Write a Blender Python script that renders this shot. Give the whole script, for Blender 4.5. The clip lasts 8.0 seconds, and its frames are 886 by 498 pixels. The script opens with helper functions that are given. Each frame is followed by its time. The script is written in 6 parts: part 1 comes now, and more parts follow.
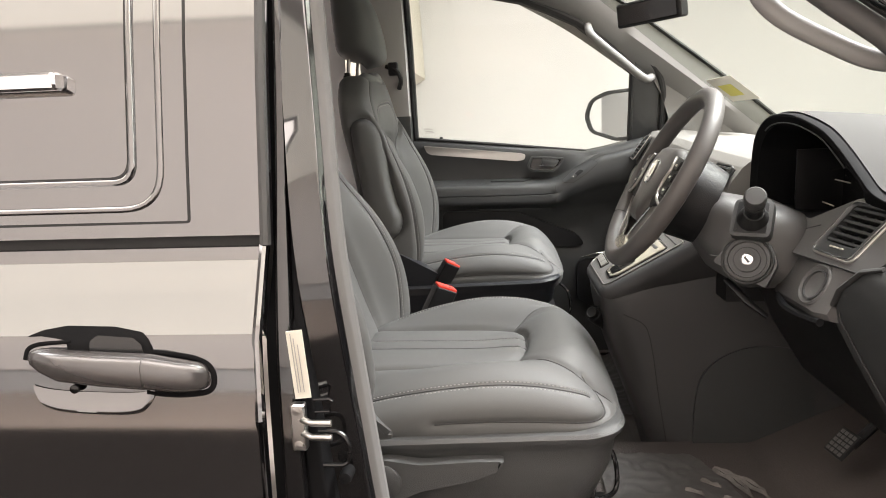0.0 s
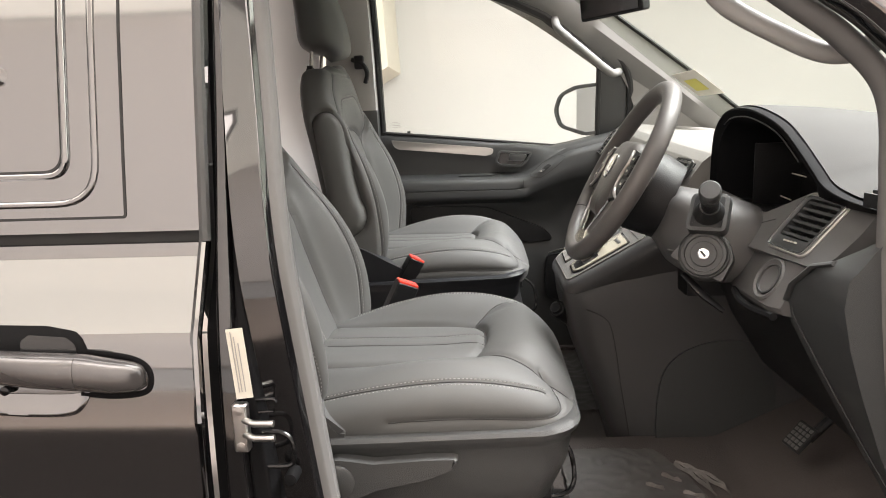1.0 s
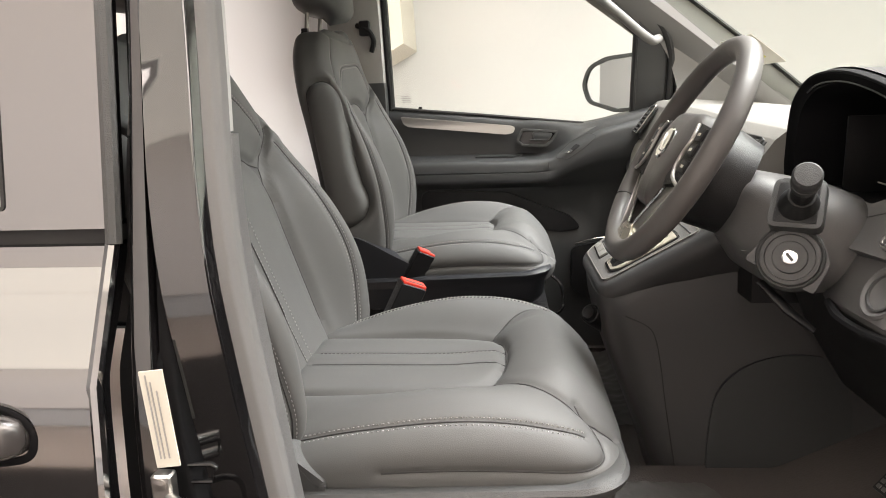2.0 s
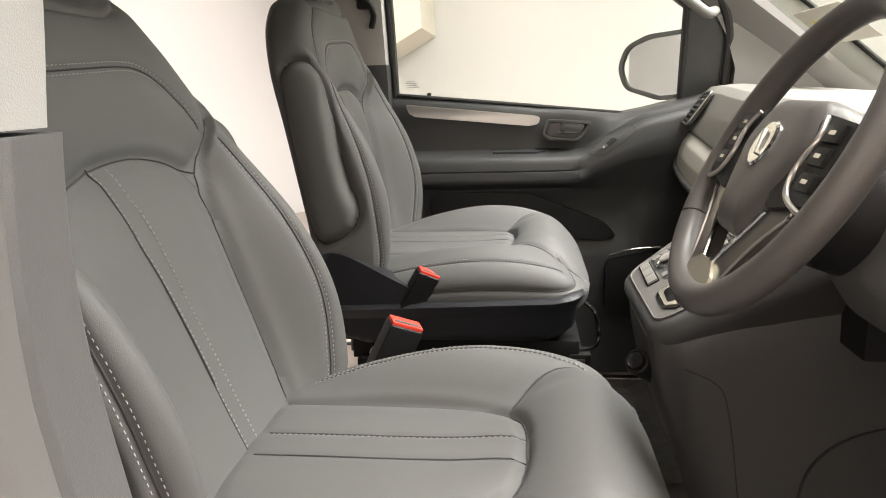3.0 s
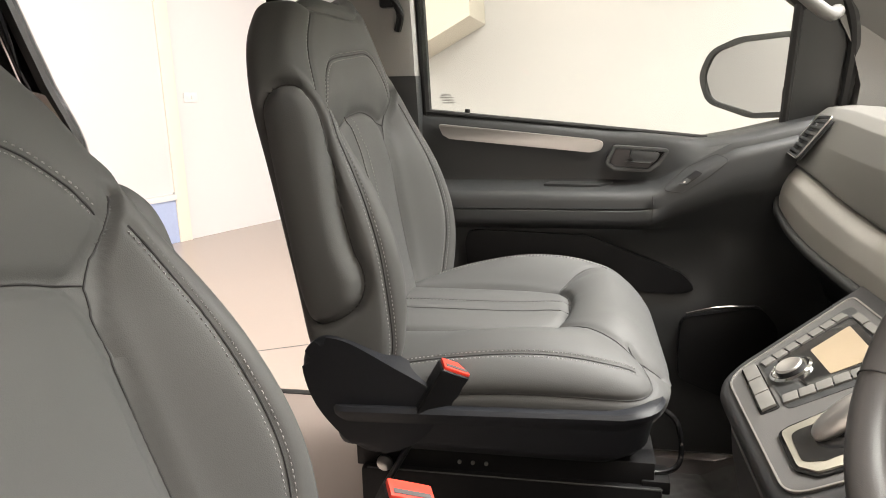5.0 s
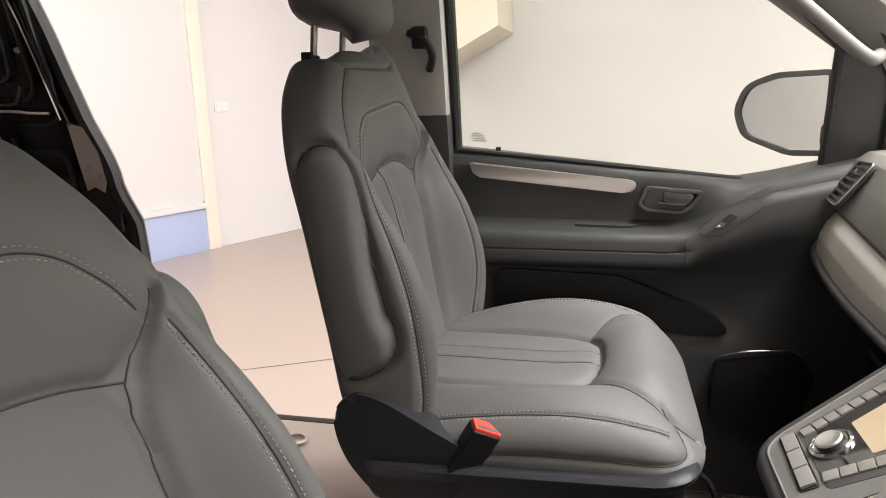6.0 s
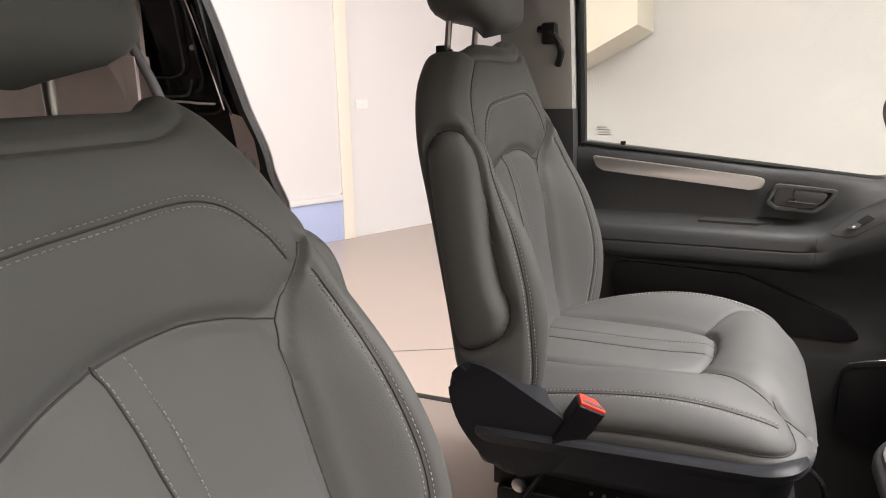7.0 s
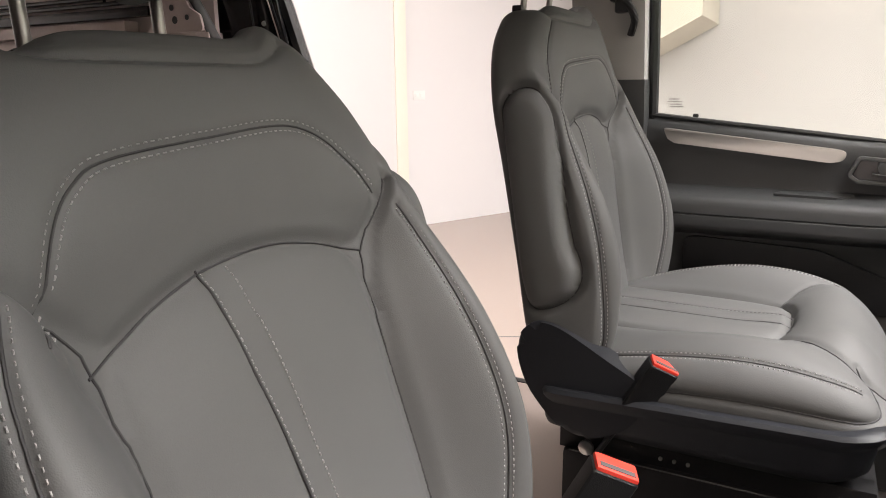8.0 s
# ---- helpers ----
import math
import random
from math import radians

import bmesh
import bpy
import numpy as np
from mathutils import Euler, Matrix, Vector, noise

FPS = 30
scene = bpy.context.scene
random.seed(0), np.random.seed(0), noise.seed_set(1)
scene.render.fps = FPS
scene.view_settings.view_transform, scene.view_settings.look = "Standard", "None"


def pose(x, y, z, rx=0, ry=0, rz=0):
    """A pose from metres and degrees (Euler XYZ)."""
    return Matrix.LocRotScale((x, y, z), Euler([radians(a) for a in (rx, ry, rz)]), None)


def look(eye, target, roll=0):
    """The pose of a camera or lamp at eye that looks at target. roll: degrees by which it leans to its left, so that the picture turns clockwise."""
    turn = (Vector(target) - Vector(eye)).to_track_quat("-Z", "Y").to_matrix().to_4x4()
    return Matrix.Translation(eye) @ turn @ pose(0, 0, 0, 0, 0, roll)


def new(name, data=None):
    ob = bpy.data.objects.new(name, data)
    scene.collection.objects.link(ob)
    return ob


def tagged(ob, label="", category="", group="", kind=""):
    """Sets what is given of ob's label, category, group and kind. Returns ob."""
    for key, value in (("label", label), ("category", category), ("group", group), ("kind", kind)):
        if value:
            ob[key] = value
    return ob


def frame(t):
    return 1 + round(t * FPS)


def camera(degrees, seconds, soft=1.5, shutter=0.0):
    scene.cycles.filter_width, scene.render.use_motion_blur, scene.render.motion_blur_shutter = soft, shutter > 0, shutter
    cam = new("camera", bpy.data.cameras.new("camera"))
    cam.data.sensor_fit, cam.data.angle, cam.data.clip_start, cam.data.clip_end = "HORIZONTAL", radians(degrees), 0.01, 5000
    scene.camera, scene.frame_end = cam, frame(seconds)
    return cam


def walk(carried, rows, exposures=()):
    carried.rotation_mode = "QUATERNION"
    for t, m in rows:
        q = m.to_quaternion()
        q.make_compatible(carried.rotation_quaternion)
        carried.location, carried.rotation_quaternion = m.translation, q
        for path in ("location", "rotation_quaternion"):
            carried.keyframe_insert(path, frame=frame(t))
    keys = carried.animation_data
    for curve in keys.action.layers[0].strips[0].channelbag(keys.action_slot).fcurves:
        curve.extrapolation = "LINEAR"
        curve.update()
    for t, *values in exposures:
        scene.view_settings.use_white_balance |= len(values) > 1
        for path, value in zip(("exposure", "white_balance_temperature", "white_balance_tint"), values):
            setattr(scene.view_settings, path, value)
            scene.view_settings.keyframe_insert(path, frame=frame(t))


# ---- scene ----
cam = camera(65.2, 8.0, soft=0.95)
PATH = [
    (0, (0.558, -1.656, 1.331), (0.374, 0.306, 0.99), -2.1),
    (0.5, (0.581, -1.651, 1.328), (0.451, 0.315, 0.984), -2.0),
    (1, (0.596, -1.635, 1.326), (0.471, 0.329, 0.97), -2.0),
    (1.5, (0.615, -1.553, 1.309), (0.476, 0.406, 0.933), -1.9),
    (1.7, (0.604, -1.497, 1.303), (0.449, 0.459, 0.917), -1.9),
    (2.8, (0.58, -1.112, 1.305), (0.361, 0.828, 0.87), -1.8),
    (3, (0.589, -1.072, 1.297), (0.353, 0.866, 0.864), -1.8),
    (3.5, (0.593, -0.941, 1.283), (0.305, 0.989, 0.845), -1.6),
    (4, (0.585, -0.837, 1.292), (0.252, 1.084, 0.846), -1.5),
    (4.5, (0.583, -0.767, 1.333), (0.224, 1.145, 0.869), -1.6),
    (4.7, (0.578, -0.747, 1.347), (0.215, 1.163, 0.878), -1.5),
    (5.8, (0.554, -0.701, 1.428), (0.15, 1.2, 0.955), -1.3),
    (6, (0.556, -0.705, 1.446), (0.118, 1.189, 0.978), -1.4),
    (6.5, (0.569, -0.735, 1.459), (-0.019, 1.12, 0.995), -1.2),
    (7, (0.591, -0.772, 1.43), (-0.194, 1.01, 0.973), -1.0),
    (7.5, (0.597, -0.789, 1.388), (-0.289, 0.944, 0.929), -0.7),
    (8, (0.568, -0.803, 1.371), (-0.347, 0.915, 0.91), -0.6),
]
walk(cam, [(t, look(eye, target, roll)) for t, eye, target, roll in PATH],
     [(0, 0.0, 6500, 10), (1.7, 0.0, 6500, 10), (2.8, 0.05, 6780, 10), (4.7, 0.02, 6780, 10), (5.8, -0.2, 6700, 13), (6.5, -0.3, 6650, 14), (7.5, -0.24, 6650, 15), (8, -0.17, 6650, 15)])

# ---- light ----
world = bpy.data.worlds.new("world")
scene.world = world
world.use_nodes = True
world.node_tree.nodes["Background"].inputs[0].default_value = (1.0, 0.96, 0.9, 1)
world.node_tree.nodes["Background"].inputs[1].default_value = 0.025
CEIL = 4.2


def ceiling_lamp(x, y, watts, cool, sx=2.9, sy=1.6):
    lamp = bpy.data.lights.new("ceiling_lamp_light", "AREA")
    lamp.shape, lamp.size, lamp.size_y, lamp.energy = "RECTANGLE", sx, sy, watts
    lamp.color = (0.985, 0.98, 0.985) if cool else (1.0, 0.875, 0.825)
    ob = new("ceiling_lamp_light", lamp)
    ob.matrix_world = pose(x, y, CEIL - 0.09)
    return ob


# Unseen ceiling lamps, placed and powered to brighten the cab and load bay.
LAMPS = [(-4.6, -2.4, 40), (-1.5, -2.4, 60), (1.6, -2.4, 75), (4.7, -2.4, 100), (-2.0, 3.2, 10), (1.2, 3.2, 14), (4.6, 3.6, 60), (-4.2, 0.0, 220), (2.9, 0.3, 820), (-0.3, 0.3, 40)]
for lx, ly, lw in LAMPS:
    ceiling_lamp(lx, ly, lw, ly > -1)


# ---- materials ----
def material(name, base, rough=0.5, metal=0.0, ior=1.5, coat=0.0, grain=0.0, grain_size=300.0, bump=0.0, bump_size=400.0,
             stain=0.0, stain_size=6.0, tint=None, spec=0.5, rough_var=0.0, emit=0.0):
    m = bpy.data.materials.new(name)
    m.use_nodes = True
    nt = m.node_tree
    b = nt.nodes["Principled BSDF"]
    b.inputs["Base Color"].default_value = (*base, 1)
    b.inputs["Roughness"].default_value = rough
    b.inputs["Metallic"].default_value = metal
    b.inputs["IOR"].default_value = ior
    b.inputs["Specular IOR Level"].default_value = spec
    b.inputs["Coat Weight"].default_value = coat
    b.inputs["Coat Roughness"].default_value = 0.03
    if emit:
        b.inputs["Emission Color"].default_value = (*base, 1)
        b.inputs["Emission Strength"].default_value = emit
    tex = nt.nodes.new("ShaderNodeTexCoord")
    if grain or stain:
        second = tint or tuple(c * 0.6 for c in base)
        fine = nt.nodes.new("ShaderNodeTexNoise")
        fine.inputs["Scale"].default_value = grain_size
        fine.inputs["Detail"].default_value = 3
        wide = nt.nodes.new("ShaderNodeTexNoise")
        wide.inputs["Scale"].default_value = stain_size
        wide.inputs["Detail"].default_value = 5
        nt.links.new(tex.outputs["Object"], fine.inputs["Vector"])
        nt.links.new(tex.outputs["Object"], wide.inputs["Vector"])
        a = nt.nodes.new("ShaderNodeMath")
        a.operation = "MULTIPLY"
        a.inputs[1].default_value = grain
        nt.links.new(fine.outputs["Fac"], a.inputs[0])
        c = nt.nodes.new("ShaderNodeMath")
        c.operation = "MULTIPLY_ADD"
        c.inputs[1].default_value = stain
        nt.links.new(wide.outputs["Fac"], c.inputs[0])
        nt.links.new(a.outputs[0], c.inputs[2])
        mix = nt.nodes.new("ShaderNodeMix")
        mix.data_type = "RGBA"
        mix.inputs["A"].default_value = (*base, 1)
        mix.inputs["B"].default_value = (*second, 1)
        nt.links.new(c.outputs[0], mix.inputs["Factor"])
        nt.links.new(mix.outputs["Result"], b.inputs["Base Color"])
        if rough_var:
            r = nt.nodes.new("ShaderNodeMath")
            r.operation = "MULTIPLY_ADD"
            r.inputs[1].default_value = rough_var
            r.inputs[2].default_value = rough - rough_var / 2
            nt.links.new(wide.outputs["Fac"], r.inputs[0])
            nt.links.new(r.outputs[0], b.inputs["Roughness"])
    if bump:
        v = nt.nodes.new("ShaderNodeTexVoronoi")
        v.inputs["Scale"].default_value = bump_size
        nt.links.new(tex.outputs["Object"], v.inputs["Vector"])
        bp = nt.nodes.new("ShaderNodeBump")
        bp.inputs["Strength"].default_value = bump
        bp.inputs["Distance"].default_value = 0.001
        nt.links.new(v.outputs["Distance"], bp.inputs["Height"])
        nt.links.new(bp.outputs["Normal"], b.inputs["Normal"])
    return m


LEATHER = material("grey_leather", (0.0955, 0.0965, 0.0935), 0.56, spec=0.26, grain=0.25, grain_size=420, stain=0.3, stain_size=9,
                   bump=0.13, bump_size=950, tint=(0.070, 0.0708, 0.0688), rough_var=0.12)
# Dark of real seams and joints, and of shade drawn into seat creases.
SEAM_AND_SHADE = material("seam_groove_and_crease_shade", (0.026, 0.025, 0.025), 0.7)
THREAD = material("pale_thread", (0.29, 0.282, 0.274), 0.7)
PLASTIC = material("charcoal_grained_plastic", (0.0435, 0.0455, 0.0455), 0.42, grain=0.4, grain_size=500, stain=0.25, bump=0.22, bump_size=1000,
                   tint=(0.032, 0.0335, 0.0335))
WHEEL = material("dark_brown_grey_wheel_leather", (0.088, 0.082, 0.078), 0.42, grain=0.3, grain_size=500, stain=0.25, bump=0.1, bump_size=1100, tint=(0.068, 0.063, 0.060))
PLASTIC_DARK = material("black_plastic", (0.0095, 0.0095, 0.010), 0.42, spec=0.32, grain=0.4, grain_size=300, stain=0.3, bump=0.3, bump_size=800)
PLASTIC_MID = material("grey_grained_plastic", (0.055, 0.056, 0.055), 0.48, grain=0.3, grain_size=600, stain=0.25, bump=0.4, bump_size=800,
                       tint=(0.04, 0.041, 0.04))
TRIM_GREY = material("light_grey_pillar_trim", (0.32, 0.312, 0.298), 0.6, grain=0.3, grain_size=400, stain=0.2, bump=0.3, bump_size=700,
                     tint=(0.30, 0.295, 0.28))
PILLAR = material("mid_grey_windscreen_pillar_trim", (0.19, 0.187, 0.18), 0.62, spec=0.3, grain=0.3, grain_size=400, stain=0.2, bump=0.3, bump_size=700, tint=(0.17, 0.167, 0.16))
PAD = material("pale_grey_dash_pad", (0.41, 0.39, 0.352), 0.5, grain=0.3, grain_size=500, stain=0.2, bump=0.12, bump_size=1000, tint=(0.36, 0.343, 0.31))
DASH_SKIN = material("grey_beige_dash_skin", (0.19, 0.183, 0.168), 0.62, spec=0.3, grain=0.35, grain_size=500, stain=0.2, bump=0.15, bump_size=1000, tint=(0.165, 0.158, 0.145))
HOOD = material("charcoal_hood_skin", (0.082, 0.081, 0.078), 0.75, spec=0.12, grain=0.35, grain_size=500, stain=0.2, bump=0.2, bump_size=900, tint=(0.070, 0.069, 0.066))
SKIRT = material("blue_black_seat_plastic", (0.019, 0.0205, 0.024), 0.45, spec=0.35, grain=0.4, grain_size=300, stain=0.3, bump=0.15, bump_size=900)
FACIA = material("mid_charcoal_facia_plastic", (0.098, 0.096, 0.094), 0.42, grain=0.4, grain_size=500, stain=0.25, bump=0.2, bump_size=1000, tint=(0.080, 0.078, 0.076))
CONSOLE = material("warm_charcoal_console_plastic", (0.049, 0.0485, 0.0485), 0.44, grain=0.4, grain_size=500, stain=0.25, bump=0.18, bump_size=1000, tint=(0.0405, 0.040, 0.040))
FASCIA = material("warm_grey_radio_plastic", (0.13, 0.126, 0.12), 0.4, grain=0.2, grain_size=600, stain=0.2, bump=0.2, bump_size=900)
PLATE = material("off_white_switch_plastic", (0.68, 0.67, 0.65), 0.45, stain=0.2)
SILVER = material("satin_silver_trim", (0.55, 0.53, 0.5), 0.38, metal=0.85, grain=0.2, grain_size=250, stain=0.2, tint=(0.45, 0.43, 0.41))
CHROME = material("chrome", (0.8, 0.8, 0.8), 0.12, metal=1.0)
STEEL = material("zinc_plated_steel", (0.6, 0.59, 0.57), 0.3, metal=1.0, grain=0.4, grain_size=200, stain=0.4)
PAINT = material("black_gloss_paint", (0.006, 0.006, 0.0065), 0.05, ior=3.0, spec=0.5, grain=0.25, grain_size=900, stain=0.1, stain_size=3,
                 tint=(0.012, 0.011, 0.011))
BLACK = material("black_inner_lacquer", (0.005, 0.005, 0.0055), 0.22, grain=0.3, grain_size=200, stain=0.3, stain_size=8, tint=(0.009, 0.009, 0.009), rough_var=0.15)
JAMB = material("black_door_frame_lacquer", (0.006, 0.006, 0.0065), 0.06, ior=1.85, grain=0.25, grain_size=900, stain=0.1, tint=(0.012, 0.011, 0.011))
# Matt black for mouldings, and for shade in the handle bowl and pillar gap.
MATT_BLACK_SHADE = material("matt_black_moulding_and_shade", (0.006, 0.006, 0.0065), 0.75, spec=0.12, grain=0.3, grain_size=300, stain=0.3)
RUBBER = material("black_rubber_seal", (0.016, 0.016, 0.016), 0.6, grain=0.3, grain_size=300, stain=0.3)
HANDLE = material("gloss_handle_lacquer", (0.055, 0.051, 0.05), 0.22, ior=2.0, grain=0.2, grain_size=300, stain=0.2)
SEAL_GREY = material("grey_flocked_seal", (0.13, 0.126, 0.121), 0.8, grain=0.4, grain_size=900, stain=0.2)
RED = material("red_buckle_plastic", (0.75, 0.05, 0.03), 0.4, grain=0.2, stain=0.2)
WHITE = material("white_wall_paint", (0.59, 0.581, 0.579), 0.75, grain=0.15, grain_size=60, stain=0.3, stain_size=0.7, tint=(0.565, 0.556, 0.554))
CREAM = material("cream_gloss_paint", (0.68, 0.635, 0.55), 0.5, grain=0.2, grain_size=50, stain=0.3, stain_size=1.5, tint=(0.6, 0.56, 0.48))
BLUE = material("pale_blue_kick_panel", (0.4, 0.47, 0.68), 0.5, grain=0.2, grain_size=40, stain=0.4, stain_size=3)
FLOOR = material("beige_epoxy_floor", (0.36, 0.295, 0.255), 0.22, grain=0.2, grain_size=40, stain=0.5, stain_size=1.2, tint=(0.3, 0.245, 0.21), rough_var=0.15)
LOADFLOOR = material("pale_vinyl_load_floor", (0.5, 0.42, 0.375), 0.35, grain=0.2, grain_size=150, stain=0.4, stain_size=5, tint=(0.42, 0.35, 0.31))
LINER = material("pinkish_primed_metal", (0.62, 0.52, 0.48), 0.35, grain=0.3, grain_size=100, stain=0.4, stain_size=6)
MAT_BLACK = material("black_floor_mat", (0.07, 0.06, 0.056), 0.6, grain=0.5, grain_size=120, stain=0.5, stain_size=7, bump=0.4, bump_size=250,
                     tint=(0.1, 0.087, 0.08))
FLOOR_STRIP = material("dark_brown_floor_strip", (0.017, 0.0145, 0.0135), 0.9, grain=0.5, grain_size=60, stain=0.4, stain_size=2, tint=(0.024, 0.020, 0.0185), spec=0.1)
FILM = material("crumpled_clear_film", (0.055, 0.052, 0.05), 0.34, spec=0.5, grain=0.5, grain_size=30, stain=0.5, stain_size=14, tint=(0.13, 0.125, 0.12))
FILM_EDGE = material("pale_glint_film_fold", (0.24, 0.225, 0.21), 0.25, spec=0.6, grain=0.6, grain_size=60, stain=0.5, stain_size=40, tint=(0.06, 0.056, 0.052))
PAPER = material("white_paper_label", (0.62, 0.59, 0.51), 0.6, stain=0.3, stain_size=20)
YELLOW = material("yellow_print", (0.62, 0.56, 0.1), 0.6, grain=0.3, grain_size=80)
INK = material("dark_ink", (0.06, 0.06, 0.06), 0.6)
SCREEN = material("dark_glossy_screen", (0.012, 0.012, 0.012), 0.08, spec=0.6)
LCD = material("amber_grey_lcd", (0.42, 0.33, 0.22), 0.12, spec=0.6, stain=0.4, stain_size=12, tint=(0.3, 0.24, 0.17))
ORANGE = material("orange_lamp_lens", (1.0, 0.32, 0.08), 0.3, emit=3.0)
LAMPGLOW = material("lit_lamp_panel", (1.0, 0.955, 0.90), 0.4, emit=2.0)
# Glowing panels added: two for the paint's reflections, the dim one for the windscreen.
LIGHTWALL = material("assumed_glow_wall", (0.55, 0.50, 0.468), 0.6, emit=1.3)
LIGHTCEIL = material("assumed_glow_ceiling", (1.0, 0.94, 0.85), 0.6, emit=1.9)
LIGHTWALL_DIM = material("added_glow_wall", (0.965, 1.0, 0.965), 0.6, emit=0.42)
MIRROR = material("mirror_glass", (0.9, 0.9, 0.9), 0.02, metal=1.0)
SPOKE = material("dark_satin_metal", (0.26, 0.245, 0.23), 0.3, metal=0.9, grain=0.2, grain_size=250, stain=0.2)
PEARL = material("pearl_spoke_inlay", (0.62, 0.58, 0.48), 0.2, metal=0.6)


def glass_material(name, tintc, gloss=0.03):
    m = bpy.data.materials.new(name)
    m.use_nodes = True
    nt = m.node_tree
    out = nt.nodes["Material Output"]
    nt.nodes.remove(nt.nodes["Principled BSDF"])
    tr = nt.nodes.new("ShaderNodeBsdfTransparent")
    tr.inputs[0].default_value = (*tintc, 1)
    gl = nt.nodes.new("ShaderNodeBsdfGlossy")
    gl.inputs["Roughness"].default_value = 0.02
    mx = nt.nodes.new("ShaderNodeMixShader")
    mx.inputs[0].default_value = gloss
    nt.links.new(tr.outputs[0], mx.inputs[1])
    nt.links.new(gl.outputs[0], mx.inputs[2])
    nt.links.new(mx.outputs[0], out.inputs["Surface"])
    return m


GLASS = glass_material("pale_green_window_glass", (0.93, 0.95, 0.92))
SCREEN_GLASS = glass_material("clear_windscreen_glass", (0.80, 0.82, 0.785), 0.008)


# ---- builders ----
def mesh_of(name, verts, faces, smooth=True):
    me = bpy.data.meshes.new(name)
    me.from_pydata([tuple(map(float, v)) for v in verts], [], faces)
    me.update()
    if smooth:
        me.shade_smooth()
        me.set_sharp_from_angle(angle=radians(42))
    return me


def as_mesh(name, data):
    """A mesh from a bmesh or from (verts, faces)."""
    if isinstance(data, bmesh.types.BMesh):
        bmesh.ops.recalc_face_normals(data, faces=data.faces)
        me = bpy.data.meshes.new(name)
        data.to_mesh(me)
        data.free()
        me.shade_smooth()
        me.set_sharp_from_angle(angle=radians(35))
        return me
    me = mesh_of(name, *data)
    return me


def thing(name, x, y, z, label, category, group="", kind=""):
    e = new(name)
    e.empty_display_size = 0.05
    e.location = (x, y, z)
    return tagged(e, label, category, group, kind)


def part(name, data, mat, parent=None, label=""):
    me = as_mesh(name, data)
    me.materials.append(mat)
    ob = new(name, me)
    if parent:
        ob.parent = parent
        p, q = Vector((0, 0, 0)), parent
        while q:
            p, q = p + q.location, q.parent
        ob.location = -p if parent.type == "EMPTY" else (0, 0, 0)
    if label:
        ob["label"] = label
    return ob


def solo(name, data, mat, label, category, group="", kind=""):
    me = as_mesh(name, data)
    me.materials.append(mat)
    return tagged(new(name, me), label, category, group, kind)


def merge(*items):
    verts, faces = [], []
    for v, f in items:
        n = len(verts)
        verts.extend(list(v))
        faces.extend([tuple(i + n for i in q) for q in f])
    return verts, faces


def box(x0, x1, y0, y1, z0, z1, bevel=0.003, seg=2):
    bm = bmesh.new()
    bmesh.ops.create_cube(bm, size=1)
    for v in bm.verts:
        v.co = Vector(((x0 + x1) / 2 + v.co.x * (x1 - x0), (y0 + y1) / 2 + v.co.y * (y1 - y0), (z0 + z1) / 2 + v.co.z * (z1 - z0)))
    if bevel:
        bmesh.ops.bevel(bm, geom=bm.edges[:], offset=bevel, segments=seg, profile=0.7, affect="EDGES")
    return bm


def moved(bm, m):
    bm.transform(m)
    return bm


def fillet(pts, r, n=5):
    """A closed 2D outline with its corners rounded; r: one radius or one for each corner."""
    out = []
    k = len(pts)
    rs = r if isinstance(r, (list, tuple)) else [r] * k
    for i in range(k):
        p, a, b = Vector(pts[i]), Vector(pts[i - 1]), Vector(pts[(i + 1) % k])
        da, db = (a - p), (b - p)
        la, lb = da.length, db.length
        da.normalize()
        db.normalize()
        rr = rs[i]
        if rr <= 0:
            out.append(p)
            continue
        half = max(0.05, da.angle(db) / 2)
        d = min(rr / math.tan(half), la * 0.48, lb * 0.48)
        s, e = p + da * d, p + db * d
        for j in range(n + 1):
            t = j / n
            out.append(s * (1 - t) ** 2 + p * 2 * t * (1 - t) + e * t * t)
    return out


def prism(outline, a, b, to3, bevel=0.0, seg=2):
    """An outline in 2D pushed from depth a to b; to3(u, v, d) gives the place."""
    bm = bmesh.new()
    lo = [bm.verts.new(to3(p[0], p[1], a)) for p in outline]
    hi = [bm.verts.new(to3(p[0], p[1], b)) for p in outline]
    k = len(outline)
    f1, f2 = bm.faces.new(lo[::-1]), bm.faces.new(hi)
    for i in range(k):
        bm.faces.new((lo[i], lo[(i + 1) % k], hi[(i + 1) % k], hi[i]))
    if bevel:
        edges = list(f1.edges) + list(f2.edges)
        bmesh.ops.bevel(bm, geom=edges, offset=bevel, segments=seg, profile=0.7, affect="EDGES")
    return bm


def XZ(u, v, d):
    return (u, d, v)


def XY(u, v, d):
    return (u, v, d)


def ring_prism(outer, inner, a, b, to3, bevel=0.0):
    """A frame between two outlines with the same number of points."""
    bm = bmesh.new()
    rows = [[bm.verts.new(to3(p[0], p[1], d)) for p in line] for line, d in ((outer, a), (outer, b), (inner, b), (inner, a))]
    k = len(outer)
    for r in range(4):
        p, q = rows[r], rows[(r + 1) % 4]
        for i in range(k):
            bm.faces.new((p[i], p[(i + 1) % k], q[(i + 1) % k], q[i]))
    if bevel:
        edges = [e for e in bm.edges if any(e.verts[0] in r and e.verts[1] in r for r in (rows[1], rows[2]))]
        bmesh.ops.bevel(bm, geom=edges, offset=bevel, segments=2, profile=0.7, affect="EDGES")
    return bm


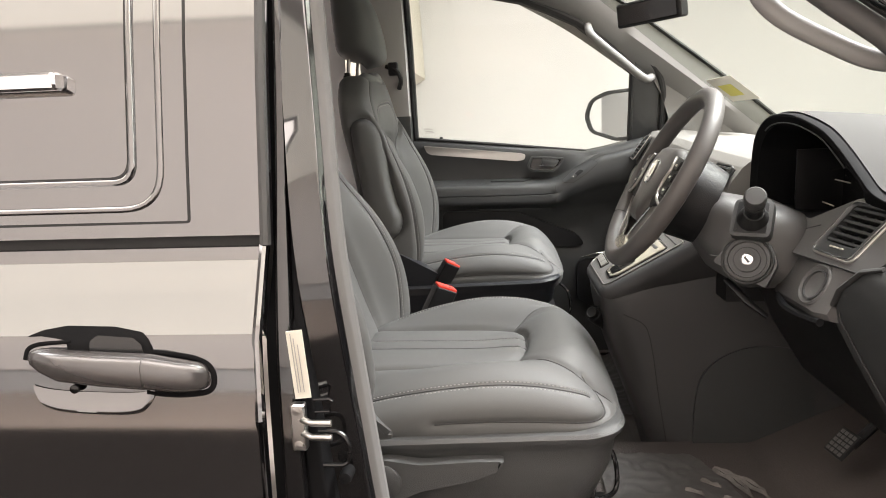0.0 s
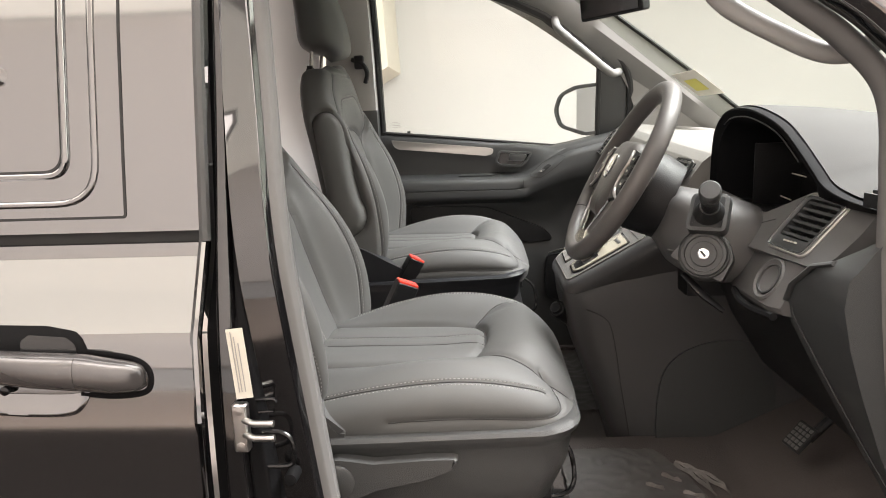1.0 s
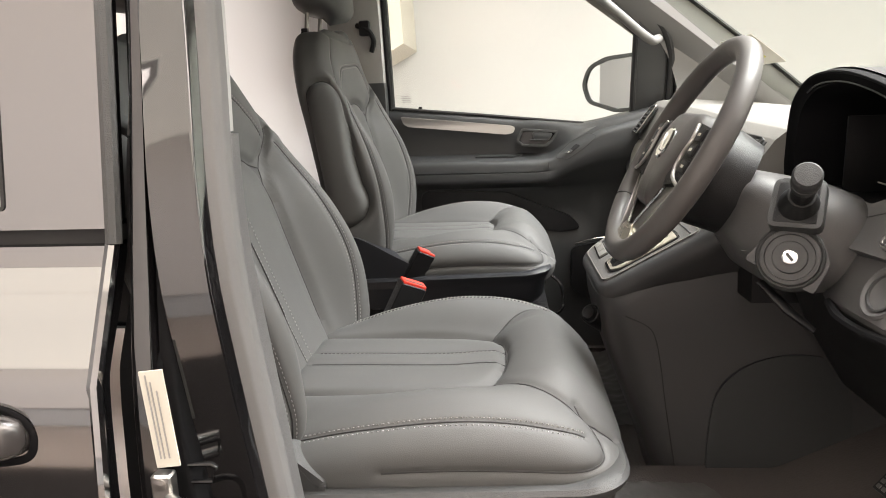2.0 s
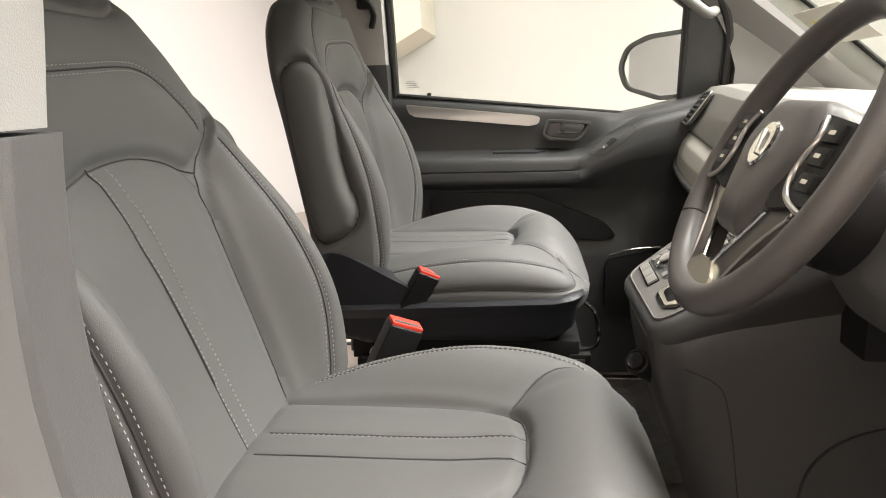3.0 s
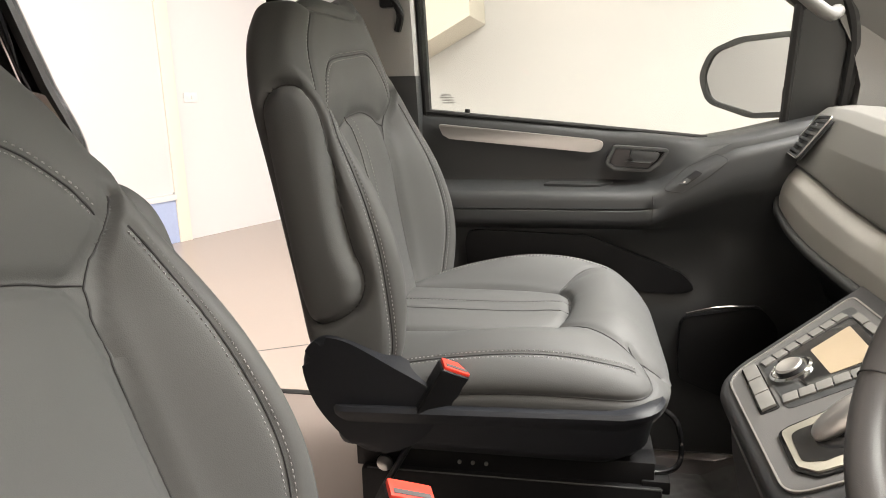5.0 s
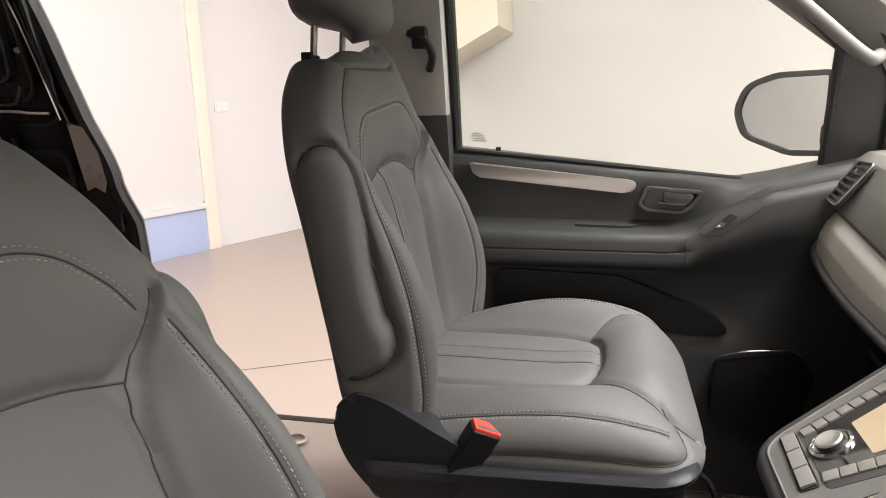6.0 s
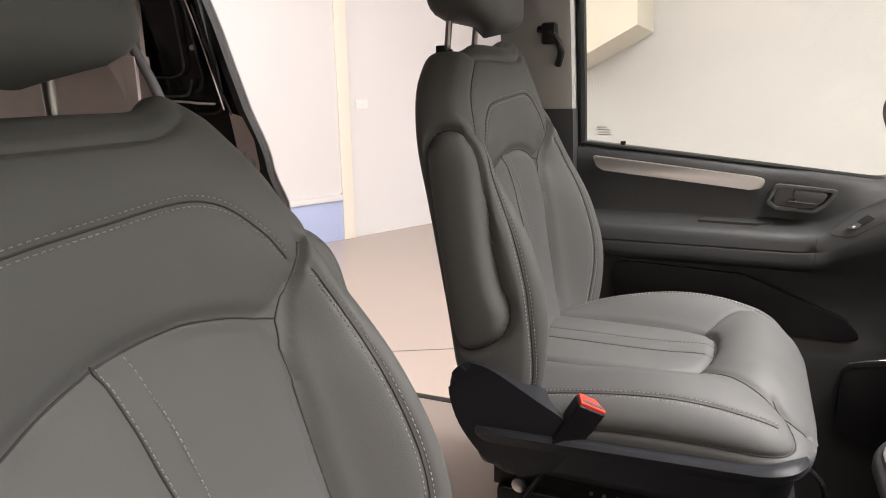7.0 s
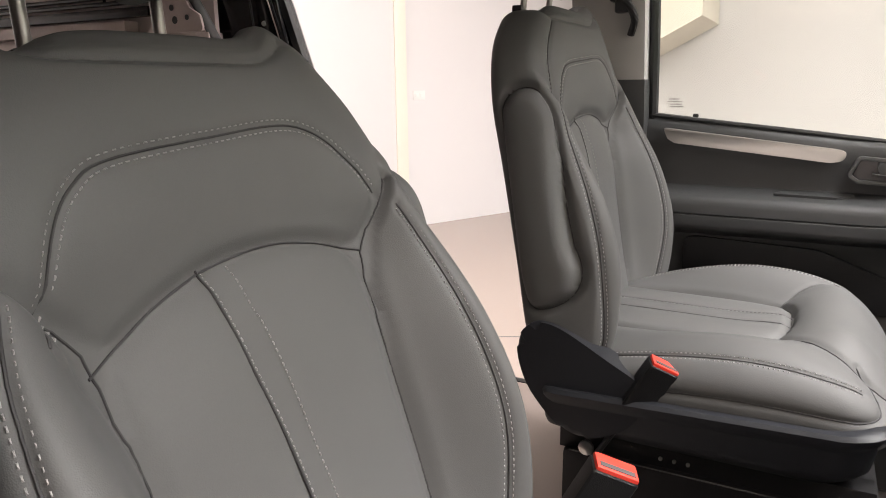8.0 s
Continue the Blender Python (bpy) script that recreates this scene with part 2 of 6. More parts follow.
def holed(outer, inner, a, b, to3):
    """A plate with a hole through it."""
    bm = bmesh.new()
    loops = [[bm.verts.new(to3(*p, d)) for p in line] for d in (a, b) for line in (outer, inner)]
    for lo, hi in ((0, 2), (1, 3)):
        k = len(loops[lo])
        for i in range(k):
            bm.faces.new((loops[lo][i], loops[lo][(i + 1) % k], loops[hi][(i + 1) % k], loops[hi][i]))
    edges = [bm.edges.get((line[i], line[(i + 1) % len(line)])) for line in loops[:2] for i in range(len(line))]
    bmesh.ops.triangle_fill(bm, use_beauty=True, edges=edges)
    bmesh.ops.recalc_face_normals(bm, faces=bm.faces)
    return bm


def shrink(outline, d):
    """An outline set inwards by d (closed, convex enough)."""
    pts = [Vector(p) for p in outline]
    area = sum(pts[i - 1].x * pts[i].y - pts[i].x * pts[i - 1].y for i in range(len(pts)))
    s = 1 if area > 0 else -1
    out = []
    for i in range(len(pts)):
        t = (pts[(i + 1) % len(pts)] - pts[i - 1])
        t.normalize()
        out.append(pts[i] + Vector((-t.y, t.x)) * d * s)
    return out


def loft(rows, closed=True, caps=True):
    """Rows of points, all of one length, joined into a skin."""
    k = len(rows[0])
    verts = [p for r in rows for p in r]
    faces = []
    for i in range(len(rows) - 1):
        for j in range(k if closed else k - 1):
            faces.append((i * k + j, i * k + (j + 1) % k, (i + 1) * k + (j + 1) % k, (i + 1) * k + j))
    if caps and closed:
        faces.append(tuple(range(k))[::-1])
        faces.append(tuple((len(rows) - 1) * k + j for j in range(k)))
    return verts, faces


def spline(pts, n=12, closed=False):
    """A smooth line through points."""
    P = [Vector(p) for p in pts]
    k = len(P)
    out = []
    for i in range(k if closed else k - 1):
        p1, p2 = P[i], P[(i + 1) % k]
        p0 = P[i - 1] if (closed or i > 0) else p1 * 2 - p2
        p3 = P[(i + 2) % k] if (closed or i + 2 < k) else p2 * 2 - p1
        for j in range(n):
            t = j / n
            out.append(0.5 * ((2 * p1) + (p2 - p0) * t + (2 * p0 - 5 * p1 + 4 * p2 - p3) * t * t + (3 * p1 - p0 - 3 * p2 + p3) * t ** 3))
    if not closed:
        out.append(P[-1])
    return out


def tube(pts, r, n=10, closed=False, flat=1.0, caps=True, up=(0, 0, 1)):
    """A round bar along a line. r: one radius or one a point; flat squeezes it along up."""
    P = [Vector(p) for p in pts]
    k = len(P)
    rows = []
    for i in range(k):
        t = (P[(i + 1) % k] - P[i - 1]) if closed else (P[min(i + 1, k - 1)] - P[max(i - 1, 0)])
        t.normalize()
        a = t.cross(Vector(up))
        if a.length < 1e-3:
            a = t.cross(Vector((1, 0, 0)))
        a.normalize()
        b = a.cross(t)
        rr = r[i] if isinstance(r, (list, tuple)) else r
        rows.append([P[i] + a * (rr * math.cos(q)) + b * (rr * flat * math.sin(q)) for q in [2 * math.pi * j / n for j in range(n)]])
    if closed:
        rows.append(rows[0])
    return loft(rows, True, caps and not closed)


def lathe(profile, m, n=28):
    """A profile of (radius, height) turned round the z axis of m."""
    rows = []
    for r, h in profile:
        rows.append([m @ Vector((r * math.cos(q), r * math.sin(q), h)) for q in [2 * math.pi * j / n for j in range(n)]])
    return loft(rows, True, True)


def interp(table, v):
    xs = [a for a, _ in table]
    return float(np.interp(v, xs, [b for _, b in table]))


def smooth_interp(table, v):
    """A table of (where, value) read with eased steps."""
    if v <= table[0][0]:
        return table[0][1]
    for i in range(len(table) - 1):
        (a, p), (b, q) = table[i], table[i + 1]
        if v <= b:
            m0 = (q - (table[i - 1][1] if i else p)) / (b - (table[i - 1][0] if i else a - 1e-9) or 1)
            m0 = (q - table[i - 1][1]) / (b - table[i - 1][0]) if i else (q - p) / (b - a)
            m1 = (table[i + 2][1] - p) / (table[i + 2][0] - a) if i + 2 < len(table) else (q - p) / (b - a)
            h = b - a
            t = (v - a) / h
            return (2 * t ** 3 - 3 * t * t + 1) * p + (t ** 3 - 2 * t * t + t) * h * m0 + (3 * t * t - 2 * t ** 3) * q + (t ** 3 - t * t) * h * m1
    return table[-1][1]


def spread(line, step):
    """A line cut into even steps, as an array."""
    P = np.array([tuple(p) for p in line], float)
    seg = np.linalg.norm(np.diff(P, axis=0), axis=1)
    at = np.r_[0, np.cumsum(seg)]
    n = max(2, int(at[-1] / step) + 1)
    want = np.linspace(0, at[-1], n)
    return np.stack([np.interp(want, at, P[:, i]) for i in range(3)], 1)


def nearness(points, lines):
    """For each point the distance to the nearest of the lines."""
    best = np.full(len(points), 9.0)
    for line in lines:
        L = spread(line, 0.004)
        for i in range(0, len(points), 4000):
            d = np.linalg.norm(points[i:i + 4000, None] - L[None], axis=2).min(1)
            best[i:i + 4000] = np.minimum(best[i:i + 4000], d)
    return best


# ---- room ----
WALL_FOOT, WALL_WAY = Vector((-2.92, 4.93, 0)), Vector((0.43, 0.903, 0)).normalized()
WALL_OUT = Vector((WALL_WAY.y, -WALL_WAY.x, 0))


def on_wall(s, d, z):
    """A place on the slanted wall: s along it from the door frame, d out of it, z up."""
    p = WALL_FOOT + WALL_WAY * s + WALL_OUT * d
    return (p.x, p.y, z)


def wall_box(s0, s1, d0, d1, z0, z1, bevel=0.0):
    bm = box(s0, s1, d0, d1, z0, z1, bevel)
    for v in bm.verts:
        v.co = Vector(on_wall(v.co.x, v.co.y, v.co.z))
    return bm


def room():
    bm = bmesh.new()
    bmesh.ops.create_grid(bm, x_segments=2, y_segments=2, size=9)
    floor = solo("floor", bm, FLOOR, "polished beige epoxy showroom floor", "floor", kind="structure")
    floor.location = (0.5, 1.5, 0)
    # Unseen dark strip, added so the van's lower side reflects dark.
    solo("floor_matting", box(-6.4, 6.0, -3.45, -1.0, 0.0, 0.006, 0.002), FLOOR_STRIP, "dark floor strip out of view beside the van", "floor matting", kind="structure")
    part("floor_joint", tube([(-2.6, 1.65, 0.001), (-1.28, 2.35, 0.001), (-0.84, 2.58, 0.001), (1.5, 3.7, 0.001)], 0.004, 6, flat=0.3), INK, floor, "thin dark joint line")
    floor.children[0].location = (-0.5, -1.5, 0)
    solo("wall_slanted", wall_box(-3.2, 4.4, -0.25, 0.0, 0, CEIL), WHITE, "plain white painted showroom wall", "wall", kind="structure")
    solo("wall_north", box(-1.2, 6.6, 6.9, 7.1, 0, CEIL, 0), WHITE, "plain white painted wall seen through the window", "wall", kind="structure")
    solo("wall_east", box(6.5, 6.7, -5.2, 7, 0, CEIL, 0), WHITE, "plain white painted wall ahead of the van", "wall", kind="structure")
    solo("wall_south", box(-8, 6.7, -5.3, -5.1, 0, CEIL, 0), WHITE, "plain white painted wall", "wall", kind="structure")
    # Added glowing panels; the far one brightens what shows through the windscreen.
    solo("light_wall", box(-6.5, 6.0, -5.095, -5.03, 0.5, 4.1, 0.01), LIGHTWALL, "tall glowing panel assumed from the paint's reflections", "light panel", kind="structure")
    solo("light_ceiling", box(-6.5, 6.0, -5.02, -3.55, 4.12, 4.195, 0.01), LIGHTCEIL, "long glowing panel assumed under the unseen ceiling", "light panel", kind="structure")
    solo("light_wall_far", box(6.43, 6.495, -4.8, 6.8, 0.03, 3.9, 0.01), LIGHTWALL_DIM, "added glowing panel that brightens the view ahead", "light panel", kind="structure")
    solo("wall_west", box(-8.1, -7.9, -6.2, 7, 0, CEIL, 0), WHITE, "plain white painted wall behind the van", "wall", kind="structure")
    solo("ceiling", box(-8, 9.2, -6.2, 7.1, CEIL, CEIL + 0.15, 0), WHITE, "plain white ceiling", "ceiling", kind="structure")
    # the doorway in the slanted wall
    door = thing("door_1", *on_wall(-0.5, 0, 0), "white door with a cream frame and pale blue kick panel", "door", kind="structure")
    part("frame", wall_box(-0.07, 0.055, 0.003, 0.03, 0, 3.2, 0.004), CREAM, door, "cream painted upright frame")
    part("leaf", wall_box(-1.25, -0.07, 0.003, 0.014, 0.44, 3.2, 0.003), WHITE, door)
    part("rail", wall_box(-1.25, -0.07, 0.003, 0.05, 0.39, 0.44, 0.006), WHITE, door)
    part("kick_panel", wall_box(-1.25, -0.07, 0.003, 0.02, 0.0, 0.39, 0.003), BLUE, door, "pale blue kick panel")
    part("latch", wall_box(-0.085, -0.072, 0.014, 0.03, 0.40, 0.46, 0.003), STEEL, door)
    sw = thing("light_switch", *on_wall(0.17, 0, 1.28), "small white double switch plate on the wall", "switch")
    part("plate", wall_box(0.135, 0.275, 0.002, 0.012, 1.235, 1.32, 0.004), PLATE, sw)
    for k in range(2):
        part("rocker", wall_box(0.155 + k * 0.055, 0.195 + k * 0.055, 0.011, 0.017, 1.262, 1.294, 0.003), PLATE, sw)
    # the sloping cream bulkhead seen through the passenger's window
    out = [(-1.1, 3.2), (-1.1, 1.55), (-1.0, 1.60), (-0.38, 1.93), (-0.43, 3.2)]
    solo("bulkhead", prism(out, 5.75, 6.88, XZ, 0.01), CREAM, "cream sloping bulkhead below a staircase", "bulkhead", kind="structure")
    # Housings for the assumed lamps, all out of view.
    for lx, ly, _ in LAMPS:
        lamp = thing("ceiling_lamp", lx, ly, CEIL, "assumed flat white panel lamp, out of view", "lamp", "ceiling lamps")
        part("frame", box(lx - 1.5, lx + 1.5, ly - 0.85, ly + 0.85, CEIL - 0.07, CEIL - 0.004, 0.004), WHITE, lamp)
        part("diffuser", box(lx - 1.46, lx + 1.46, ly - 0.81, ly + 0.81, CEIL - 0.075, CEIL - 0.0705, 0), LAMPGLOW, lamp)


room()


# ---- van body ----
SIDE = [(0.30, 0.885), (0.45, 0.908), (0.75, 0.915), (0.93, 0.914), (1.0, 0.912), (1.06, 0.908), (1.085, 0.9050), (1.095, 0.9028), (1.104, 0.8985), (1.114, 0.8930), (1.15, 0.872), (1.19, 0.853),
        (1.205, 0.851), (1.30, 0.838), (1.45, 0.815), (1.60, 0.785), (1.75, 0.74), (1.86, 0.67), (1.92, 0.55), (1.945, 0.3), (1.95, 0.0)]


def side_y(z):
    return interp(SIDE, z)


def side_skin(x0, x1, z0, z1, inset=0.0, thick=0.02, sign=-1, nx=2, nz=60):
    """A piece of the outer side, following its section."""
    rows = []
    zs = sorted(set([z0 + (z1 - z0) * i / nz for i in range(nz + 1)] + [z for z, _ in SIDE if z0 < z < z1]))
    for z in zs:
        y = side_y(z) - inset
        rows.append([(x0, sign * y, z), (x1, sign * y, z), (x1, sign * (y - thick), z), (x0, sign * (y - thick), z)])
    bm = bmesh.new()
    v, f = loft(rows, True, True)
    vs = [bm.verts.new(p) for p in v]
    for q in f:
        bm.faces.new([vs[i] for i in q])
    return bm


VAN = thing("van", 0.0, 0.0, 0.0, "black gloss panel van with its driver's door open", "van")


def on_side(points, out, sign=-1):
    """Lift (x, z) points onto the outer side, out metres proud of it."""
    return [(x, sign * (side_y(z) + out), z) for x, z in points]


def van_body():
    # fixed side behind the driver's door, on the driver's side: the sliding door
    door = part("sliding_door", side_skin(-1.05, 0.262, 0.36, 1.199, 0.0, 0.03, nz=46), PAINT, VAN, "black gloss sliding door with a pull handle")
    part("upper_panel", side_skin(-1.05, 0.262, 1.213, 1.86, 0.0, 0.03, nz=40), PAINT, door)
    part("belt_groove", side_skin(-1.05, 0.262, 1.195, 1.217, 0.012, 0.02, nz=3), RUBBER, door)
    part("edge_moulding", tube(on_side([(0.264, 0.5), (0.264, 0.8), (0.264, 1.0), (0.264, 1.095)], -0.004) + on_side([(0.264, 1.11), (0.264, 1.2)], -0.004), 0.006, 8), PAINT, door)
    part("edge_strip", tube(on_side([(0.266, 1.2), (0.266, 1.4), (0.266, 1.6), (0.266, 1.8)], -0.003), 0.007, 8), PLASTIC_MID, door)
    # blanked window: dark gap line, raised rim, recessed pane
    def side_outline(x0, x1, z0, z1, r):
        pts = fillet([(x0, z0), (x1, z0), (x1, z1), (x0, z1)], r, 8)
        out = []
        for a, b in zip(pts, pts[1:] + pts[:1]):
            k = max(1, int(math.hypot(b[0] - a[0], b[1] - a[1]) / 0.02))
            out += [(a[0] + (b[0] - a[0]) * i / k, a[1] + (b[1] - a[1]) * i / k) for i in range(k)]
        return out

    def rim(outline, w, out, mat, name):
        inner = shrink(outline, w)
        bm = bmesh.new()
        rows = []
        sec = [(0.0, -0.002), (0.08, out * 0.55), (0.25, out * 0.9), (0.5, out), (0.75, out * 0.9), (0.92, out * 0.55), (1.0, -0.002)] if out > 0.002 else [(0.0, -0.002), (0.0, out), (1.0, out), (1.0, -0.002)]
        for f, o in sec:
            line = [(p[0] + (q[0] - p[0]) * f, p[1] + (q[1] - p[1]) * f) for p, q in zip(outline, inner)]
            rows.append([bm.verts.new(p) for p in on_side(line, o)])
        k = len(outline)
        for r in range(len(rows) - 1):
            for i in range(k):
                bm.faces.new((rows[r][i], rows[r][(i + 1) % k], rows[r + 1][(i + 1) % k], rows[r + 1][i]))
        part(name, bm, mat, door)

    rim(side_outline(-0.95, 0.174, 1.229, 1.80, 0.006), 0.003, 0.0012, BLACK, "panel_gap")
    rim(side_outline(-0.93, 0.143, 1.243, 1.78, 0.055), 0.009, 0.0035, PAINT, "window_rim")
    rim(side_outline(-0.91, 0.108, 1.276, 1.76, 0.03), 0.010, 0.005, PAINT, "pane_rim")
    rim(side_outline(-0.90, 0.102, 1.282, 1.75, 0.028), 0.005, 0.002, BLACK, "pane_gap")
    # chrome handle of the blanked window
    part("window_handle", moved(box(-0.12, 0.075, -0.012, 0.012, -0.011, 0.011, 0.008, 3), Matrix.Translation((-0.055, -side_y(1.405) - 0.012, 1.405))), CHROME, door, "chrome grab bar")
    # pull handle; its bowl is flush black skin, the recess's shade put into colour
    def bowl(x0, x1, top, foot, out):
        rows = []
        for f in np.linspace(0, 1, 10):
            zs = [(x, interp(top, x), interp(foot, x)) for x in np.linspace(x0, x1, 40)]
            rows.append([(x, -side_y(zt + (zf - zt) * f) - out, zt + (zf - zt) * f) for x, zt, zf in zs])
        return loft(rows, False, False)

    upper = [(-0.018, 1.1035), (0.0, 1.110), (0.03, 1.1145), (0.09, 1.113), (0.125, 1.107), (0.136, 1.097), (0.142, 1.082)]
    part("handle_bowl", bowl(-0.018, 0.142, upper, [(-0.018, 1.1030), (-0.002, 1.1035), (0.02, 1.1005), (0.033, 1.098), (0.038, 1.066), (0.135, 1.066), (0.142, 1.078)], 0.0012), MATT_BLACK_SHADE, door, "flush black skin for the bowl's shaded upper half")
    part("bowl_liner", bowl(0.062, 0.132, [(0.062, 1.098), (0.07, 1.104), (0.115, 1.101), (0.126, 1.094), (0.132, 1.076)], [(0.062, 1.070), (0.132, 1.070)], 0.0022), SCREEN, door, "gloss black skin in the painted-on bowl")
    scoop = []
    for drop, out in ((0.0, 0.0), (0.004, 0.0006), (0.009, 0.0018), (0.014, 0.0036), (0.019, 0.0058), (0.0225, 0.0066), (0.025, 0.0052), (0.027, 0.0)):
        scoop.append([(-0.012 + 0.152 * u + 0.016 * (drop / 0.027) ** 2 * (1 - 2 * u), -side_y(1.036 - drop) - 0.001 - out * math.sin(math.pi * min(1.0, 0.04 + 0.96 * u)) ** 0.4, 1.040 - drop - 0.006 * u + 0.006 * (2 * u - 1) ** 4) for u in np.linspace(0, 1, 30)])
    part("bowl_scoop", loft(scoop, False, False), PAINT, door)
    h = []
    for x, z, rz, ry, yc in ((-0.010, 1.081, 0.003, 0.003, 0.911), (-0.006, 1.0805, 0.009, 0.008, 0.913), (0.008, 1.079, 0.0145, 0.012, 0.917), (0.035, 1.075, 0.0185, 0.015, 0.924), (0.09, 1.0715, 0.0198, 0.016, 0.928), (0.140, 1.068, 0.0205, 0.016, 0.927),
                             (0.1415, 1.068, 0.0195, 0.015, 0.927), (0.143, 1.068, 0.0205, 0.016, 0.927), (0.178, 1.061, 0.0190, 0.015, 0.921), (0.197, 1.0575, 0.0170, 0.012, 0.915), (0.205, 1.056, 0.013, 0.008, 0.911), (0.208, 1.0555, 0.006, 0.004, 0.909)):
        h.append([(x, -yc + ry * math.copysign(abs(math.cos(q)) ** 0.8, math.cos(q)), z + rz * math.copysign(abs(math.sin(q)) ** 0.75, math.sin(q))) for q in [2 * math.pi * j / 28 for j in range(28)]])
    handle = part("pull_handle", loft(h), HANDLE, door, "black gloss pull handle")
    def skin_line(points):
        return [Vector((p.x, -side_y(p.y) - 0.0004, p.y)) for p in spline([(x, z, 0) for x, z in points], 6)]

    part("handle_gap", tube(skin_line([(0.138, 1.084), (0.165, 1.081), (0.192, 1.076), (0.209, 1.066), (0.213, 1.050), (0.204, 1.037), (0.17, 1.033), (0.13, 1.036)]), 0.0034, 6, flat=0.4, up=(0, 1, 0)), MATT_BLACK_SHADE, handle)
    part("root_gap", tube(skin_line([(-0.021, 1.076), (-0.017, 1.088), (-0.006, 1.0935), (0.012, 1.0955), (0.037, 1.0965)]), 0.0028, 6, flat=0.4, up=(0, 1, 0)), MATT_BLACK_SHADE, handle)
    part("lock_barrel", lathe([(0, 0), (0.0055, 0), (0.0055, 0.004), (0.004, 0.005), (0, 0.005)], Matrix.Translation((0.044, -0.914, 1.043)) @ pose(0, 0, 0, 90, 0, 0), 14), BLACK, handle)
    part("rear_skin", side_skin(-2.9, -1.056, 0.36, 1.86, 0.002, 0.03, nz=50), PAINT, VAN)
    # gap behind the pillar, its shade put into matt black, and the pillar's jamb
    pillar = part("door_pillar", side_skin(0.262, 0.30, 0.40, 1.86, 0.045, 0.02, nz=40), MATT_BLACK_SHADE, VAN, "black gloss pillar with striker and label")

    STAND = [(0.3, 0.902), (0.7, 0.900), (0.95, 0.897), (1.08, 0.889), (1.2, 0.864), (1.35, 0.832), (1.5, 0.805), (1.65, 0.766), (1.86, 0.68)]
    UPRIGHT = [(0.3, 0.840), (0.7, 0.862), (0.95, 0.882), (1.10, 0.894), (1.17, 0.8965), (1.25, 0.884), (1.35, 0.854), (1.5, 0.812), (1.65, 0.768), (1.86, 0.68)]

    def jamb(section, mat, name, z0=0.40, z1=1.84, n=40, parent=pillar, stand=STAND):
        rows = []
        for i in range(n + 1):
            z = z0 + (z1 - z0) * i / n
            y = -smooth_interp(stand, z)
            lean = -0.095 * (z - 0.85)
            rows.append([(x + lean * min(1.0, max(0.0, (x - 0.286) / 0.05)), y + d, z) for x, d in section])
        return part(name, loft(rows, True, True), mat, parent)

    jamb(fillet([(0.276, 0.022), (0.279, 0.021), (0.300, 0.023), (0.305, 0.033), (0.305, 0.12), (0.275, 0.12)], 0.004, 3), JAMB, "outer_flange")
    jamb(fillet([(0.304, 0.03), (0.329, 0.03), (0.334, 0.05), (0.334, 0.1), (0.314, 0.1)], 0.006, 3), MATT_BLACK_SHADE, "weather_strip")
    jamb(fillet([(0.331, 0.042), (0.371, 0.054), (0.375, 0.066), (0.373, 0.112), (0.30, 0.112), (0.325, 0.046)], 0.005, 3), JAMB, "jamb_face", stand=UPRIGHT)
    jamb(fillet([(0.370, 0.062), (0.383, 0.072), (0.387, 0.084), (0.383, 0.112), (0.367, 0.112)], 0.008, 4), SEAL_GREY, "door_seal", stand=UPRIGHT)
    # the pillar's inner cover: charcoal below, pale above the joint
    cover = fillet([(0.30, 0.113), (0.368, 0.114), (0.372, 0.13), (0.360, 0.190), (0.33, 0.20), (0.24, 0.195), (0.24, 0.113)], [0, 0.004, 0.008, 0.010, 0.01, 0, 0], 4)
    jamb(cover, FACIA, "inner_trim", 0.62, 1.283, stand=UPRIGHT)
    upper_cover = fillet([(0.30, 0.113), (0.366, 0.114), (0.370, 0.125), (0.360, 0.177), (0.33, 0.187), (0.24, 0.185), (0.24, 0.113)], [0, 0.004, 0.006, 0.010, 0.01, 0, 0], 4)
    jamb(upper_cover, TRIM_GREY, "upper_inner_trim", 1.286, 1.84, stand=UPRIGHT)
    # striker, label, rubber stop, loop
    striker = part("striker", box(0.294, 0.312, -0.890, -0.876, 0.952, 1.012, 0.005, 3), STEEL, pillar, "zinc plated door striker")
    for z in (0.992, 0.974):
        part("striker_bar", tube([(0.304, -0.884, z), (0.322, -0.897, z), (0.346, -0.897, z)], 0.0042, 10), STEEL, striker)
    for z in (0.960, 1.004):
        part("bolt", lathe([(0, 0), (0.0055, 0), (0.0055, 0.003), (0.0, 0.0035)], Matrix.Translation((0.303, -0.888, z)) @ pose(0, 0, 0, 90, 0, 0), 10), STEEL, striker)
    part("label", moved(box(-0.0095, 0.0095, -0.001, 0.001, -0.042, 0.042, 0), pose(0.309, -0.8885, 1.062, 0, -4, 6)), PAPER, pillar, "cream printed paper label")
    for k in (-0.0045, -0.0015, 0.0025):
        part("label_print", moved(box(k - 0.0005, k + 0.0005, -0.0006, 0.0006, -0.034, 0.03 - 2 * k, 0), pose(0.309, -0.8898, 1.062, 0, -4, 6)), TRIM_GREY, pillar)
    part("switch_bracket", tube([(0.306, -0.862, 1.007), (0.336, -0.862, 1.008), (0.339, -0.862, 1.006), (0.336, -0.862, 0.992), (0.306, -0.862, 0.991)], 0.0024, 8, True), BLACK, pillar, "black wire bracket")
    part("loop", tube(spline([(0.318, -0.862, 0.966), (0.342, -0.862, 0.965), (0.355, -0.862, 0.954), (0.357, -0.862, 0.934), (0.350, -0.862, 0.922), (0.321, -0.862, 0.921)], 6), 0.0032, 8), BLACK, pillar, "black wire loop")
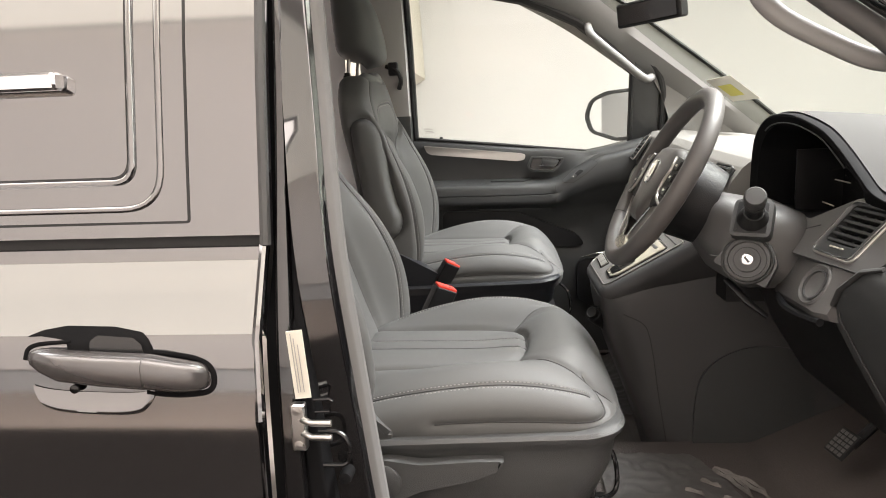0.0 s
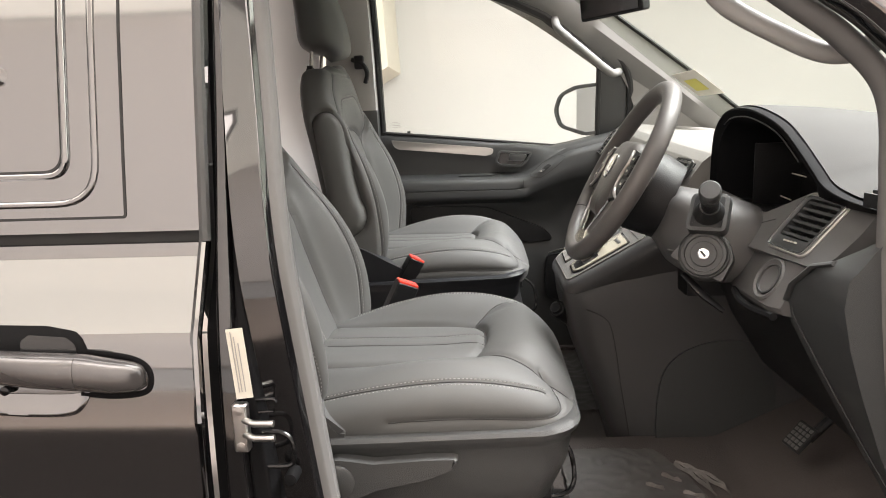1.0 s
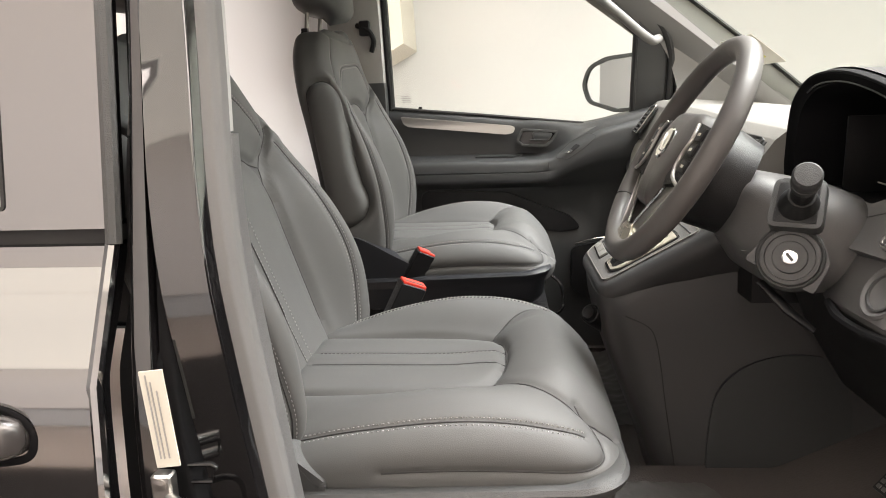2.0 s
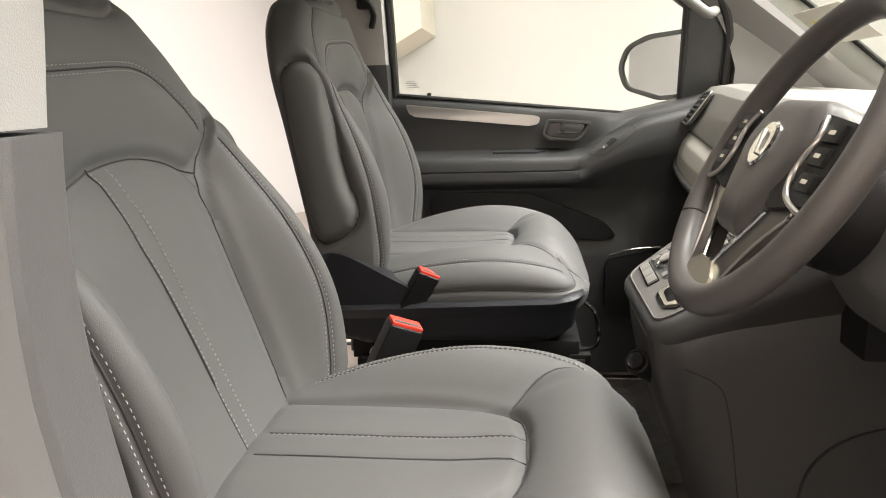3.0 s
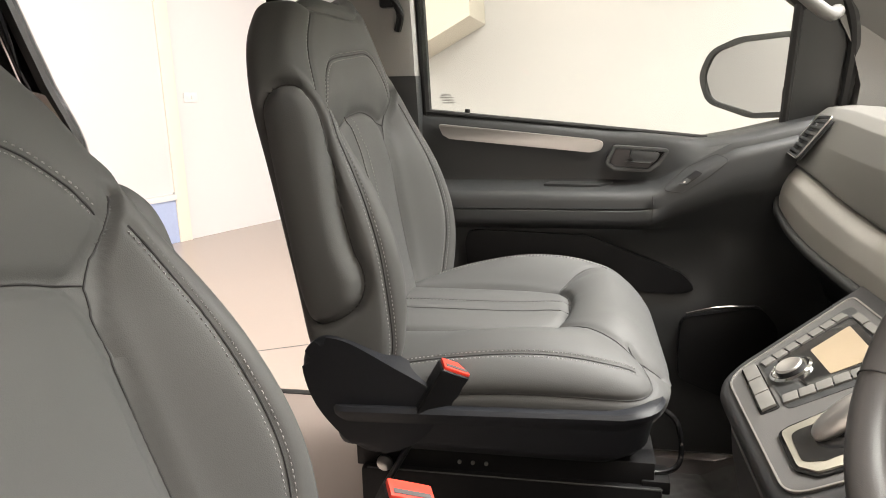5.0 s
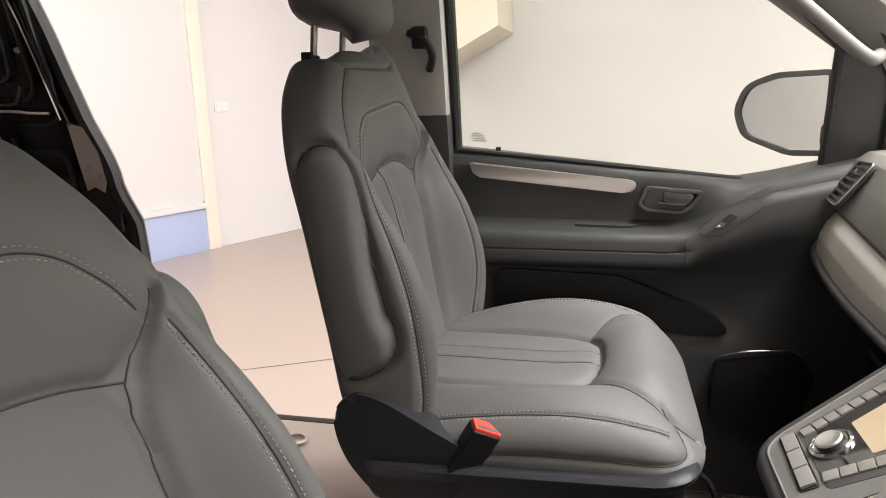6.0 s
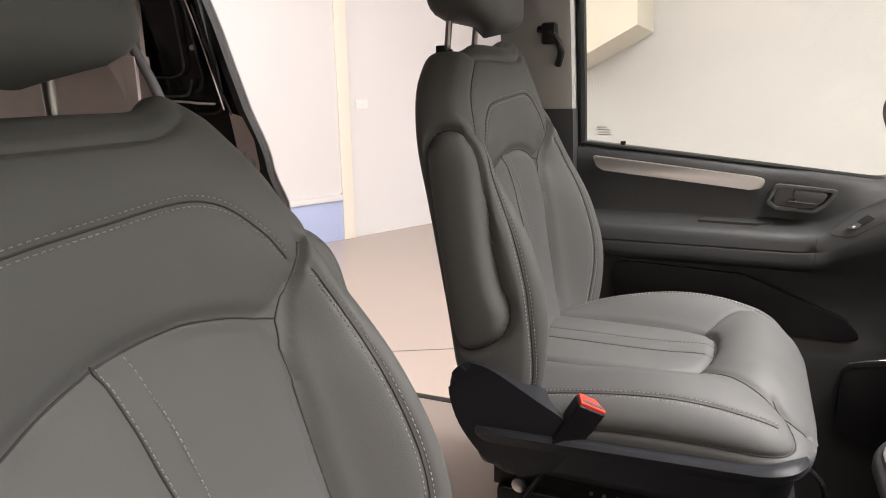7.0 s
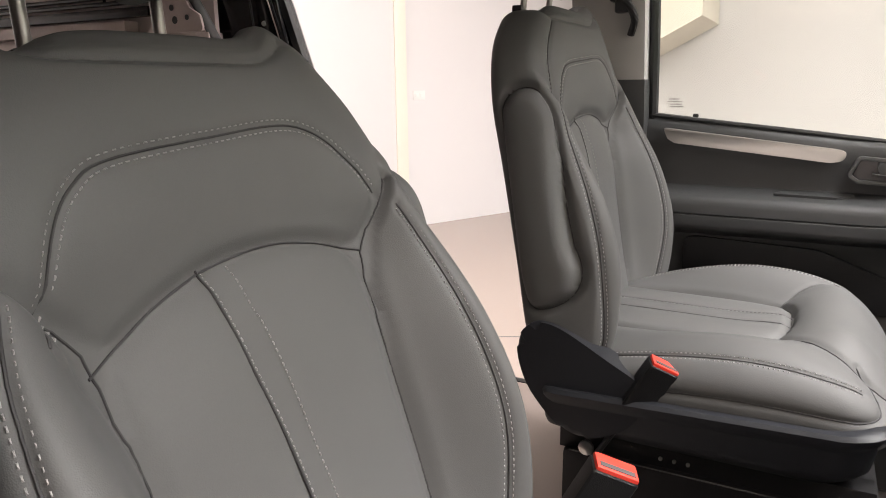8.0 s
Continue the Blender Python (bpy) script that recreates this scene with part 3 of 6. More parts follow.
    part("rubber_stop", lathe([(0, -0.02), (0.0085, -0.02), (0.0085, 0.0), (0.0075, 0.004), (0.004, 0.005), (0, 0.005)], Matrix.Translation((0.349, -0.858, 0.902)) @ pose(0, 0, 0, 90, 0, 0), 18), MATT_BLACK_SHADE, pillar)
    # the driver's door, swung wide open ahead of its opening
    dd = part("driver_door", box(1.22, 1.30, -1.98, -0.97, 0.42, 1.24, 0.03, 3), PLASTIC_DARK, VAN, "open driver's door with black trim")
    part("frame", tube([(1.26, -1.95, 1.22), (1.27, -1.94, 1.62), (1.28, -1.86, 1.72), (1.28, -1.5, 1.68), (1.27, -1.0, 1.26)], 0.022, 8), RUBBER, dd)
    # nose and wheels
    rows = []
    for x, zt, zb, w in ((1.52, 1.17, 0.42, 0.90), (1.75, 1.12, 0.38, 0.89), (2.0, 1.05, 0.34, 0.86), (2.18, 0.97, 0.33, 0.80), (2.27, 0.84, 0.34, 0.72), (2.29, 0.60, 0.38, 0.68)):
        rows.append([(x, y, z) for y, z in fillet([(-w, zb), (w, zb), (w, zt), (-w, zt)], 0.10, 5)])
    part("bonnet", loft(rows), PAINT, VAN, "black gloss bonnet and nose")
    for x in (1.66, -1.70):
        for sgn in (-1, 1):
            mw = Matrix.Translation((x, sgn * 0.70, 0.335)) @ pose(0, 0, 0, -90 * sgn, 0, 0)
            wh = part("wheel", lathe([(0.0, 0.13), (0.06, 0.14), (0.19, 0.15), (0.215, 0.20), (0.225, 0.205), (0.225, 0.0), (0.0, 0.0)], mw, 36), SILVER, VAN, "silver wheel with a black tyre")
            part("tyre", lathe([(0.222, 0.0), (0.30, -0.005), (0.328, 0.02), (0.335, 0.05), (0.335, 0.16), (0.328, 0.19), (0.30, 0.212), (0.226, 0.207)], mw, 40), RUBBER, wh, "black rubber tyre")
    # roof, far side, floor
    rows = []
    for x in (-2.9, 0.75):
        rows.append([(x, s * side_y(z), z) for s, z in [(-1, 1.80), (-1, 1.86), (-1, 1.92), (-1, 1.945), (1, 1.95), (1, 1.945), (1, 1.92), (1, 1.86), (1, 1.80)]]
                    + [(x, s * (side_y(z) - 0.03), z - 0.03) for s, z in [(1, 1.80), (1, 1.86), (1, 1.92), (1, 1.945), (-1, 1.945), (-1, 1.92), (-1, 1.86), (-1, 1.80)]])
    part("roof", loft(rows), PAINT, VAN)
    part("headliner", box(-2.85, 0.8, -0.6, 0.6, 1.85, 1.88, 0.01), TRIM_GREY, VAN, "light grey headliner")
    part("cab_floor", box(0.1, 1.7, -0.80, 0.80, 0.44, 0.50, 0.005), MAT_BLACK, VAN, "black rubber cab floor")
    part("toe_board", prism([(0.86, 0.495), (0.90, 0.503), (1.05, 0.56), (1.25, 0.66), (1.50, 0.88), (1.60, 0.88), (1.60, 0.495)], -0.79, 0.79, XZ, 0.01), MAT_BLACK, VAN, "dark brown carpeted toe board")
    part("driver_carpet", prism(fillet([(0.70, 0.56), (0.70, 0.598), (1.10, 0.604), (1.30, 0.70), (1.50, 0.90), (1.60, 0.90), (1.60, 0.56)], [0, 0.01, 0.08, 0.05, 0, 0, 0], 5), -0.79, -0.118, XZ, 0.004), MAT_BLACK, VAN, "dark brown driver's carpet")
    part("sill", box(0.2, 1.2, -0.93, -0.795, 0.36, 0.50, 0.015), PAINT, VAN)
    part("load_floor", box(-2.9, 0.236, -0.78, 0.885, 0.505, 0.56, 0.004), LOADFLOOR, VAN, "pale beige vinyl load floor")
    part("load_sill", box(-1.1, 0.1, 0.885, 0.91, 0.49, 0.562, 0.005), RUBBER, VAN, "black rubber edge strip")
    part("front_bulkhead", box(1.66, 1.72, -0.9, 0.9, 0.3, 1.2, 0.01), MAT_BLACK, VAN)
    part("rear_sill", box(-2.98, -2.9, -0.88, 0.88, 0.36, 0.56, 0.02), PAINT, VAN)


van_body()


# ---- seats ----
N_SQ = 3.8
BACK_REAR = [(0.86, 0.200), (1.0, 0.176), (1.1, 0.161), (1.25, 0.134), (1.36, 0.110), (1.42, 0.101), (1.46, 0.101), (1.49, 0.108), (1.52, 0.122)]
BACK_FRONT = [(0.86, 0.300), (0.95, 0.285), (1.05, 0.262), (1.15, 0.245), (1.3, 0.223), (1.36, 0.218), (1.42, 0.209), (1.48, 0.196), (1.52, 0.186)]
BACK_BOLSTER = [(0.86, 0.0), (0.92, 0.02), (1.0, 0.060), (1.1, 0.080), (1.2, 0.068), (1.3, 0.032), (1.37, 0.008), (1.42, 0.0), (1.52, 0.0)]
BACK_WIDTH = [(0.86, 0.225), (0.92, 0.238), (1.0, 0.248), (1.1, 0.252), (1.2, 0.252), (1.3, 0.250), (1.34, 0.246), (1.39, 0.231), (1.43, 0.211), (1.465, 0.180), (1.495, 0.148), (1.52, 0.116)]


def back_base(a, z):
    """The upholstered back: a is the angle round its section (0 outboard side, a quarter turn the front), z its height."""
    w = smooth_interp(BACK_WIDTH, z)
    xr, xf = smooth_interp(BACK_REAR, z), smooth_interp(BACK_FRONT, z)
    top = max(0.0, (z - 1.482) / 0.038)
    if top > 0:
        xm = (xr + xf) / 2
        k = math.sqrt(max(0.0, 1 - min(1, top) ** 2)) * 0.75 + 0.25
        xr, xf, w = xm + (xr - xm) * k, xm + (xf - xm) * k, w * (0.8 + 0.2 * k)
    c, s = math.cos(a), math.sin(a)
    y = w * math.copysign(abs(c) ** (2 / N_SQ), c)
    t = (xf - xr) / 2
    x = (xf + xr) / 2 + t * math.copysign(abs(s) ** (2 / N_SQ), s)
    if s > 0:
        r = abs(y) / w
        b = smooth_interp(BACK_BOLSTER, z)
        x += 1.12 * b * (math.exp(-((r - 0.865) / 0.20) ** 2)) * min(1.0, s * 3)
        # the bolster's cover is folded over the shoulder along a slanting line
        under = (1.290 + (abs(y) - 0.147) * 1.2 - z) / 0.011
        if abs(y) > 0.12 and under > -1:
            x += 0.008 * min(1.0, (under + 1) / 2) * math.exp(-((r - 0.91) / 0.22) ** 2) * math.exp(-max(0.0, under * 0.011 - 0.03) / 0.12) * min(1.0, s * 3)
    # flat saddle between the shoulders, where the headrest stands
    dip = 0.044 * max(0.0, min(1.0, (z - 1.468) / 0.04)) * math.exp(-((y + 0.026) / 0.128) ** 10) * (0.75 - 0.25 * s)
    return Vector((x, y, z - dip))


def back_angle(y, z):
    """The angle on the front at which the section has that y."""
    w = smooth_interp(BACK_WIDTH, z)
    r = max(-0.999, min(0.999, y / w))
    return math.acos(math.copysign(abs(r) ** (N_SQ / 2), r))


def front_line(pts, n=10, smooth=True):
    line = spline([(p[0], p[1], 0) for p in pts], n) if smooth else [Vector((*p, 0)) for p in pts]
    return [(back_angle(p.x, p.y), p.y) for p in line]


def mirrored(line):
    return [(math.pi - a, z) for a, z in line]


PINCH = front_line([(0.204, 1.360), (0.190, 1.345), (0.170, 1.322), (0.154, 1.303), (0.146, 1.288)])
INNER = front_line([(0.146, 1.288), (0.140, 1.25), (0.135, 1.17), (0.134, 1.06), (0.128, 0.97), (0.118, 0.90)])
ARCH = front_line([(-0.146, 1.272), (-0.125, 1.282), (-0.09, 1.300), (-0.035, 1.314), (0.03, 1.318), (0.09, 1.308), (0.146, 1.291)])
YOKE = front_line([(-0.172, 1.302), (-0.165, 1.333), (-0.153, 1.364), (-0.132, 1.389), (-0.100, 1.403), (0.0, 1.412), (0.062, 1.416), (0.098, 1.412), (0.130, 1.398), (0.160, 1.371), (0.179, 1.343)])
CREST = front_line([(0.194, 1.328), (0.198, 1.29), (0.198, 1.22), (0.197, 1.12), (0.192, 1.05), (0.181, 0.97), (0.17, 0.89)])
RIM_CREST = front_line([(0.204, 1.338), (0.222, 1.29), (0.234, 1.22), (0.2385, 1.12), (0.236, 1.05), (0.226, 0.97), (0.21, 0.89)])
STRIPE = [front_line([(k, 1.315), (k + 0.028, 1.11), (k + 0.03, 0.9)]) for k in (-0.047, -0.024)]
FLAP = [(a, 1.494 - 0.010 * math.cos((a - math.pi / 2) * 2)) for a in np.linspace(0.75, math.pi - 0.65, 30)]


def side_line(pts, n=6, closed=False):
    """A line on the outboard side of the back, given by (x, z) in its length section."""
    out, turn = [], np.linspace(-1.3, 0.8, 400)
    for p in spline([(x, z, 0) for x, z in pts], n, closed):
        xs = np.maximum.accumulate([back_base(a, p.y).x for a in turn]) + turn * 1e-5
        out.append((float(np.clip(np.interp(p.x, xs, turn), -1.1, 0.95)), p.y))
    return out


WING = side_line([(0.152, 1.30), (0.150, 1.342), (0.170, 1.366), (0.200, 1.368), (0.222, 1.350), (0.238, 1.315), (0.248, 1.26), (0.256, 1.20), (0.270, 1.14), (0.284, 1.10), (0.274, 1.062),
                  (0.240, 1.036), (0.205, 1.032), (0.188, 1.07), (0.170, 1.18)], 6, True)
WING.append(WING[0])
EDGE = [(p.x, p.y) for p in spline([(0.95, 1.468, 0), (0.86, 1.43, 0), (0.82, 1.39, 0), (0.84, 1.362, 0)], 6)]
BACK_SEAMS = [PINCH, mirrored(PINCH), INNER, mirrored(INNER), ARCH, YOKE, CREST, mirrored(RIM_CREST), WING, mirrored(WING), FLAP] + STRIPE + [EDGE, mirrored(EDGE)]
BACK_LINES = [[back_base(a, z) for a, z in seam] for seam in BACK_SEAMS]
DEPTHS = ([(0.010, 0.0055, 0.004, 0.022)] * 2 + [(0.010, 0.008, 0.006, 0.035)] * 2 + [(0.007, 0.009, 0.010, 0.05)] + [(0.003, 0.006, 0.002, 0.03)] * 3
          + [(0.008, 0.0055, 0.004, 0.016)] * 2 + [(0.006, 0.006, 0.003, 0.02)] + [(0.002, 0.004, 0.0015, 0.02)] * 2 + [(0.003, 0.005, 0.002, 0.02)] * 2)


def inside(outline, u, v):
    """Which of the points (u, v) lie within a closed outline."""
    hit = np.zeros(len(u), bool)
    for (a0, b0), (a1, b1) in zip(outline[:-1], outline[1:]):
        if b0 != b1:
            hit ^= ((v > b0) != (v > b1)) & (u < (a1 - a0) * (v - b0) / (b1 - b0) + a0)
    return hit


def upholster(base, na, rows, lines, depths, puffs=()):
    """A skin whose seams are drawn in: base(i, j) gives the plain surface. puffs: (mask, line, height) of padded panels."""
    P = np.array([[tuple(base(j / na, i)) for j in range(na)] for i in rows])
    k = len(rows)
    flat = P.reshape(-1, 3)
    da = np.roll(P, -1, 1) - np.roll(P, 1, 1)
    dz = np.gradient(P, axis=0)
    n = np.cross(da, dz).reshape(-1, 3)
    n /= np.linalg.norm(n, axis=1, keepdims=True) + 1e-9
    centre = flat.mean(0)
    if ((flat - centre) * n).sum() < 0:
        n = -n
    sink = np.zeros(len(flat))
    for line, (d1, w1, d2, w2) in zip(lines, depths):
        d = nearness(flat, [line])
        sink += d1 * np.exp(-(d / w1) ** 2) + d2 * np.exp(-(d / w2) ** 2)
    sink = np.minimum(sink, 0.022)
    for mask, line, height in puffs:
        d = nearness(flat, [line])
        sink -= np.where(mask, height * (1 - np.exp(-(d / 0.013) ** 2)), 0.0)
    return flat, n, sink, (k, na)


def stitched(lines, offset_pairs, place, mat_groove, mat_thread, parent, depths, gap=0.0064):
    """Dark grooves, also drawn as crease shade, and rows of stitches along lines of (point, normal)."""
    groove, verts, faces = [], [], []
    for line, offs, draw, (d1, w1, d2, w2) in zip(lines, offset_pairs, place, depths):
        P = np.array([tuple(p) for p, _ in line])
        N = np.array([tuple(q) for _, q in line])
        # Dark tube: a seam's groove, and along pinch and inner creases their shade.
        if draw:
            groove.append(tube([Vector(p) for p in P + N * 0.0004], 0.0011, 6))
        seg = np.linalg.norm(np.diff(P, axis=0), axis=1)
        at = np.r_[0, np.cumsum(seg)]
        for o in offs:
            stand = d1 * (1 - math.exp(-(o / w1) ** 2)) + d2 * (1 - math.exp(-(o / w2) ** 2)) + 0.0006
            for s in np.arange(0.004, at[-1] - 0.004, gap):
                p = np.array([np.interp(s, at, P[:, i]) for i in range(3)])
                q = np.array([np.interp(s + 0.0055, at, P[:, i]) for i in range(3)])
                n = np.array([np.interp(s, at, N[:, i]) for i in range(3)])
                n /= np.linalg.norm(n) + 1e-9
                t = q - p
                t /= np.linalg.norm(t) + 1e-9
                b = np.cross(n, t)
                c = p + b * o + n * stand
                k = len(verts)
                for da, db in ((0, -1), (0.0038, -1), (0.0038, 1), (0, 1)):
                    verts.append(c + t * da + b * db * 0.0006 - n * 0.001)
                verts.append(c + t * 0.0019 + n * 0.0006)
                faces += [(k, k + 1, k + 4), (k + 1, k + 2, k + 4), (k + 2, k + 3, k + 4), (k + 3, k, k + 4)]
    if groove:
        part("seam", merge(*groove), mat_groove, parent)
    if verts:
        tagged(part("stitching", (verts, faces), mat_thread, parent, "pale grey stitching"), kind="stuff")


def on_skin(line, flat, n, sink):
    """Points of a line moved onto the drawn-in skin, with normals."""
    L = spread(line, 0.006)
    out = []
    for p in L:
        i = int(np.argmin(((flat - p) ** 2).sum(1)))
        out.append((p - n[i] * sink[i], n[i]))
    return out


N_CU = 4.6
CUSH_FOOT = 0.840
BOLSTER_TOP = [(0.22, 0.915), (0.30, 0.936), (0.38, 0.964), (0.46, 0.984), (0.53, 0.992), (0.60, 0.987), (0.66, 0.972), (0.71, 0.955)]


def nose(x):
    """How far the cushion still stands at x: 1, falling to 0 round its front."""
    q = max(0.0, min(1.0, (x - 0.640) / 0.098))
    return (1 - q ** 2.6) ** (1 / 2.2)


def cush_width(x):
    return 0.238 + 0.007 * math.sin(min(1, max(0, (x - 0.25) / 0.45)) * math.pi) - 0.080 * (1 - nose(x))


def cush_top(y, x):
    """The height of the cushion's upper side: a sunk middle, a roll in front of it and a bolster on either side."""
    mid = 0.940 + 0.032 * math.exp(-((x - 0.650) / 0.070) ** 2) - 0.02 * max(0.0, (0.30 - x) / 0.10)
    side = smooth_interp(BOLSTER_TOP, x) + (0.003 if y > 0 else -0.020)
    t = min(1.0, max(0.0, (abs(y) - 0.108) / 0.082))
    return mid + (side - mid) * t * t * (3 - 2 * t)


def cush_point(y, f, x):
    """A place on the section at x: y across, f the share of the height there."""
    k = nose(x)
    bulge = math.copysign(0.010 * math.sin(math.pi * min(1, f * 1.02)) * max(0.0, (abs(y) / cush_width(x)) ** 6), y)
    foot = CUSH_FOOT + 0.045 * (1 - k)
    return Vector((x, y + bulge, foot + (cush_top(y, x) - foot) * f * max(0.06, k)))


def cush_row(x, na):
    """One closed section in even steps, over the top from one side to the other."""
    w = cush_width(x)
    pts = []
    for a in np.linspace(0.0, math.pi, 500):
        c, q = math.cos(a), math.sin(a)
        pts.append(cush_point(w * math.copysign(abs(c) ** (2 / N_CU), c), abs(q) ** (2 / N_CU), x))
    P = np.array([tuple(p) for p in pts])
    at = np.r_[0, np.cumsum(np.linalg.norm(np.diff(P, axis=0), axis=1))]
    want = np.linspace(0, at[-1], na)
    return np.stack([np.interp(want, at, P[:, i]) for i in range(3)], 1)


def cush_at(y, x):
    r = min(0.999, abs(y) / cush_width(x))
    return cush_point(y, (1 - r ** N_CU) ** (1 / N_CU), x)


def cush_flank(f, x, side):
    return cush_point(side * cush_width(x) * (1 - f ** N_CU) ** (1 / N_CU), f, x)


def cush_line(pts, n=10):
    return [cush_at(p.y, p.x) for p in spline([(x, y, 0) for x, y in pts], n)]


def flank_line(side):
    """The seam that rounds the tip of a bolster's side panel and comes back along its foot."""
    return [cush_flank(p.y, p.x, side) for p in spline([(0.680, 0.955, 0), (0.699, 0.91, 0), (0.708, 0.80, 0), (0.707, 0.66, 0), (0.692, 0.52, 0), (0.66, 0.44, 0), (0.58, 0.40, 0), (0.44, 0.39, 0)], 8)]


CRESTS = [(0.285, 0.86), (0.34, 0.885), (0.42, 0.905), (0.5, 0.912), (0.58, 0.91), (0.65, 0.905), (0.684, 0.90)]
CUSH_LINES = [
    cush_line([(0.28, 0.116), (0.42, 0.115), (0.49, 0.112), (0.535, 0.105), (0.562, 0.091), (0.578, 0.066), (0.584, 0.03), (0.585, 0.0), (0.584, -0.03), (0.578, -0.066), (0.562, -0.091), (0.535, -0.105), (0.49, -0.112), (0.42, -0.115), (0.28, -0.116)]),
    cush_line([(x, (r - 0.16) * cush_width(x)) for x, r in CRESTS]),
    cush_line([(x, -r * cush_width(x)) for x, r in CRESTS]),
    cush_line([(0.566, 0.098), (0.600, 0.132), (0.640, 0.158), (0.680, 0.173), (0.708, 0.176), (0.727, 0.172)]),
    cush_line([(0.566, -0.098), (0.600, -0.132), (0.640, -0.158), (0.680, -0.173), (0.708, -0.176), (0.727, -0.172)]),
    cush_line([(0.30, 0.022), (0.45, 0.022), (0.583, 0.022)]),
    cush_line([(0.30, -0.026), (0.45, -0.026), (0.583, -0.026)]),
    flank_line(1),
    flank_line(-1),
]
CUSH_DEPTHS = [(0.010, 0.007, 0.007, 0.026), (0.0025, 0.005, 0.001, 0.02), (0.0025, 0.005, 0.001, 0.02), (0.004, 0.006, 0.004, 0.03), (0.004, 0.006, 0.004, 0.03),
               (0.002, 0.004, 0.0015, 0.015), (0.002, 0.004, 0.0015, 0.015), (0.003, 0.005, 0.002, 0.014), (0.003, 0.005, 0.002, 0.014)]


def headrest_mesh(up=0.0):
    rows = []
    for i in range(25):
        v = i / 24
        z = 1.545 + up + 0.205 * v
        xr = 0.088 - 0.012 * v
        xf = 0.222 - 0.055 * v + 0.012 * math.sin(v * math.pi)
        w = 0.122 - 0.018 * v
        e = abs(2 * v - 1) ** 7
        k = math.sqrt(max(0.02, 1 - e))
        xm = (xr + xf) / 2
        low = 0.018 * (1 - v) ** 1.5
        rows.append([Vector((xm + (xf - xr) / 2 * k * math.copysign(abs(math.sin(q)) ** 0.7, math.sin(q)), w * k * math.copysign(abs(math.cos(q)) ** 0.62, math.cos(q)),
                             z - low * max(0.0, math.sin(q)))) for q in [2 * math.pi * j / 48 for j in range(48)]])
    return loft(rows)


def seat(yc, recline, drop, fwd, inner, label, lowered=0.0, up=0.0):
    """A cab seat at yc. inner: +1 where the aisle lies towards +y."""
    root = thing("seat", 0.45, yc, 0.5, label, "seat", "cab seats")
    piv = Vector((0.27, 0, 0.86))
    bm4 = Matrix.Translation(Vector((fwd, yc, -drop)) + piv) @ pose(0, 0, 0, 0, -recline, 0) @ Matrix.Translation(-piv)
    cm4 = Matrix.Translation((-0.024 if inner < 0 else 0.0, yc, -lowered))

    # back
    rows = list(np.linspace(0.865, 1.52, 230))
    na = 280
    uu, vv = np.tile((2 * math.pi * np.arange(na) / na + math.pi) % (2 * math.pi) - math.pi, len(rows)), np.repeat(rows, na)
    flip = (2 * math.pi - uu) % (2 * math.pi) - math.pi
    puffs = [(inside(WING, uu, vv), BACK_LINES[8], 0.013), (inside(WING, flip, vv), BACK_LINES[9], 0.013)]
    flat, n, sink, (k, na) = upholster(lambda u, z: back_base(2 * math.pi * u, z), na, rows, BACK_LINES[:15 if inner < 0 else 13], DEPTHS, puffs)
    skin = flat - n * sink[:, None]
    faces = [(i * na + j, i * na + (j + 1) % na, (i + 1) * na + (j + 1) % na, (i + 1) * na + j) for i in range(k - 1) for j in range(na)]
    faces += [tuple(range(na))[::-1], tuple((k - 1) * na + j for j in range(na))]
    back = part("backrest", ([bm4 @ Vector(p) for p in skin], faces), LEATHER, root)
    rot = bm4.to_3x3()
    lines = [[(bm4 @ Vector(p), rot @ Vector(q)) for p, q in on_skin(line, flat, n, sink)] for line in BACK_LINES[:15 if inner < 0 else 13]]
    offs = [(), (), (), (), (), (-0.005, 0.005), (-0.005, 0.005), (-0.005, 0.005), (), (), (), (0.0028,), (0.004,), (0.004,), (-0.004,)]
    draw = [1, 1, 1, 1, 1, 1, 1, 1, 1, 1, 0, 1, 0, 1, 1]
    stitched(lines, offs, draw, SEAM_AND_SHADE, THREAD, back, DEPTHS)
    # headrest
    hv, hf = headrest_mesh(up)
    head = part("headrest", ([bm4 @ (p + Vector((0, -0.024, 0))) for p in hv], hf), LEATHER, root)
    for s in (-0.085, 0.037):
        part("rod", tube([bm4 @ Vector((0.116, s, 1.44)), bm4 @ Vector((0.13, s, 1.60 + up))], 0.0055, 12), SPOKE, head, "dark chrome headrest rod")
        part("rod_guide", lathe([(0, 0), (0.012, 0), (0.0115, 0.005), (0.007, 0.007)], bm4 @ Matrix.Translation((0.119, s, 1.484)), 16), PLASTIC_DARK, back)
    part("release_knob", box(-0.008, 0.008, -0.006, 0.006, 0, 0.016, 0.003), PLASTIC_DARK, back).matrix_local = bm4 @ Matrix.Translation((0.128, -0.125, 1.478))
    # cushion
    na = 260
    rows = list(np.linspace(0.235, 0.64, 100)) + [0.640 + 0.0978 * math.sin(v) for v in np.linspace(0.02, math.pi / 2, 60)]
    grid = [cush_row(x, na) for x in rows]
    flat, n, sink, (k, na) = upholster(lambda u, i: grid[i][min(na - 1, round(u * na))], na, range(len(rows)), CUSH_LINES, CUSH_DEPTHS)
    skin = flat - n * sink[:, None]
    faces = [(i * na + j, i * na + (j + 1) % na, (i + 1) * na + (j + 1) % na, (i + 1) * na + j) for i in range(k - 1) for j in range(na)]
    faces += [tuple(range(na))[::-1], tuple((k - 1) * na + j for j in range(na))]
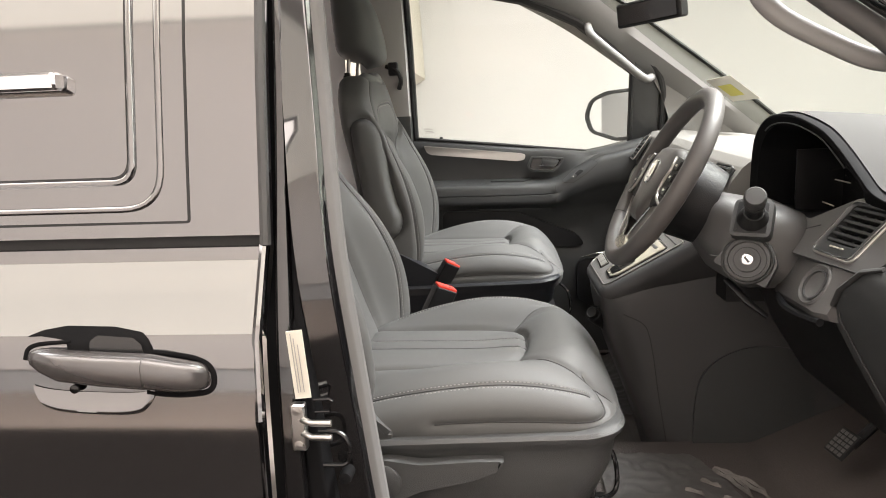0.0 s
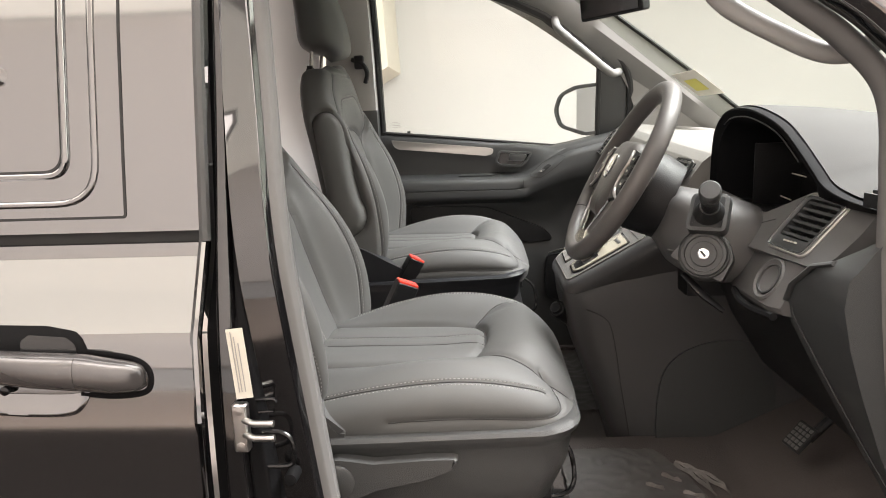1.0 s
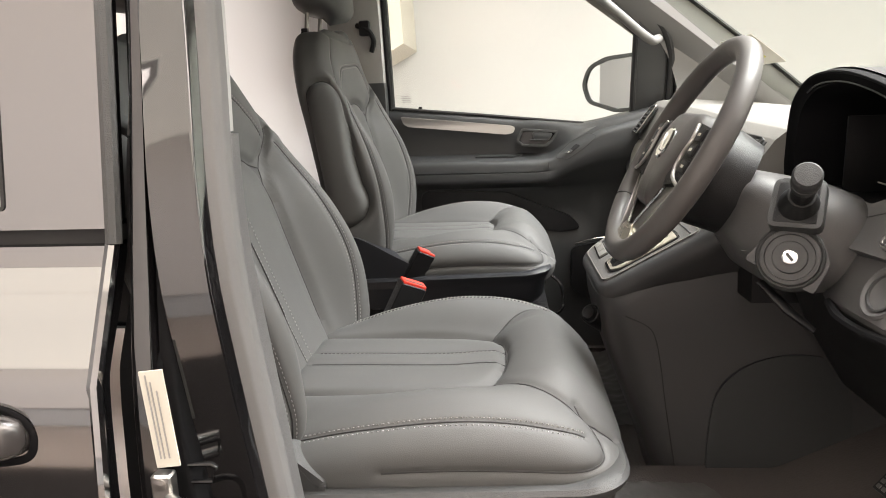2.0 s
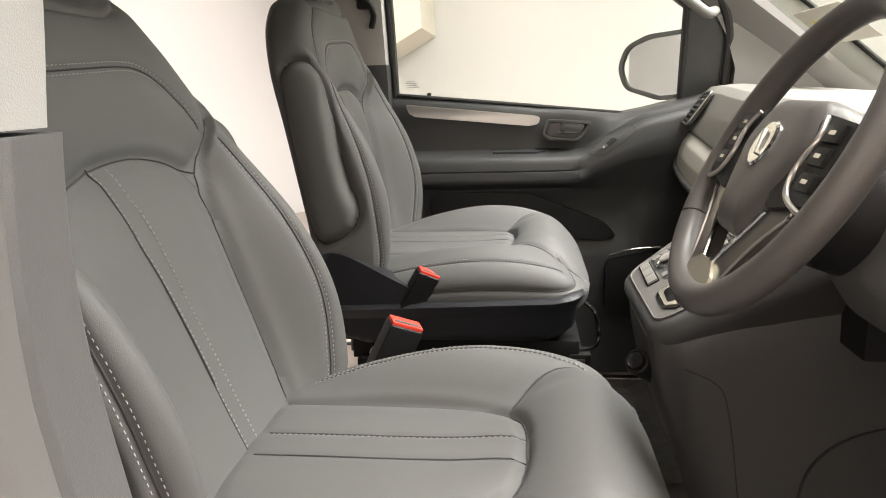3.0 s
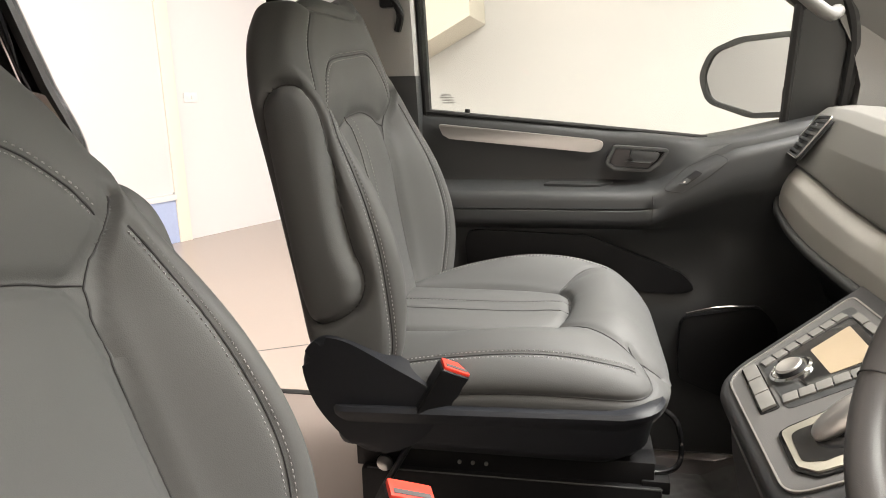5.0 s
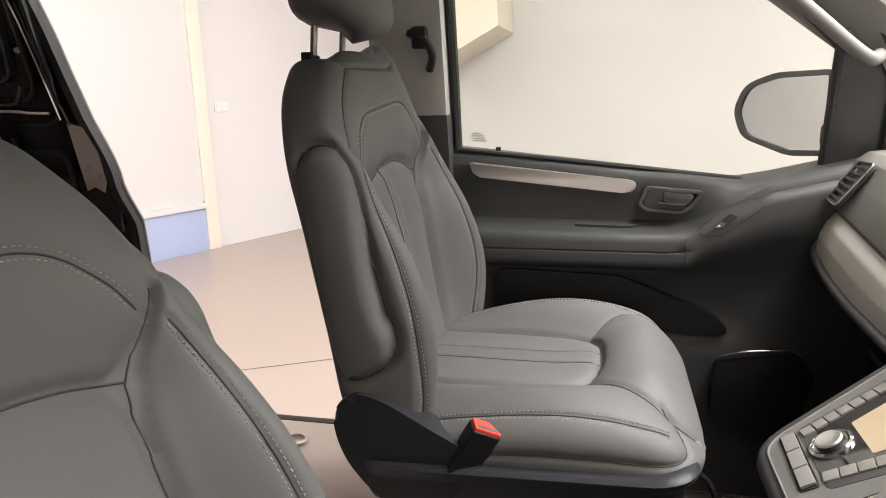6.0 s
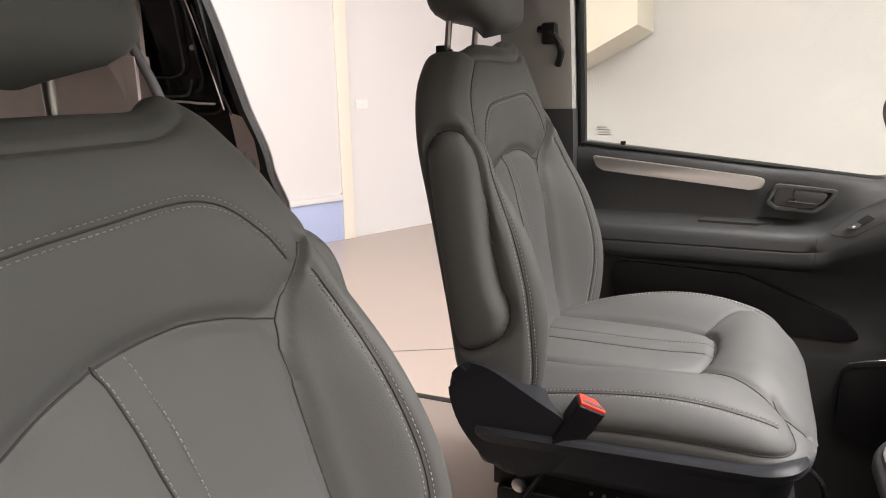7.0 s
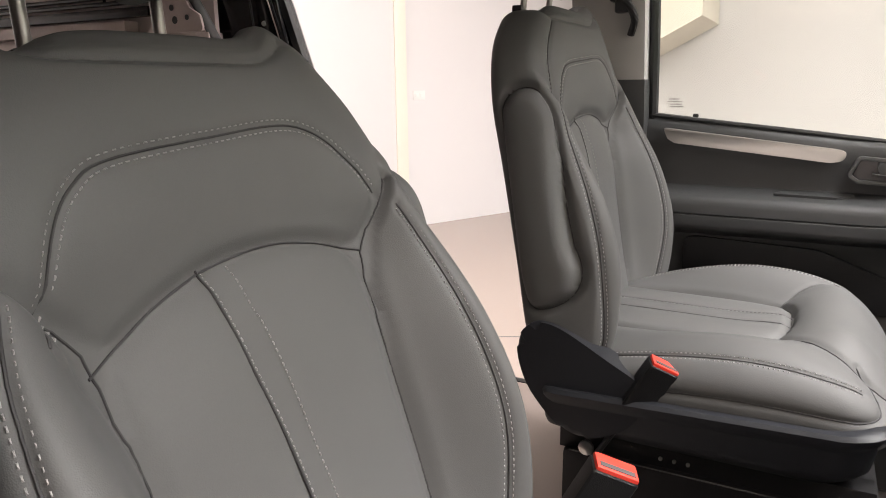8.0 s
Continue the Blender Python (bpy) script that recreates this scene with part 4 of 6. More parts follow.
    cush = part("cushion", ([cm4 @ Vector(p) for p in skin], faces), LEATHER, root)
    lines = [[(cm4 @ Vector(p), Vector(q)) for p, q in on_skin(line, flat, n, sink)] for line in CUSH_LINES]
    stitched(lines, [(), (-0.005, 0.005), (-0.005, 0.005), (), (), (-0.0035,), (), (), ()], [1, 1, 1, 1, 1, 1, 1, 1, 1], SEAM_AND_SHADE, THREAD, cush, CUSH_DEPTHS)
    seat_base(root, yc, inner, cm4)
    return root


def seat_base(root, yc, inner, cm4):
    outer = -inner
    # skirt: a shell round the cushion's foot, its lip rising towards the front
    low = 0.742 if inner > 0 else 0.790
    rows = []
    for z, g in ((low, 0.0), (low + 0.012, 0.010), (0.815, 0.016), (0.834, 0.018), (0.842, 0.022), (0.850, 0.028), (0.858, 0.030), (0.864, 0.026), (0.866, 0.016), (0.862, 0.004), (0.846, -0.006)):
        xf = (0.706 if inner > 0 else 0.694) + g
        out = fillet([(0.25, -0.238 - g), (xf, -0.238 - g), (xf, 0.238 + g), (0.25, 0.238 + g)], [0.03, 0.062, 0.062, 0.03], 8)
        lift = [0.022 * max(0.0, (p[0] - 0.52) / 0.2) ** 1.5 if z > 0.83 else 0.0 for p in out]
        rows.append([cm4 @ Vector((p[0] - 0.03 * max(0.0, (0.83 - z) / 0.09) * (p[0] > 0.5), p[1], z + q)) for p, q in zip(out, lift)])
    mat = PLASTIC_MID if inner > 0 else SKIRT
    part("skirt", loft(rows), mat, root)
    # recliner covers
    for s in (inner, outer):
        cover = [(p.x + (0.054 if inner < 0 else 0.0), p.y) for p in spline([(0.158, 0.92), (0.178, 0.960), (0.222, 0.962), (0.30, 0.922), (0.352, 0.892), (0.362, 0.866), (0.325, 0.812), (0.25, 0.79), (0.182, 0.85)], 6, True)]
        if inner > 0 and s == outer:
            cover = fillet([(0.19, 0.93), (0.30, 0.932), (0.328, 0.917), (0.375, 0.878), (0.372, 0.862), (0.358, 0.842), (0.33, 0.826), (0.25, 0.80), (0.19, 0.85)], [0.02, 0.02, 0.012, 0.006, 0.006, 0.01, 0.01, 0.03, 0.03], 4)
        part("recliner_cover", prism(cover, 0.214 * s, 0.258 * s, lambda u, v, d: cm4 @ Vector((u, d, v)), 0.012, 4), SKIRT if inner < 0 else PLASTIC_MID, root)
    # runners and pedestal
    zt = 0.722 if inner > 0 else 0.800
    part("rail_edge", tube([(0.27, yc - 0.2335, zt + 0.001), (0.70, yc - 0.2335, zt + 0.001)], 0.0012, 6), PLASTIC_MID, root)
    for s in (-1, 1):
        part("runner", box(0.25, 0.69, yc + s * 0.20 - 0.02, yc + s * 0.20 + 0.02, zt - 0.004, zt + 0.034, 0.003), PLASTIC_DARK, root, "black steel seat runner")
    part("pedestal", box(0.26, 0.70, yc - 0.235, yc + 0.235, 0.50, zt, 0.006), PLASTIC_DARK, root, "black sheet steel seat pedestal")
    for s in (-1, 1):
        part("runner_end", box(0.672, 0.712, yc + s * 0.20 - 0.024, yc + s * 0.20 + 0.024, zt - 0.012, zt + 0.008, 0.004), PLASTIC_DARK, root)
    part("adjuster_bar", tube(spline([(0.66, yc - 0.205, zt + 0.012), (0.705, yc - 0.20, zt + 0.010), (0.728, yc - 0.19, zt + 0.025), (0.724, yc - 0.18, zt + 0.075), (0.70, yc - 0.175, zt + 0.10)], 6), 0.004, 8), BLACK, root)
    if inner > 0:
        # recline lever on the driver's outboard side
        y = yc - 0.258
        lever = fillet([(0.34, 0.775), (0.375, 0.765), (0.42, 0.785), (0.50, 0.803), (0.535, 0.818), (0.55, 0.835), (0.50, 0.834), (0.42, 0.828), (0.36, 0.836), (0.332, 0.815)], [0.02, 0.02, 0.03, 0.03, 0.01, 0.004, 0.01, 0.03, 0.03, 0.02], 5)
        lv = part("recline_lever", prism(lever, y, y - 0.024, XZ, 0.007, 3), PLASTIC_MID, root)
        part("pivot_cap", lathe([(0, 0), (0.028, 0), (0.028, 0.004), (0.025, 0.006), (0, 0.006)], Matrix.Translation((0.362, y - 0.023, 0.80)) @ pose(0, 0, 0, 90, 0, 0), 24), PLASTIC_MID, lv)
    else:
        part("pivot_bolt", lathe([(0, 0), (0.012, 0), (0.012, 0.006), (0.006, 0.008), (0, 0.008)], Matrix.Translation((0.300, yc - 0.238, 0.815)) @ pose(0, 0, 0, 90, 0, 0), 14), STEEL, root)
        for k in range(3):
            part("rivet", lathe([(0, 0), (0.003, 0), (0.003, 0.003), (0, 0.003)], Matrix.Translation((0.41 + 0.02 * k, yc - 0.2215, 0.815)) @ pose(0, 0, 0, 90, 0, 0), 8), STEEL, root)


def buckle(name, foot, top, aim, width, label):
    """A belt buckle on its stalk: foot to top, the red face at the top."""
    root = thing(name, *foot, label, "seat belt buckle", "belt buckles")
    f, t = Vector(foot), Vector(top)
    ax = (t - f).normalized()
    side = Vector(aim).cross(ax).normalized()
    face = ax.cross(side)
    m = Matrix((( side.x, face.x, ax.x, t.x), (side.y, face.y, ax.y, t.y), (side.z, face.z, ax.z, t.z), (0, 0, 0, 1)))
    part("stalk", tube([f, f + (t - f) * 0.6], 0.011, 10, flat=0.45), PLASTIC_DARK, root)
    part("housing", moved(box(-width / 2, width / 2, -0.014, 0.014, -0.085, 0.0, 0.006, 3), m), PLASTIC_DARK, root)
    part("button", moved(box(-width / 2 + 0.002, width / 2 - 0.002, -0.012, 0.012, -0.006, 0.004, 0.003, 2), m), RED, root, "red push button")
    part("slot", moved(box(-width / 2 + 0.006, width / 2 - 0.006, 0.002, 0.008, 0.0035, 0.0046, 0), m), INK, root)
    return root


seat(-0.40, 9.0, 0.060, 0.035, 1, "charcoal leather driver's seat with pale stitching", 0.008, -0.010)
seat(0.412, 0.0, 0.0, 0.0, -1, "charcoal leather passenger seat with pale stitching", -0.050, -0.018)
buckle("seat_belt_buckle", (0.30, 0.165, 0.78), (0.41, 0.165, 0.975), (0.6, -0.8, 0.3), 0.045, "black seat belt buckle with red button")
buckle("seat_belt_buckle", (0.33, -0.15, 0.80), (0.42, -0.15, 0.982), (0.6, -0.8, 0.3), 0.052, "black seat belt buckle with red button")


# ---- passenger's door ----
def passenger_door():
    door = part("passenger_door", side_skin(0.26, 1.25, 0.38, 1.235, 0.0, 0.03, 1, nz=30), PAINT, VAN, "closed passenger door with charcoal trim")
    # trim panel: sections along x, from the window line down
    def belt(x):
        return interp([(0.2, 1.308), (0.83, 1.238), (0.90, 1.25), (1.05, 1.285)], x)

    rows = []
    for i in range(61):
        x = 0.235 + 0.86 * i / 60
        zb = belt(x)
        swell = 0.5 - 0.5 * math.cos(math.pi * min(1, max(0, (x - 0.62) / 0.22)))
        arm = 1 - 0.55 * swell
        lift = min(interp([(0.69, 0.0), (0.735, 0.004), (0.77, 0.024), (0.82, 0.052), (0.90, 0.094), (1.0, 0.14)], x), zb - 0.024 - 1.138)
        zl, gap = 1.138 + lift, 0.003 * max(0.0, min(1.0, (0.735 - x) / 0.008))
        room_up = zb - 0.016 - zl - 0.011
        pocket = 0.022 * math.sin(math.pi * min(1, max(0, (x - 0.30) / 0.58))) ** 0.5
        fall = 0.0 if x < 0.735 else min(1.0, (x - 0.735) / 0.03)
        sec = [(0.862, zb - 0.004), (0.852, zb + 0.002), (0.812 - 0.03 * swell, zb - 0.001), (0.803 - 0.03 * swell, zb - 0.007), (0.797 - 0.03 * swell, zb - 0.016), (0.794 - 0.03 * swell, zl + 0.011 + 0.85 * room_up),
               (0.798 - 0.045 * swell, zl + 0.011 + 0.5 * room_up), (0.802 - 0.06 * swell, zl + 0.011 + 0.12 * room_up), (0.801 - 0.06 * swell, zl + 0.014), (0.796 - 0.058 * swell, zl + 0.011),
               (0.742 - 0.006 * swell, zl), (0.729, zl - 0.005), (0.723, zl - 0.013), (0.7215, zl - 0.021), (0.7215, 1.101 + lift * 0.85), (0.7215 + gap, 1.0985 + lift * 0.85), (0.7215, 1.096 + lift * 0.85),
               (0.7215 + 0.004 * fall, 1.078 + lift * 0.7), (0.7235 + 0.01 * fall, 1.070 + lift * 0.6), (0.731 + 0.012 * fall, 1.064 + lift * 0.55), (0.764 - 0.012 * swell, 1.053 + lift * 0.3), (0.772 - 0.008 * swell, 1.048 + lift * 0.2),
               (0.775, 1.03), (0.775 + pocket, 1.0), (0.775 + pocket, 0.93), (0.775, 0.90), (0.77, 0.86), (0.785, 0.70), (0.80, 0.52), (0.83, 0.50)]
        rows.append([(x, y, z) for y, z in sec])
    part("trim_panel", loft(rows, False, False), PLASTIC, door, "charcoal moulded door trim")
    part("armrest_end", tube([(0.727, 0.723, 1.128), (0.728, 0.7205, 1.112), (0.728, 0.7205, 1.08), (0.726, 0.73, 1.066)], 0.0012, 6), SEAM_AND_SHADE, door)
    part("pull_cup", moved(prism(fillet([(0.50, -0.012), (0.62, -0.016), (0.66, 0.012), (0.52, 0.008)], 0.006, 4), -0.002, 0.003, XY, 0.001), Matrix.Translation((0, 0.772, 1.1465)) @ pose(0, 0, 0, 11, 0, 0)), PLASTIC, door, "charcoal pull cup")
    strip = [(0.275, 1.275), (0.610, 1.239), (0.630, 1.234), (0.624, 1.216), (0.60, 1.212), (0.30, 1.243), (0.285, 1.252)]
    part("silver_strip", prism(fillet(strip, [0.004, 0.01, 0.01, 0.012, 0.01, 0.012, 0.01], 4), 0.775, 0.79, XZ, 0.003), SILVER, door, "satin silver trim strip")
    part("lock_pin", tube([(0.334, 0.822, 1.280), (0.334, 0.822, 1.296), (0.334, 0.822, 1.298), (0.334, 0.822, 1.304)], [0.0045, 0.0045, 0.0065, 0.0055], 10), PLASTIC_DARK, door)
    # inner handle
    ho = fillet([(0.631, 1.190), (0.648, 1.229), (0.763, 1.220), (0.742, 1.188), (0.721, 1.172), (0.65, 1.176)], [0.012, 0.012, 0.008, 0.02, 0.012, 0.012], 5)
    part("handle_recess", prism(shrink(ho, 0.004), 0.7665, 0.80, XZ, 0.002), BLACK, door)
    part("handle_bezel", ring_prism(ho, shrink(ho, 0.007), 0.772, 0.757, XZ, 0.002), PLASTIC_MID, door)
    part("inner_handle", prism(fillet([(0.680, 1.219), (0.745, 1.213), (0.730, 1.193), (0.684, 1.197)], 0.007, 4), 0.752, 0.768, XZ, 0.004), PLASTIC, door, "charcoal pull lever")
    part("lever_edge", tube([(0.673, 0.7515, 1.1965), (0.70, 0.7512, 1.194), (0.724, 0.7515, 1.1925)], 0.0010, 6), PLASTIC_MID, door)
    # window switch plate on the rising armrest, flush with it
    plate = fillet([(0.742, 1.140), (0.785, 1.136), (0.830, 1.166), (0.872, 1.202), (0.846, 1.212), (0.795, 1.186)], [0.008, 0.014, 0.04, 0.008, 0.014, 0.04], 5)

    def on_trim(u, v, d):
        """A place on the trim above the armrest's edge, d metres proud of it."""
        i = min(59, max(0, int((u - 0.235) / 0.86 * 60)))
        t = (u - 0.235) / 0.86 * 60 - i
        ys = [interp(sorted((p[2], p[1]) for p in rows[k][4:14]), v) for k in (i, i + 1)]
        return (u, ys[0] * (1 - t) + ys[1] * t - d, v)

    def flush(outline, d, steps=5):
        cx, cz = sum(p[0] for p in outline) / len(outline), sum(p[1] for p in outline) / len(outline)
        rings = [[on_trim(p[0], p[1], -0.003) for p in outline]]
        rings += [[on_trim(cx + (p[0] - cx) * k, cz + (p[1] - cz) * k, d) for p in outline] for k in [1 - 0.98 * i / steps for i in range(steps + 1)]]
        return loft(rings)

    sp = part("switch_plate", flush(plate, 0.0015), PLASTIC, door)
    part("plate_line", tube([on_trim(p[0], p[1], 0.0008) for p in plate], 0.0012, 6, True), SEAM_AND_SHADE, sp)
    part("window_switch", flush(fillet([(0.772, 1.152), (0.790, 1.152), (0.822, 1.176), (0.808, 1.181)], 0.004, 3), 0.005), PLASTIC_DARK, sp)
    part("switch_key", flush(fillet([(0.774, 1.1535), (0.789, 1.1535), (0.800, 1.162), (0.790, 1.166)], 0.003, 3), 0.0075), PLASTIC_MID, sp)
    part("switch_mark", flush([(0.783, 1.157), (0.786, 1.1565), (0.789, 1.159), (0.786, 1.160)], 0.0082), PAPER, sp)
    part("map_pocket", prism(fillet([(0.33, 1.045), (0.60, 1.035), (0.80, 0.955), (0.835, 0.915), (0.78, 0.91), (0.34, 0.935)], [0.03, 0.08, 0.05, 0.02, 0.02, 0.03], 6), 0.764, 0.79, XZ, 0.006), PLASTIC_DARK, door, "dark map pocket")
    sp2 = fillet([(0.80, 0.86), (0.96, 0.89), (1.0, 0.84), (0.97, 0.70), (0.90, 0.68), (0.80, 0.72)], 0.03, 5)
    part("speaker_grille", prism(sp2, 0.752, 0.78, XZ, 0.008), PLASTIC_DARK, door)
    part("grille_trim", tube(spline([(0.81, 0.75, 0.872), (0.87, 0.748, 0.888), (0.945, 0.749, 0.893)], 8), 0.0022, 6), CHROME, door)
    # window glass and frame
    sky = [(0.245, 1.30), (0.84, 1.236), (1.0, 1.26), (1.0, 1.50), (0.80, 1.66), (0.62, 1.735), (0.44, 1.77), (0.238, 1.78)]

    def lean(u, v, d):
        return (u, side_y(v) - 0.03 + d, v)

    part("window_glass", prism(sky, 0.0, 0.004, lean), GLASS, door).visible_shadow = False
    part("rear_frame", tube([lean(0.245, z, 0.002) for z in (1.29, 1.45, 1.6, 1.78)], 0.011, 8), RUBBER, door)
    part("lower_seal", tube([lean(0.24, 1.302, -0.004), lean(0.53, 1.272, -0.004), lean(0.84, 1.238, -0.004)], 0.005, 8), RUBBER, door)
    part("upper_frame", tube([lean(*p, -0.002) for p in [(1.0, 1.49), (0.90, 1.585), (0.80, 1.66), (0.70, 1.705), (0.62, 1.735), (0.44, 1.77), (0.238, 1.78)]], 0.016, 8), RUBBER, door)
    for k, w in enumerate((0.011, 0.016, 0.013, 0.015)):
        part("glass_mark", moved(box(-w, w, -0.0005, 0.0005, -0.0012, 0.0012, 0), Matrix.Translation(lean(0.29 + 0.002 * k, 1.336 - 0.0055 * k, -0.003))), TRIM_GREY, door)
    # mirror corner
    tri = fillet([(0.992, 1.262), (1.064, 1.268), (1.074, 1.30), (1.077, 1.42), (1.058, 1.480), (1.025, 1.520), (0.992, 1.545)], [0.004, 0.01, 0.02, 0.05, 0.03, 0.03, 0.006], 6)
    part("mirror_corner", prism(tri, -0.012, 0.02, lean, 0.006), PLASTIC, door, "charcoal corner cover inside the mirror")
    part("corner_seal", tube(spline([lean(1.086, 1.255, -0.018), lean(1.09, 1.34, -0.018), lean(1.088, 1.43, -0.018), lean(1.066, 1.495, -0.017), lean(1.02, 1.545, -0.014), lean(0.97, 1.585, -0.01)], 8), 0.011, 8, up=(0, 1, 0)), RUBBER, door)
    part("division_bar", tube([lean(0.985, 1.262, -0.006), lean(0.985, 1.50, -0.006)], 0.009, 8), RUBBER, door)
    # outside mirror
    mo = fillet([(0.862, 1.36), (0.885, 1.425), (0.95, 1.45), (1.06, 1.455), (1.06, 1.27), (0.985, 1.263), (0.885, 1.295)], [0.07, 0.06, 0.10, 0.02, 0.02, 0.05, 0.05], 8)

    def turned(u, v, d):
        """Places on the mirror head, turned to look back along the van."""
        c, q = math.cos(radians(54)), math.sin(radians(54))
        w = (u - 0.97) * 1.40
        return (0.97 + w * c + d * q, 1.05 - w * q + d * c, v)

    mr = part("outside_mirror", prism(mo, -0.005, 0.07, turned, 0.015, 3), PLASTIC, door, "charcoal outside mirror housing")
    part("mirror_rim", ring_prism(mo, shrink(mo, 0.013), 0.005, -0.014, turned, 0.004), PLASTIC_MID, mr)
    part("mirror_glass", prism(shrink(mo, 0.012), -0.009, -0.0065, turned), MIRROR, mr, "silvered mirror glass")
    part("mirror_arm", box(1.02, 1.08, 0.87, 1.06, 1.29, 1.34, 0.015, 3), PLASTIC_DARK, mr)


passenger_door()


def pillars():
    # front pillars, both sides, from dash to roof
    for s, name in ((1, "windscreen_pillar"), (-1, "windscreen_pillar")):
        line = [(1.46, 0.76, 1.24), (1.25, 0.755, 1.41), (1.05, 0.745, 1.56), (0.85, 0.72, 1.70), (0.66, 0.67, 1.80)]
        rows = []
        for p in spline(line, 6):
            rows.append([(p.x + dx, s * (p.y + dy), p.z + dz) for dx, dy, dz in ((0.055, -0.012, 0.035), (0.06, 0.03, 0.04), (-0.03, 0.075, -0.02), (-0.075, 0.07, -0.06), (-0.05, 0.02, -0.05), (0.0, -0.022, -0.01))])
        p = part(name, loft(rows), PILLAR, VAN, "grey windscreen pillar trim")
        part("screen_edge", tube([(q.x + 0.058, s * (q.y - 0.012), q.z + 0.034) for q in spline(line, 6)], 0.007, 8), RUBBER, p, "black screen edge")
        grip = spline([(1.045, 0.745, 1.475), (1.02, 0.71, 1.468), (0.985, 0.70, 1.49), (0.93, 0.69, 1.535), (0.87, 0.685, 1.585), (0.84, 0.69, 1.615), (0.835, 0.725, 1.645)], 6)
        if s > 0:
            part("grab_handle", tube(grip, 0.013, 10, up=(0, 1, 0)), PILLAR, p, "grey grab handle")
    foot = [(1.095, 1.262), (1.47, 1.235), (1.20, 1.46), (1.03, 1.57), (1.02, 1.52), (1.085, 1.42), (1.11, 1.34)]
    part("pillar_foot", prism(foot, 0.765, 0.80, XZ, 0.004), PILLAR, VAN, "grey pillar foot")
    fill = [(1.06, 1.262), (1.47, 1.235), (1.20, 1.46), (0.90, 1.68), (0.90, 1.62), (1.03, 1.49), (1.08, 1.38)]
    part("pillar_lining", prism(fill, 0.812, 0.835, XZ, 0.002), PILLAR, VAN, "grey pillar lining")
    # driver's side: outer black band and roof-side grab handle
    line = spline([(1.10, -0.80, 0.9), (1.075, -0.80, 1.1), (1.068, -0.80, 1.25), (1.055, -0.80, 1.345), (1.005, -0.798, 1.405), (0.94, -0.79, 1.455), (0.80, -0.77, 1.56), (0.60, -0.745, 1.67), (0.36, -0.715, 1.74)], 8)
    part("door_opening_seal", tube(line, 0.014, 10), SEAL_GREY, VAN, "grey door opening seal")
    line2 = [p + Vector((0.028, -0.03, 0.022)) for p in line[24:]]
    part("roof_rail", tube(line2, 0.028, 10), PAINT, VAN)
    gh = spline([(1.055, -0.785, 1.408), (1.035, -0.765, 1.393), (1.0, -0.755, 1.395), (0.95, -0.745, 1.420), (0.895, -0.735, 1.455), (0.868, -0.735, 1.49), (0.875, -0.75, 1.52)], 8)
    part("grab_handle", tube(gh, 0.0125, 12, up=(0, 1, 0)), TRIM_GREY, VAN, "grey grab handle")
    # passenger's side belt pillar
    rows = []
    for z in np.linspace(0.5, 1.84, 24):
        y = side_y(z) - 0.075
        rows.append([(0.235, y + 0.05, z), (0.232, y + 0.005, z), (0.215, y, z), (0.10, y - 0.004, z), (0.075, y + 0.01, z), (0.07, y + 0.06, z)])
    bp = part("belt_pillar", loft(rows), TRIM_GREY, VAN, "light grey belt pillar trim")
    rows = [[(0.238, y + 0.05, z), (0.235, y, z), (0.212, y - 0.004, z), (0.098, y - 0.008, z), (0.070, y + 0.008, z), (0.066, y + 0.06, z)] for z, y in ((z, side_y(z) - 0.077) for z in np.linspace(0.48, 1.378, 16))]
    part("lower_cover", loft(rows), PLASTIC, bp)
    part("belt_slot", box(0.12, 0.185, 0.735, 0.752, 1.50, 1.62, 0.012, 3), PLASTIC_MID, bp)
    part("belt_anchor", moved(box(-0.016, 0.016, -0.03, 0.005, -0.022, 0.022, 0.008, 3), Matrix.Translation((0.19, 0.735, 1.535))), PLASTIC_DARK, bp)
    part("belt_guide", tube(spline([(0.165, 0.72, 1.545), (0.20, 0.71, 1.53), (0.215, 0.715, 1.50), (0.205, 0.73, 1.47)], 6), 0.008, 8), PLASTIC_DARK, bp)
    # windscreen
    wv = [(1.50, -0.76, 1.22), (1.50, 0.76, 1.22), (0.72, 0.62, 1.82), (0.72, -0.62, 1.82)]
    w = part("windscreen", (wv + [(x + 0.004, y, z + 0.004) for x, y, z in wv], [(0, 1, 2, 3), (7, 6, 5, 4), (0, 4, 5, 1), (1, 5, 6, 2), (2, 6, 7, 3), (3, 7, 4, 0)], False), SCREEN_GLASS, VAN)
    w.visible_shadow = False
    mir = part("rear_view_mirror", moved(box(-0.012, 0.016, -0.100, 0.100, -0.028, 0.028, 0.010, 3), pose(0.90, 0.06, 1.585, 0, -8, 34)), PLASTIC_DARK, w, "black rear-view mirror")
    # Mirror glass coloured dark in place of the dark cab it would reflect.
    part("mirror_glass", moved(box(-0.0145, -0.0125, -0.091, 0.091, -0.021, 0.021, 0), pose(0.90, 0.06, 1.585, 0, -8, 34)), SCREEN, mir, "mirror glass coloured like its dark reflection")
    part("stem", tube([(0.91, 0.06, 1.59), (0.95, 0.06, 1.63), (0.985, 0.06, 1.645)], 0.01, 8), PLASTIC_DARK, mir)
    mt = Matrix.Translation((1.238, 0.540, 1.418)) @ pose(0, 0, 0, 0, 38, 0)
    st = part("permit_sticker", moved(box(-0.055, 0.055, -0.12, 0.12, -0.0005, 0.0005, 0), mt), PAPER, w, "white and yellow paper permit")
    part("print", moved(box(-0.022, 0.03, -0.045, 0.075, -0.0012, -0.0006, 0), mt), YELLOW, st)


pillars()


